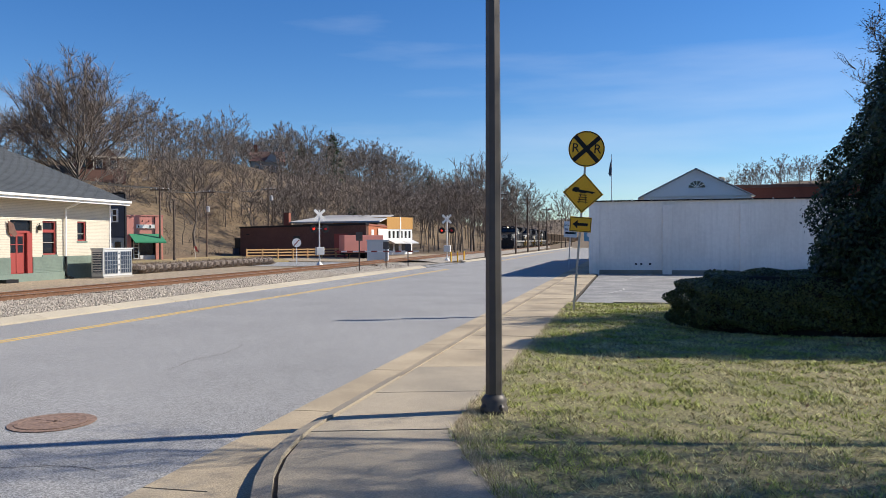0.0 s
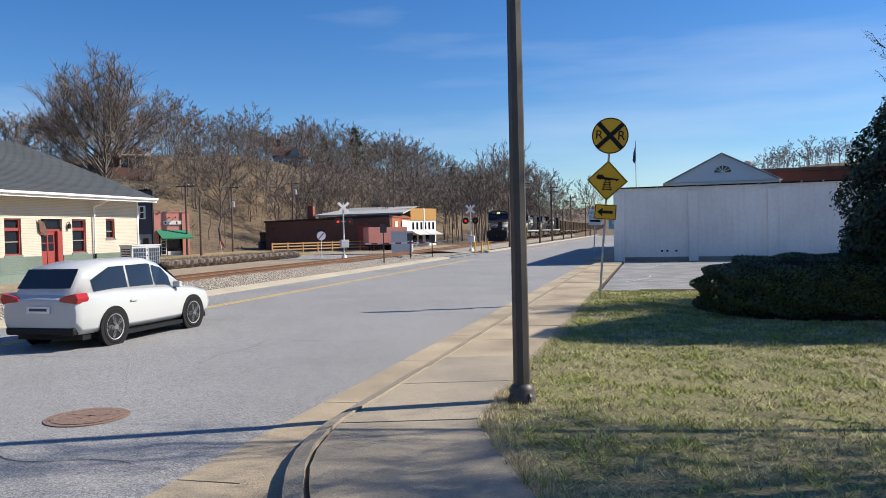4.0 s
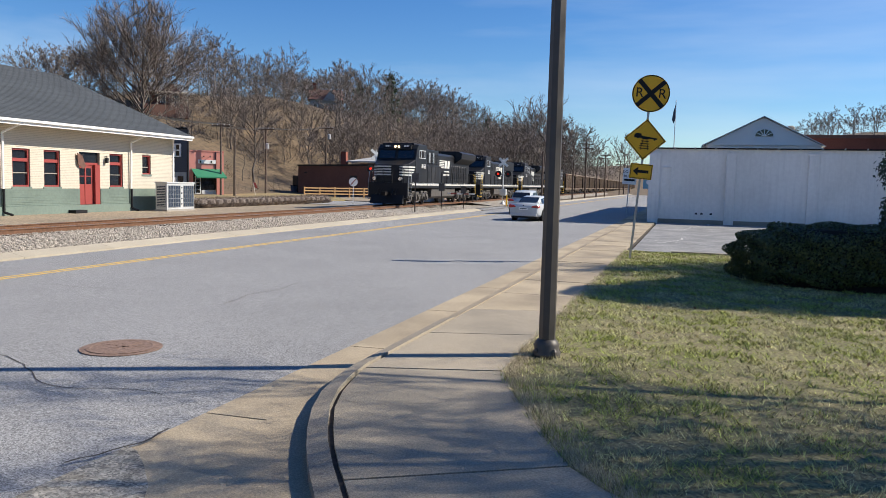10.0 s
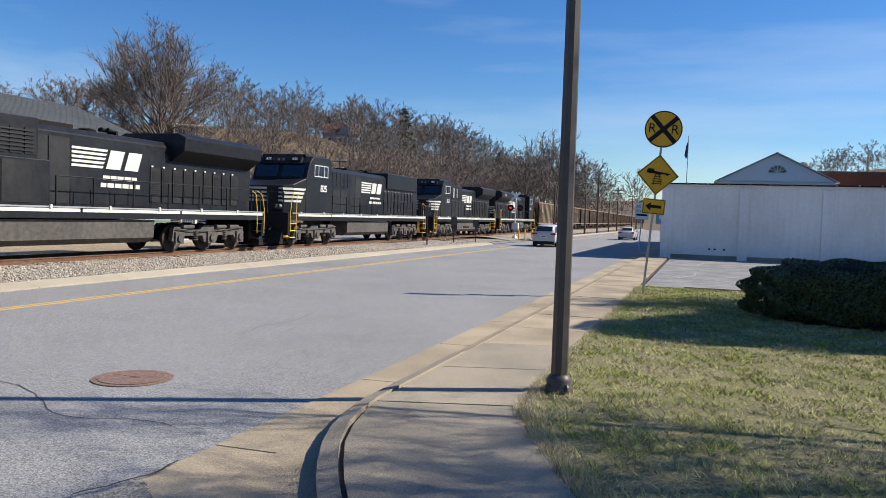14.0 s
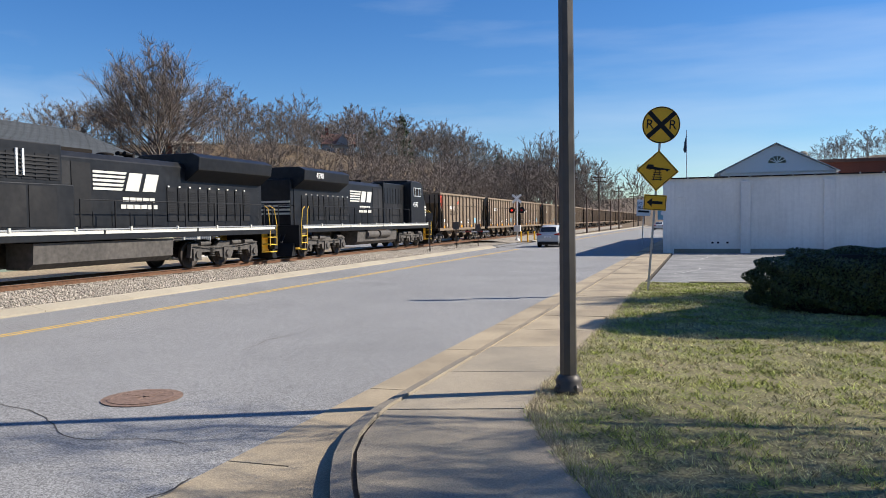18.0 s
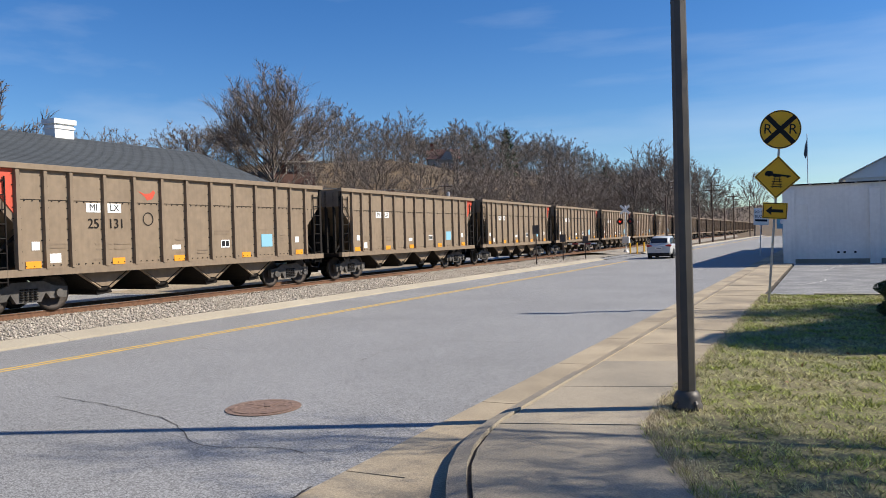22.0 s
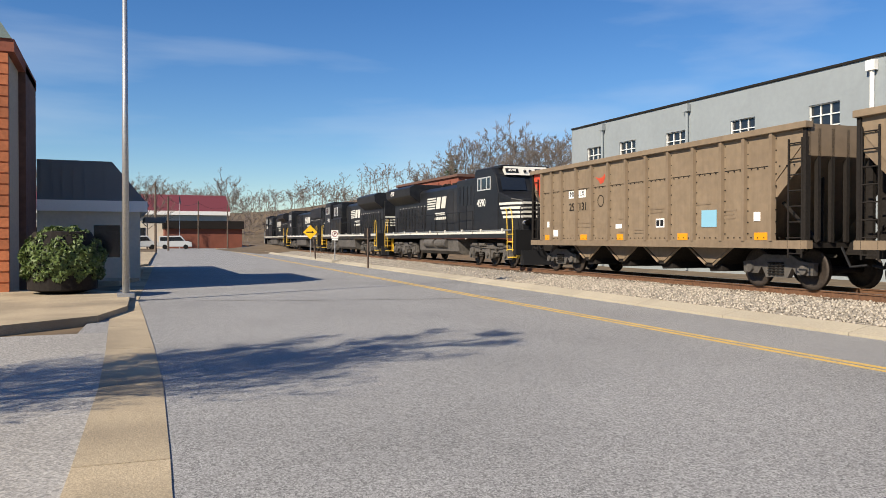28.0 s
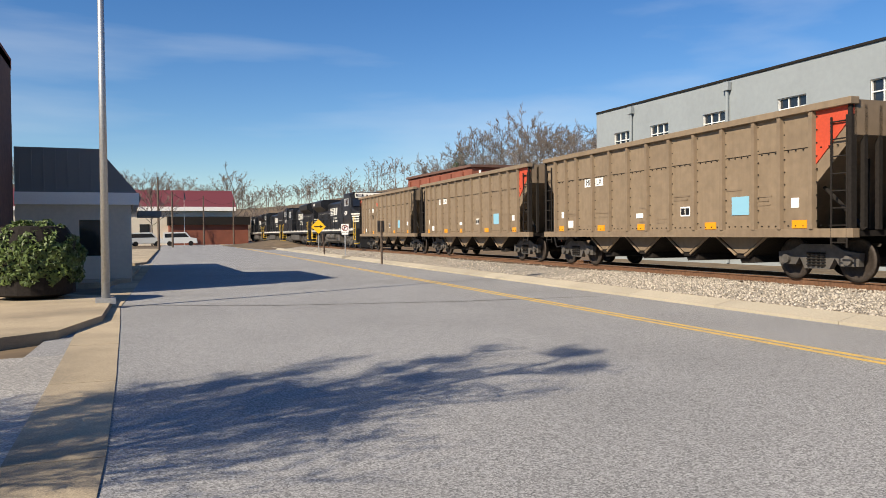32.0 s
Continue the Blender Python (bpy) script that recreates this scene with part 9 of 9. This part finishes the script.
def lawn():
    o = [(-1.93, 8.4), (-1.88, 8.1), (-1.6, 7.3), (-1.32, 6.72), (-1.1, 6.22), (-0.83, 5.7), (-0.52, 5.3), (-0.2, 5.0), (2, 3.4), (16, 1.5), (16, 25.0), (-1.97, 25.0)]
    solid("lawn", Shape().prism(o, -0.2, 0.115), M_GRASS_GROUND, "patchy winter lawn, half straw half green", "lawn", kind="structure")
    rng = np.random.default_rng(11)
    n = 380000
    r = rng.uniform(0, 1, n) ** 1.35
    x = rng.uniform(-1.98, 10.5, n)
    y = 4.4 + r * 20.5
    edge = np.interp(x, [-2.0, -1.9, -1.6, -1.1, -0.83, -0.2, 2, 12], [10, 8.1, 7.3, 6.22, 5.7, 5.0, 3.5, 2.2])
    clump = np.zeros(n)
    for wl in (0.16, 0.23, 0.34, 0.5, 0.8, 1.3):
        for _ in range(3):
            t = rng.uniform(0, 6.283)
            clump += np.sin((x * math.cos(t) + y * math.sin(t)) * 6.283 / wl + rng.uniform(0, 6.283))
    clump = 1 / (1 + np.exp(-1.1 * clump))
    k = (y > edge - 0.06) & (rng.uniform(0, 1, n) < 0.25 + 0.75 * clump)
    x, y, clump = x[k], y[k], clump[k]
    n = len(x)
    h = rng.uniform(0.015, 0.05, n) * (0.6 + 0.9 * clump) * np.where((y < edge[k] + 0.35), 1.35, 1.0)
    a = rng.uniform(0, 6.283, n)
    w = rng.uniform(0.0018, 0.0042, n) * (1 + (y - 4) / 5)
    lean = rng.normal(0, 0.045, (n, 2))
    b0 = np.stack([x - w * np.cos(a), y - w * np.sin(a), np.full(n, 0.112)], 1)
    b1 = np.stack([x + w * np.cos(a), y + w * np.sin(a), np.full(n, 0.112)], 1)
    tp = np.stack([x + lean[:, 0], y + lean[:, 1], 0.112 + h], 1)
    V = np.stack([b0, b1, tp], 1).reshape(-1, 3)
    # dead fringe that hangs over the walk's edge
    path = [(-1.97, 24), (-1.97, 9.5), (-1.9, 8.2), (-1.6, 7.3), (-1.32, 6.72), (-1.1, 6.22), (-0.83, 5.7), (-0.52, 5.3), (-0.2, 5.0), (1.2, 4.1)]
    fx, fy = [], []
    for (xa, ya), (xb, yb) in zip(path, path[1:]):
        c = int(1300 * math.hypot(xb - xa, yb - ya)) if ya < 12 else 6000
        t = rng.uniform(0, 1, c)
        fx.append(xa + (xb - xa) * t + np.abs(rng.normal(0, 0.13, c)))
        fy.append(ya + (yb - ya) * t + np.abs(rng.normal(0, 0.05, c)))
    fx, fy = np.concatenate(fx), np.concatenate(fy)
    c = len(fx)
    fa, fw = rng.uniform(0, 6.283, c), rng.uniform(0.0012, 0.003, c)
    ln = rng.normal(0, 0.035, (c, 2)) - np.array([0.015, 0.01])
    FV = np.stack([np.stack([fx - fw * np.cos(fa), fy - fw * np.sin(fa), np.full(c, 0.11)], 1), np.stack([fx + fw * np.cos(fa), fy + fw * np.sin(fa), np.full(c, 0.11)], 1),
                   np.stack([fx + ln[:, 0], fy + ln[:, 1], 0.12 + rng.uniform(0.02, 0.085, c)], 1)], 1).reshape(-1, 3)
    solid("dead_grass_fringe", raw("dead_grass_fringe", FV, np.arange(3 * c).reshape(-1, 3)), M_STRAW, "dead straw grass along the walk's edge", "grass", kind="stuff")
    m = 160
    lx, ly = rng.uniform(-1.5, 8, m), rng.uniform(6.5, 20, m)
    LV, LF = leaf_cloud(np.stack([lx, ly, np.full(m, 0.15)], 1), np.tile([0.0, 0.0, 1.0], (m, 1)), 0.035, rng, 0.5)
    solid("fallen_leaves", raw("fallen_leaves", LV, LF), M_DEADLEAF, "scattered brown fallen leaves on the lawn", "leaves", kind="stuff")
    solid("grass", raw("grass", V, np.arange(3 * n).reshape(-1, 3)), M_GRASS, "short straw and green grass blades on the lawn", "grass", kind="stuff")


def twig_hedge():
    """A row of low bare shrubs, each a spray of thin stems."""
    rng = np.random.default_rng(14)
    for i in range(21):
        y = 44.2 + 1.0 * i
        H = thing("bare_shrub", "low clipped bare brown shrub in a row", "shrub", "row of bare shrubs", at=pose(-31.0 - 0.045 * i, y, 0.0))
        n = 1500
        d = rng.normal(0, 1, (n, 3))
        d[:, 2] = np.abs(d[:, 2]) * 0.9 + 0.15
        d /= np.linalg.norm(d, axis=1)[:, None]
        end = d * np.array([0.85, 0.95, 0.92]) * rng.uniform(0.75, 1.05, (n, 1))
        end[:, 2] = np.minimum(end[:, 2], 0.86 + rng.uniform(-0.05, 0.05, n))
        st = end * rng.uniform(0.1, 0.6, (n, 1))
        w = np.cross(d, rng.normal(0, 1, (n, 3)))
        w *= 0.012 / np.linalg.norm(w, axis=1)[:, None]
        part("spray", raw("spray", np.stack([st - w, st + w, end], 1).reshape(-1, 3), np.arange(3 * n).reshape(-1, 3)), M_TWIG_PALE, H, kind="stuff")
        part("inner_core", Shape().lathe([(0.35, 0.0), (0.5, 0.3), (0.45, 0.55), (0.2, 0.62)], 10), M_TWIG, H)


def planter():
    P = thing("planter_kerb", "stained concrete kerb round a planting bed", "kerb", kind="structure")
    pts = [(-1.5, -22.9), (-1.28, -19.8), (-1.0, -14.5), (-0.84, -11.46), (-0.7, -8.67), (-0.62, -7.41), (-0.54, -6.84), (-0.33, -6.44), (-0.12, -6.24), (1.0, -5.9), (6, -5.2)]
    kerb_band(pts, 0.38, 0.33, P, M_CONC_WALK)
    solid("planting_bed", Shape().prism([(-1.2, -22.9), (-0.95, -19.8), (-0.5, -11.4), (-0.36, -8.6), (-0.22, -6.9), (0.6, -6.2), (6, -5.5), (9, -22.9)], -0.2, 0.3), M_DIRT, "bare brown mulch bed", "planting bed", kind="structure")
    hedge("clipped_hedge", "clipped low hedge with golden-green tips", 1.5, -8.4, 1.65, 1.1, 0.9, M_LEAF_GOLD, 21, 26000, 0.03, z=0.28)
    hedge("clipped_hedge", "clipped low hedge with golden-green tips", 1.7, -11.3, 1.6, 0.55, 0.95, M_LEAF_GOLD, 22, 12000, 0.035, z=0.25)
    hedge("red_shrub", "low shrub with red-brown winter leaves", 1.5, -10.45, 1.3, 0.45, 0.9, M_LEAF_RED, 23, 9000, 0.035, z=0.25, power=2.6, category="shrub")
    hedge("round_bush", "small clipped yellow-green bush beside the stone sign", -0.62, -13.2, 0.36, 0.55, 0.85, M_LEAF_GOLD, 24, 6000, 0.035, z=0.25, power=3.0, category="shrub")
    hedge("round_bush", "round clipped green bush by the brick office", -3.2, -38.6, 1.0, 1.0, 1.8, M_LEAF_BALL, 25, 9000, 0.06, power=2.2, category="shrub")


def crown_tree(rng, spread=0.42, clear=0.3, limbs=9, kids=(4, 4, 4), thick=0.013, blade=0.0017):
    """A bare tree one metre high whose limbs end on a rounded crown. Wood as prisms, twigs as blades."""
    V, F, TV, TF = [], [], [], []

    def prism(p, q, r0, r1, n):
        d = (q - p).normalized()
        u = d.orthogonal().normalized()
        w = d.cross(u)
        o = len(V)
        for c, r in ((p, r0), (q, r1)):
            for k in range(n):
                a = 2 * math.pi * k / n
                V.append(c + (u * math.cos(a) + w * math.sin(a)) * r)
        for k in range(n):
            k2 = (k + 1) % n
            F.extend(((o + k, o + k2, o + n + k2), (o + k, o + n + k2, o + n + k)))

    def sliver(p, q, r):
        d = (q - p).normalized()
        w = d.cross(Vector((rng.gauss(0, 1), rng.gauss(0, 1), rng.gauss(0, 1)))).normalized() * r
        o = len(TV)
        TV.extend((p - w, p + w, q))
        TF.append((o, o + 1, o + 2))

    def twigs(p, d, length, level):
        side = Vector((rng.gauss(0, 0.55), rng.gauss(0, 0.55), rng.gauss(0.18, 0.45)))
        q = p + (d + side).normalized() * length
        sliver(p, q, blade * (1.5 if level == 2 else 1.0))
        if level < 3:
            for _ in range(kids[2]):
                twigs(p.lerp(q, rng.uniform(0.25, 1.0)), (q - p).normalized(), length * rng.uniform(0.45, 0.75), 3)

    zc = clear + (1 - clear) * 0.3
    top = Vector((rng.gauss(0, 0.02), rng.gauss(0, 0.02), clear + (1 - clear) * 0.74))
    trunk = [Vector((0, 0, 0)), Vector((rng.gauss(0, 0.012), rng.gauss(0, 0.012), clear * 0.6)), Vector((rng.gauss(0, 0.018), rng.gauss(0, 0.018), clear)), top]
    for i in range(3):
        prism(trunk[i], trunk[i + 1], thick * (1 - 0.22 * i), thick * (0.78 - 0.22 * i), 6)
    for k in range(limbs):
        az = 2.4 * k + rng.uniform(-0.5, 0.5)
        share = (k + 0.5) / limbs
        th = math.acos(1 - share * (0.72 + 0.2 * rng.random()))
        reach = rng.uniform(0.8, 1.08)
        tip = Vector((spread * math.sin(th) * math.cos(az), spread * math.sin(th) * math.sin(az), 0)) * reach + Vector((0, 0, zc + (1 - zc) * math.cos(th) * reach))
        st = trunk[2].lerp(top, 0.95 * (1 - share) * rng.uniform(0.7, 1.0))
        mid = st.lerp(tip, 0.5) + Vector((0, 0, -0.005)) + Vector((rng.gauss(0, 0.02), rng.gauss(0, 0.02), 0))
        pts = [st, st.lerp(mid, 0.55) + Vector((rng.gauss(0, 0.008), rng.gauss(0, 0.008), 0.01)), mid, mid.lerp(tip, 0.55) + Vector((rng.gauss(0, 0.015), rng.gauss(0, 0.015), 0)), tip]
        for i in range(4):
            prism(pts[i], pts[i + 1], thick * 0.42 * (1 - 0.22 * i), thick * 0.42 * (0.78 - 0.22 * i), 3)
        length = (tip - st).length
        for j in range(kids[0]):
            t = 1.2 + 2.8 * (j + rng.random()) / kids[0]
            p = pts[int(t)].lerp(pts[min(4, int(t) + 1)], t % 1)
            out = (p - Vector((0, 0, zc - 0.1))).normalized()
            d = (out * 0.8 + (tip - st).normalized() * 0.5 + Vector((rng.gauss(0, 0.5), rng.gauss(0, 0.5), rng.gauss(0.15, 0.35)))).normalized()
            q = p + d * length * rng.uniform(0.26, 0.44)
            m = p.lerp(q, 0.5) + Vector((rng.gauss(0, 0.01), rng.gauss(0, 0.01), 0.012))
            prism(p, m, thick * 0.22, thick * 0.17, 3)
            prism(m, q, thick * 0.17, thick * 0.08, 3)
            for i in range(kids[1]):
                f = rng.uniform(0.2, 1.0)
                twigs(p.lerp(m, f * 2) if f < 0.5 else m.lerp(q, f * 2 - 1), d, length * rng.uniform(0.13, 0.24), 2)
    return np.array(V), np.array(F), np.array(TV), np.array(TF)


def cleared(x, y):
    """True on the open grassy slope and on the cleared ground below the ridge house."""
    az, d = math.degrees(math.atan2(-x, y)), math.hypot(x, y)
    return (28.0 < az < 39.5 and d < 152) or (25.0 < az < 28.0 and d < 206)


def woods():
    rng = random.Random(8)
    kinds = [crown_tree(rng, rng.uniform(0.26, 0.42), rng.uniform(0.24, 0.44), 8, (4, 5, 8), 0.011, 0.0021) for _ in range(10)]
    spots = []
    tries = 0
    while len(spots) < 700 and tries < 12000:
        tries += 1
        x, y = rng.uniform(-140, -56), rng.uniform(-180, 330)
        if y > 150:
            x += rng.uniform(0, 18)
        if -112 < y < -84 and x > -66:
            continue
        if -92 < x and 55 < y < 120 and rng.random() < 0.8:
            continue
        if x > -72 and y > -80 and rng.random() < 0.55:
            continue
        if cleared(x, y) and rng.random() < 0.85:
            continue
        spots.append((x, y, rng.uniform(9, 15.5) * (0.75 if 40 < y < 140 or -160 < y < -65 else 1.0)))
    # the grove that comes down to the track, and saplings on the slope
    while len(spots) < 850:
        x, y = rng.uniform(-62, -27), rng.uniform(116, 300)
        if x > -40 and y < 128:
            continue
        spots.append((x, y, rng.uniform(8, 15)))
    while len(spots) < 940:
        x, y = rng.uniform(-96, -56), rng.uniform(90, 250)
        if not cleared(x, y) or rng.random() < 0.2:
            spots.append((x, y, rng.uniform(4.5, 8)))
    WV, WF, TV, TF, wo, to = [], [], [], [], 0, 0
    for x, y, h in spots:
        V, F, tv, tf = kinds[rng.randrange(10)]
        a = rng.uniform(0, 6.283)
        R = np.array([[math.cos(a), -math.sin(a), 0], [math.sin(a), math.cos(a), 0], [0, 0, 1]]) * h
        R[:2] *= rng.uniform(0.85, 1.2)
        at = np.array([x, y, hill(x, y) - 0.2])
        WV.append(V @ R.T + at)
        WF.append(F + wo)
        wo += len(V)
        TV.append(tv @ R.T + at)
        TF.append(tf + to)
        to += len(tv)
    W = thing("woods", "bare winter woods covering the ridge", "woods", kind="stuff")
    part("trunks", raw("trunks", np.concatenate(WV), np.concatenate(WF)), M_BARK, W, kind="stuff")
    part("twigs", raw("twigs", np.concatenate(TV), np.concatenate(TF)), M_TWIG, W, kind="stuff")
    # brush on the slope
    r2 = np.random.default_rng(4)
    n = 15000
    bx, by = r2.uniform(-135, -55, n), r2.uniform(-250, 330, n)
    keep = ~((bx > -92) & (by > 50) & (by < 125) & (r2.uniform(0, 1, n) < 0.6)) & ~((bx > -76) & (by > -114) & (by < -84))
    keep &= ~(np.array([cleared(a, b) for a, b in zip(bx, by)]) & (r2.uniform(0, 1, n) < 0.7))
    bx, by = bx[keep], by[keep]
    n, k = len(bx), 18
    base = np.stack([bx, by, [hill(a, b) for a, b in zip(bx, by)]], 1)
    d = r2.normal(0, 1, (n, k, 3))
    d[..., 2] = np.abs(d[..., 2]) + 0.5
    d /= np.linalg.norm(d, axis=2)[..., None]
    ln = r2.uniform(0.7, 2.6, (n, k, 1))
    st = base[:, None] + r2.normal(0, 0.6, (n, k, 3)) * np.array([1, 1, 0.1])
    w = np.cross(d, r2.normal(0, 1, (n, k, 3)))
    w /= np.linalg.norm(w, axis=2)[..., None]
    V = np.stack([st - w * 0.022, st + w * 0.022, st + d * ln], 2).reshape(-1, 3)
    solid("brush", raw("brush", V, np.arange(len(V)).reshape(-1, 3)), M_TWIG_DARK, "tangled brown brush on the slope", "brush", kind="stuff")
    # far tree lines, on the low hills ahead and behind
    lean = [crown_tree(rng, rng.uniform(0.34, 0.46), rng.uniform(0.15, 0.3), 5, (3, 3, 4), 0.012, 0.0062) for _ in range(6)]
    far_v, far_f, o = [], [], 0
    for k in range(880):
        az = rng.uniform(-32, -6) if k < 300 else rng.uniform(-8, 6) if k < 350 else rng.uniform(150, 200)
        d = rng.uniform(240, 420) if k < 350 else rng.uniform(265, 470)
        x, y = -d * math.sin(radians(az)), d * math.cos(radians(az))
        if abs(x + 12) < 16 and y > 0:
            continue
        V, F, tv, tf = lean[rng.randrange(6)]
        m = np.diag([1.2, 1.2, 1.0]) * (rng.uniform(8, 12) if k < 300 else rng.uniform(8, 12))
        both = np.concatenate([V, tv])
        far_v.append(both @ m.T + np.array([x, y, hill(x, y) - 0.5]))
        far_f.append(np.concatenate([F, tf + len(V)]) + o)
        o += len(both)
    solid("far_woods", raw("far_woods", np.concatenate(far_v), np.concatenate(far_f)), M_TWIG, "distant bare woods on the low hills", "woods", kind="stuff")


def ridge_tree(x, y, z, height, spread, seed, label, twig=None, clear=0.3, limbs=12, kids=(5, 6, 7), blade=0.0018):
    """A bare tree that stands out from the woods."""
    rng = random.Random(seed)
    T = thing("bare_tree", label, "tree", at=pose(x, y, z, 0, 0, rng.uniform(0, 360)))
    V, F, TV, TF = crown_tree(rng, spread / height, clear, limbs, kids, 0.015, blade)
    part("trunk", raw("trunk", V * height, F), M_BARK, T, "grey-brown trunk and limbs")
    part("crown", raw("crown", TV * height, TF), twig or M_TWIG, T, "fine bare twigs")


def single_trees():
    def on_hill(az, dist):
        x, y = -dist * math.sin(radians(az)), dist * math.cos(radians(az))
        return x, y, hill(x, y) - 0.3
    big = "large spreading bare tree on the slope"
    mid = "bare tree on the wooded ridge"
    for az, dist, h, sp, seed, lab in ((39.0, 108, 21.5, 7.4, 31, big), (44.5, 112, 12, 4, 32, mid), (27.5, 150, 14, 4.2, 33, "pale bare sycamore on the ridge"), (19.0, 155, 15, 4.8, 34, mid), (16.5, 165, 15, 4.2, 35, mid),
                                       (12.5, 165, 15, 4.5, 36, mid), (9.6, 175, 15, 4.6, 37, mid), (24.5, 148, 12, 4.2, 38, mid), (33, 150, 13, 4.4, 39, mid), (31.4, 122, 14, 4.4, 40, mid), (7.4, 190, 15, 4.6, 41, mid)):
        x, y, z = on_hill(az, dist)
        ridge_tree(x, y, z, h, sp, seed, lab, M_TWIG_PALE if "pale" in lab else None, 0.27 if lab == big else 0.3, 30 if lab == big else 12, (8, 9, 10) if lab == big else (5, 6, 8), 0.001 if lab == big else 0.0016)
    for az, dist, h, r, seed in ((21.7, 208, 15.5, 4.8, 51), (14.6, 232, 14, 4.2, 52), (24.0, 205, 10, 3.8, 59), (93, 122, 13, 4.0, 53), (97.5, 118, 11, 4.5, 54), (101, 120, 12, 5, 55), (20.3, 160, 10, 2.5, 56), (118, 130, 12, 4, 57), (157, 215, 14, 6, 58)):
        x, y, z = on_hill(az, dist)
        pine(x, y, z, h, r, seed)
    # trees about the camera's corner, mostly known by their shade
    bare_tree(0.7, -22.6, 0.25, 8.0, 2.0, 61, "many-stemmed bare ornamental tree with dark seed pods", M_TWIG, stems=5, limbs=22, twigs=6, clear=0.3, pods=2, wide=0.008, name="ornamental_tree")
    bare_tree(3.7, -6.3, 0.2, 8.2, 3.0, 62, "many-stemmed bare ornamental tree by the driveway", M_TWIG, stems=5, limbs=14, twigs=5, clear=0.42, wide=0.008, pods=1, name="ornamental_tree")
    bare_tree(7.0, 9.6, 0.1, 9.6, 3.6, 63, "many-stemmed bare ornamental tree on the lawn", M_TWIG, stems=6, limbs=17, twigs=6, clear=0.36, wide=0.0065, name="ornamental_tree")
    bare_tree(9.8, 5.6, 0.1, 6.4, 2.9, 66, "many-stemmed bare ornamental tree on the lawn", M_TWIG, stems=5, limbs=20, twigs=6, clear=0.4, wide=0.0085, name="ornamental_tree")
    bare_tree(9.3, 24.0, 0.1, 8.2, 3.2, 64, "many-stemmed bare ornamental tree behind the evergreen", M_TWIG, stems=5, limbs=20, twigs=6, clear=0.4, pods=3, name="ornamental_tree")
    ridge_tree(-16.5, 205, 0.2, 14, 5, 65, "bare roadside tree far along the street")
    for x, y, h, seed in ((-24, 132, 15, 81), (-27, 150, 17, 82), (-25, 172, 16, 83), (-32, 160, 18, 84), (-30, 188, 17, 85), (-36, 176, 18, 86)):
        ridge_tree(x, y, 0, h, h * 0.34, seed, "tall bare tree beside the track")
    for x, y, h, seed in ((-9, -150, 10, 71), (-26, -185, 14, 72), (2, -170, 11, 73), (-14, -190, 12, 74), (16, -160, 11, 75)):
        ridge_tree(x, y, 0, h, h * 0.36, seed, "bare tree beyond the red-roofed hall")


lawn()
hedge("rounded_hedge", "broad rounded clipped hedge at the lawn's end", 3.5, 18.6, 2.62, 1.6, 1.46, M_LEAF_HEDGE, 12, 60000, 0.03, power=3.0, z=-0.05)
conical_evergreen(6.95, 18.7, 0.1, 7.7, 3.1, 13)
twig_hedge()
planter()
woods()
single_trees()


# ---- what moves ----
def motions():
    move_train()
    move_cars()


motions()
